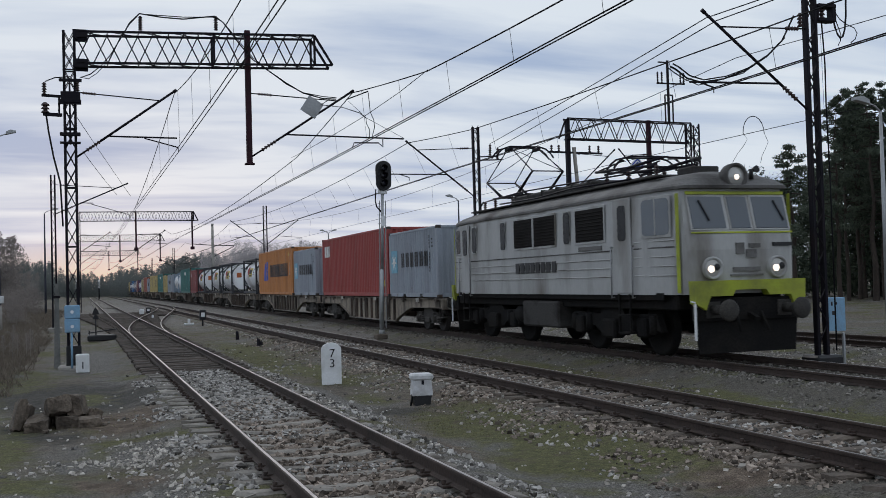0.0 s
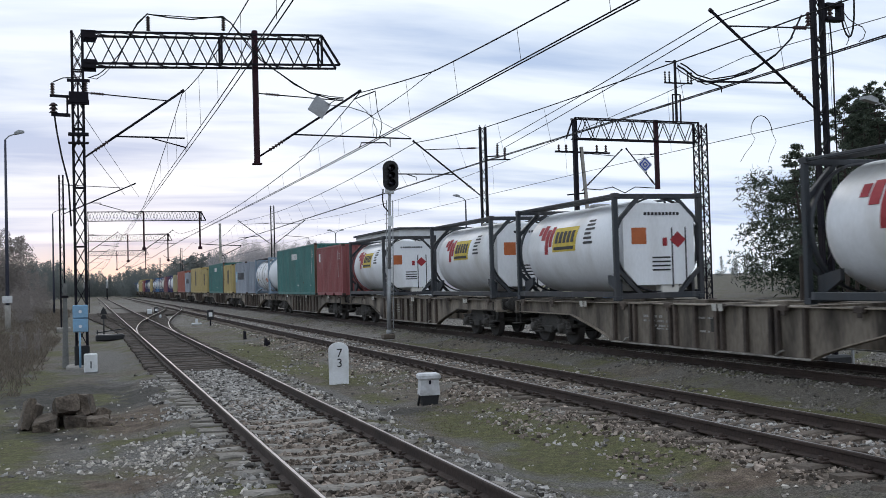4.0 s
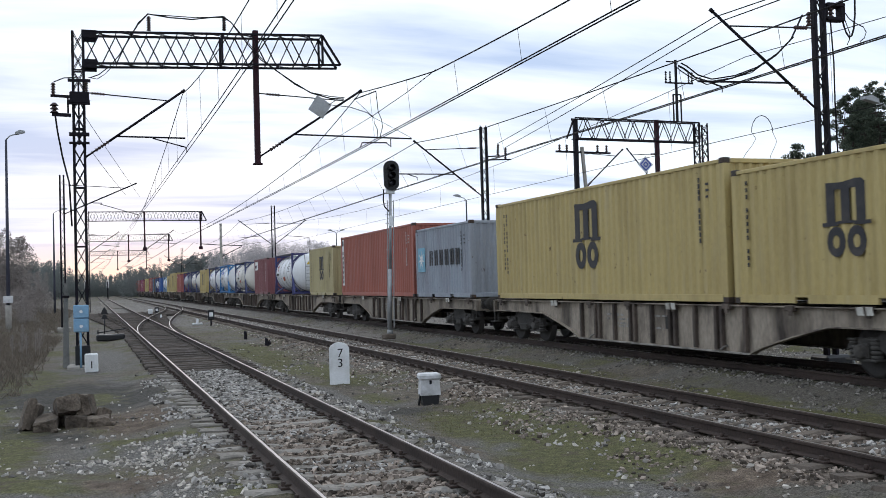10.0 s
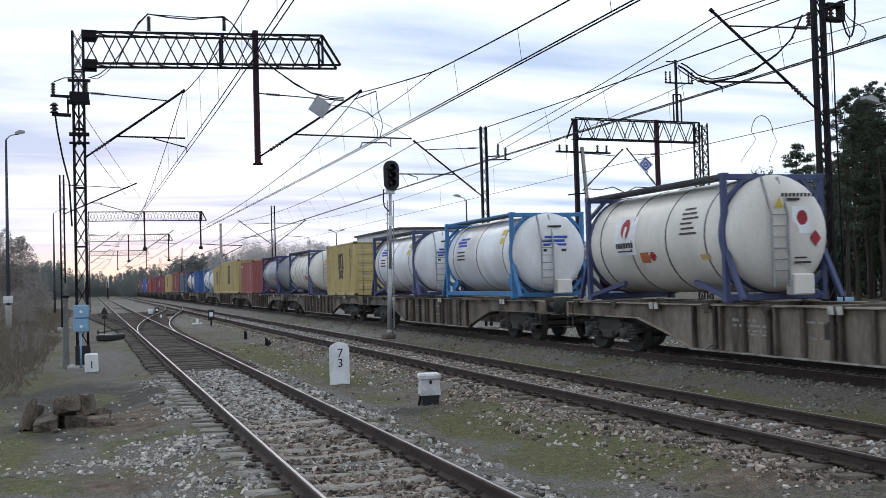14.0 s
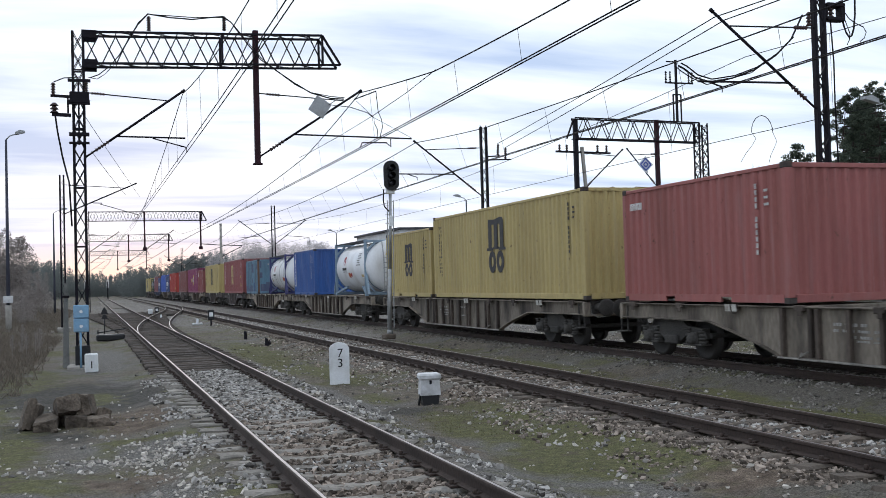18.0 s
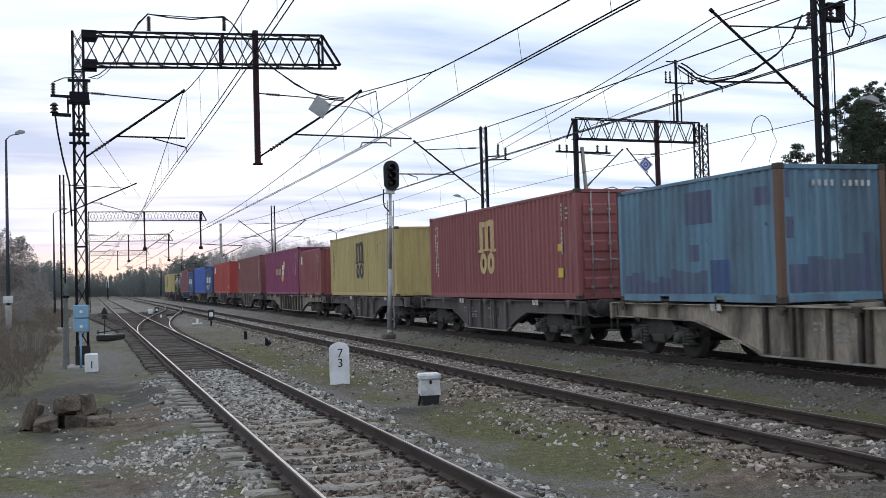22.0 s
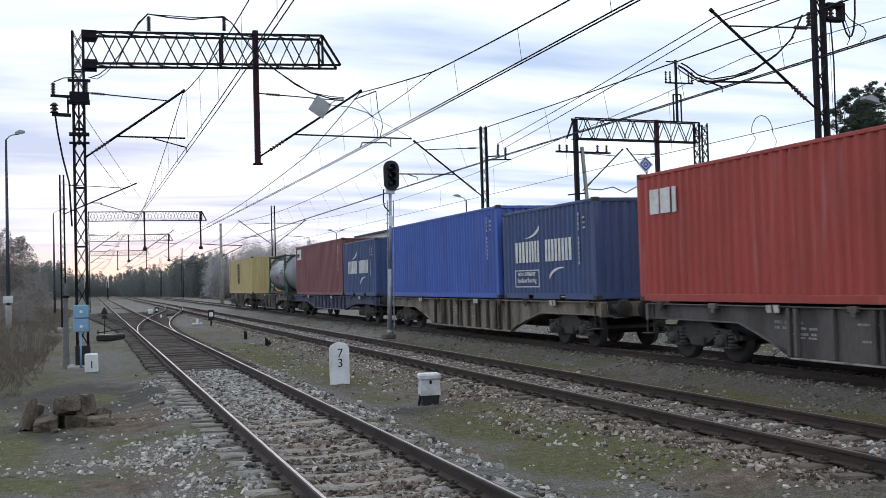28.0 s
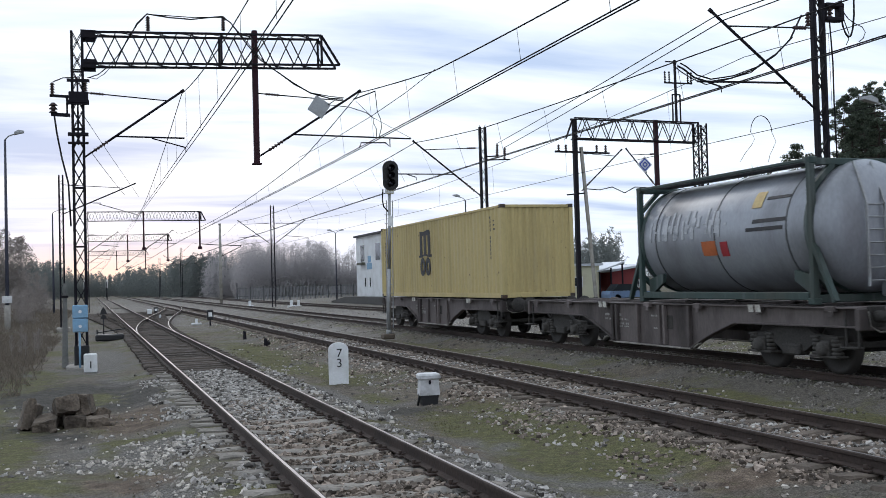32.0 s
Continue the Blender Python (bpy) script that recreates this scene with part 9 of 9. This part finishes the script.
        for x in (-0.875, 0.875):
            part("buffer", ME_BUFFER, None, bb, at=pose(x, y + s * 0.12, 1.06, 0, 0, 0 if s < 0 else 180))
        part("coupling", Shape().bar((0, y, 1.0), (0, y + s * 0.4, 0.85), 0.09).tube((0.3, y + s * 0.1, 1.0), (0.35, y + s * 0.3, 0.6), 0.03, 8).tube((-0.3, y + s * 0.1, 1.0), (-0.35, y + s * 0.3, 0.6), 0.03, 8), M_UNDER, bb)
        part("snow_plough", Shape().prism([(-1.18, 0.16), (1.18, 0.16), (1.24, 0.86), (-1.24, 0.86)], min(y, y + s * 0.06), max(y, y + s * 0.06), "y"), M_UNDER, ob, "dark plough plate")
        em = part("front_emblem", Shape().box(-0.2, min(y, y + s * 0.035), 2.2, 0.0, max(y, y + s * 0.035), 2.44).box(0.05, min(y, y + s * 0.035), 2.12, 0.3, max(y, y + s * 0.035), 2.3).box(0.12, min(y, y + s * 0.035), 2.34, 0.4, max(y, y + s * 0.035), 2.42).box(-0.28, min(y, y + s * 0.035), 1.84, 0.38, max(y, y + s * 0.035), 1.93).box(-0.35, min(y, y + s * 0.035), 1.74, 0.45, max(y, y + s * 0.035), 1.78), M_LOCO_ROOF, ob)
        part("name_mark", Shape().box(0.72, min(y, y + s * 0.035), 2.36, 1.2, max(y, y + s * 0.035), 2.44), M_BLACK, ob)
        part("uncoupling_lever", Shape().bar((-1.35, y + s * 0.2, 1.2), (-1.35, y + s * 0.2, 0.45), 0.04).bar((-1.45, y + s * 0.2, 1.25), (-1.25, y + s * 0.2, 1.2), 0.03), M_WHITE, bb)
        # bogies
        by = -3.85 if s < 0 else 3.45
        bf = Shape()
        for sx in (-1, 1):
            bf.prism([(-2.2, 0.55), (-2.0, 0.95), (-0.6, 0.9), (-0.4, 1.1), (0.4, 1.1), (0.6, 0.9), (2.0, 0.95), (2.2, 0.55), (1.9, 0.6), (0.9, 0.62), (0.5, 0.42), (-0.5, 0.42), (-0.9, 0.62), (-1.9, 0.6)], sx * 1.12 - 0.08, sx * 1.12 + 0.08, "x")
            for yy in (-1.52, 1.52):
                bf.box(sx * 1.2 - 0.14, yy - 0.2, 0.42, sx * 1.2 + 0.14, yy + 0.2, 0.85, 0.04)
                for d in (-0.38, 0.38):
                    bf.tube((sx * 1.2, yy + d, 0.5), (sx * 1.2, yy + d, 0.9), 0.11, 10)
            bf.box(sx * 1.2 - 0.15, -0.35, 0.35, sx * 1.2 + 0.15, 0.35, 0.8, 0.05)
        bf.box(-1.1, -0.4, 0.6, 1.1, 0.4, 1.1, 0.05)
        bg = part("bogie", bf, M_UNDER, ob, at=(0, by, 0))
        for yy in (-1.52, 1.52):
            w = part("wheelset", ME_LOCO_WHEEL, None, bg, at=(0, yy, 0.62))
    part("underframe", Shape().box(-1.3, -6.9, 1.05, 1.3, 6.4, 1.38, 0.03), M_UNDER, ob)
    for x in (-1.075, 1.075):
        part("battery_box", Shape().box(x - 0.375, -1.4, 0.5, x + 0.375, 0.9, 1.2, 0.05), M_BOX_DARK, ob)
        part("air_tank", Shape().tube((x, 1.0, 0.8), (x, 1.7, 0.8), 0.28, 14), M_UNDER, ob)
    # roof gear
    part("roof_hatch", Shape().box(-0.72, -2.1, 3.92, 0.72, 3.2, 4.28, 0.05), M_BOX_DARK, ob, "sooty long roof hatch")
    part("roof_hatch", Shape().box(-0.6, 3.4, 3.94, 0.6, 6.0, 4.08, 0.04), M_BOX_DARK, ob)
    part("roof_hatch", Shape().box(-0.8, -5.3, 3.9, 0.8, -2.3, 4.1, 0.05), M_BOX_DARK, ob)
    for k in range(6):
        part("hatch_rib", Shape().box(-0.74, -1.9 + 0.95 * k, 3.93, 0.74, -1.84 + 0.95 * k, 4.31, 0.01), M_BOX_DARK, ob)
    for x in (-1.12, 0.85):
        part("roof_walkway", Shape().box(x, -6.0, 3.97, x + 0.27, 5.6, 4.01, 0.01), M_BOX_DARK, ob)
    for y in (-4.9, -3.6, -2.5, 3.6, 5.0, 5.9):
        for x in (-0.5, 0.5):
            part("insulator", insulator((x, y, 4.08), (x, y, 4.36), 0.075, 4), M_INSUL, ob)
    part("roof_bus_bar", Shape().path([(-0.85, -4.9, 4.2), (-0.85, -2.6, 4.26), (-0.85, 2.0, 4.36), (-0.8, 4.6, 4.32), (-0.5, 5.9, 4.36)], 0.022, 6).path([(-0.55, 5.9, 4.36), (-0.55, 6.3, 4.2), (-0.45, 6.5, 4.02)], 0.03, 6), M_STEEL_DARK, ob)
    part("roof_cable", Shape().path([(-1.0, -4.6, 4.05), (-1.02, -1.5, 4.12), (-0.98, 0.8, 4.06), (-1.0, 3.4, 4.1)], 0.025, 6), M_STEEL_DARK, ob)
    pu = part("pantograph", Shape().bar((-0.55, 2.7, 4.38), (-0.55, 5.0, 4.38), 0.06).bar((0.55, 2.7, 4.38), (0.55, 5.0, 4.38), 0.06).bar((-0.55, 3.3, 4.38), (0.55, 3.3, 4.38), 0.06).bar((-0.55, 4.4, 4.38), (0.55, 4.4, 4.38), 0.06), M_STEEL_DARK, ob, "raised diamond pantograph")
    arms = Shape()
    for x in (-0.5, 0.5):
        arms.tube((x, 4.45, 4.4), (x, 5.68, 4.97), 0.05, 8, 0.03).tube((x, 3.2, 4.4), (x, 2.05, 4.98), 0.05, 8, 0.03)
        arms.tube((x, 5.68, 4.97), (x * 0.9, 4.05, 5.84), 0.018, 6).tube((x, 2.05, 4.98), (x * 0.9, 3.65, 5.84), 0.018, 6)
    arms.tube((-0.5, 5.68, 4.97), (0.5, 5.68, 4.97), 0.018, 6).tube((-0.5, 2.05, 4.98), (0.5, 2.05, 4.98), 0.018, 6)
    arms.tube((0.45, 4.05, 5.84), (-0.5, 5.68, 4.97), 0.012, 5).tube((-0.45, 3.65, 5.84), (0.5, 2.05, 4.98), 0.012, 5)
    part("arms", arms, M_STEEL_DARK, pu)
    hd = Shape()
    for y in (3.68, 4.02):
        hd.path([(-0.98, y, 5.58), (-0.86, y, 5.74), (-0.72, y, 5.85), (-0.5, y, 5.92), (0.5, y, 5.92), (0.72, y, 5.85), (0.86, y, 5.74), (0.98, y, 5.58)], 0.026, 6)
    for x in (-0.47, 0.47):
        hd.box(x - 0.06, 3.64, 5.8, x + 0.06, 4.06, 5.9, 0.02)
    part("contact_head", hd, M_STEEL_DARK, pu)
    pf = Shape()
    for x in (-0.5, 0.5):
        pf.bar((x, -4.9, 4.38), (x, -2.4, 4.38), 0.05).tube((x, -3.9, 4.42), (x, -1.9, 4.5), 0.035, 6).tube((x, -3.2, 4.42), (x, -5.2, 4.5), 0.035, 6)
        pf.tube((x, -1.9, 4.5), (x, -3.4, 4.64), 0.02, 6).tube((x, -5.2, 4.5), (x, -3.8, 4.64), 0.02, 6)
    pf.tube((-0.5, -1.9, 4.5), (0.5, -1.9, 4.5), 0.02, 6).tube((-0.5, -5.2, 4.5), (0.5, -5.2, 4.5), 0.02, 6).bar((-0.55, -3.1, 4.38), (0.55, -3.1, 4.38), 0.05).bar((-0.55, -4.3, 4.38), (0.55, -4.3, 4.38), 0.05)
    fold = part("pantograph", pf, M_STEEL_DARK, ob, "folded pantograph")
    hd = Shape()
    for y in (-3.4, -3.75):
        hd.path([(-0.98, y, 4.4), (-0.86, y, 4.55), (-0.72, y, 4.65), (-0.5, y, 4.7), (0.5, y, 4.7), (0.72, y, 4.65), (0.86, y, 4.55), (0.98, y, 4.4)], 0.026, 6)
    part("contact_head", hd, M_STEEL_DARK, fold)
    part("roof_box", Shape().box(-0.35, -6.15, 3.92, 0.35, -5.5, 4.2, 0.03), M_BOX_DARK, ob)
    part("whistle", Shape().tube((-0.1, -5.95, 4.18), (-0.1, -5.95, 4.36), 0.03, 8).tube((-0.1, -6.05, 4.36), (-0.1, -5.75, 4.4), 0.05, 8), M_BLACK, ob)
    return ob


def loco_wheel():
    s = Shape()
    for sx in (-1, 1):
        x = 0.753 * sx
        s.lathe([(x, 0.1), (x + 0.1 * sx, 0.11), (x + 0.05 * sx, 0.2), (x + 0.04 * sx, 0.5), (x + 0.065 * sx, 0.54), (x + 0.065 * sx, 0.62), (x - 0.06 * sx, 0.625), (x - 0.07 * sx, 0.65), (x - 0.09 * sx, 0.64), (x - 0.09 * sx, 0.2), (x - 0.1 * sx, 0.1)], "x", 30)
    s.tube((-1.1, 0, 0), (1.1, 0, 0), 0.09, 10)
    me = s.mesh("loco_wheelset")
    me.materials.append(M_UNDER)
    return me


ME_LOCO_WHEEL = loco_wheel()
RIDERS.append((locomotive(), 25.85, 0.0))


def motions():
    """The train rolls through, slowing a little, and its wheels turn with it."""
    for ob, s, z in RIDERS:
        walk(ob, [(t, pose(TX, s - gone(t), z)) for t in range(0, 33, 2)])
    # wheels at the same place in a bogie of the same kind share one rolling action
    rolling = {}
    for ob in list(scene.objects):
        if ob.name.split(".")[0] == "wheelset":
            big = ob.data is ME_LOCO_WHEEL
            p = ob.matrix_basis.translation.copy()
            key = (big, p.y > 0)
            if key not in rolling:
                r = 0.62 if big else 0.46
                walk(ob, [(k / 30.0, pose(p.x, p.y, p.z, math.degrees(gone(k / 30.0) / r), 0, 0)) for k in range(961)])
                rolling[key] = ob.animation_data
            else:
                ob.rotation_mode = "QUATERNION"
                ob.animation_data_create()
                ob.animation_data.action = rolling[key].action
                ob.animation_data.action_slot = rolling[key].action_slot


motions()
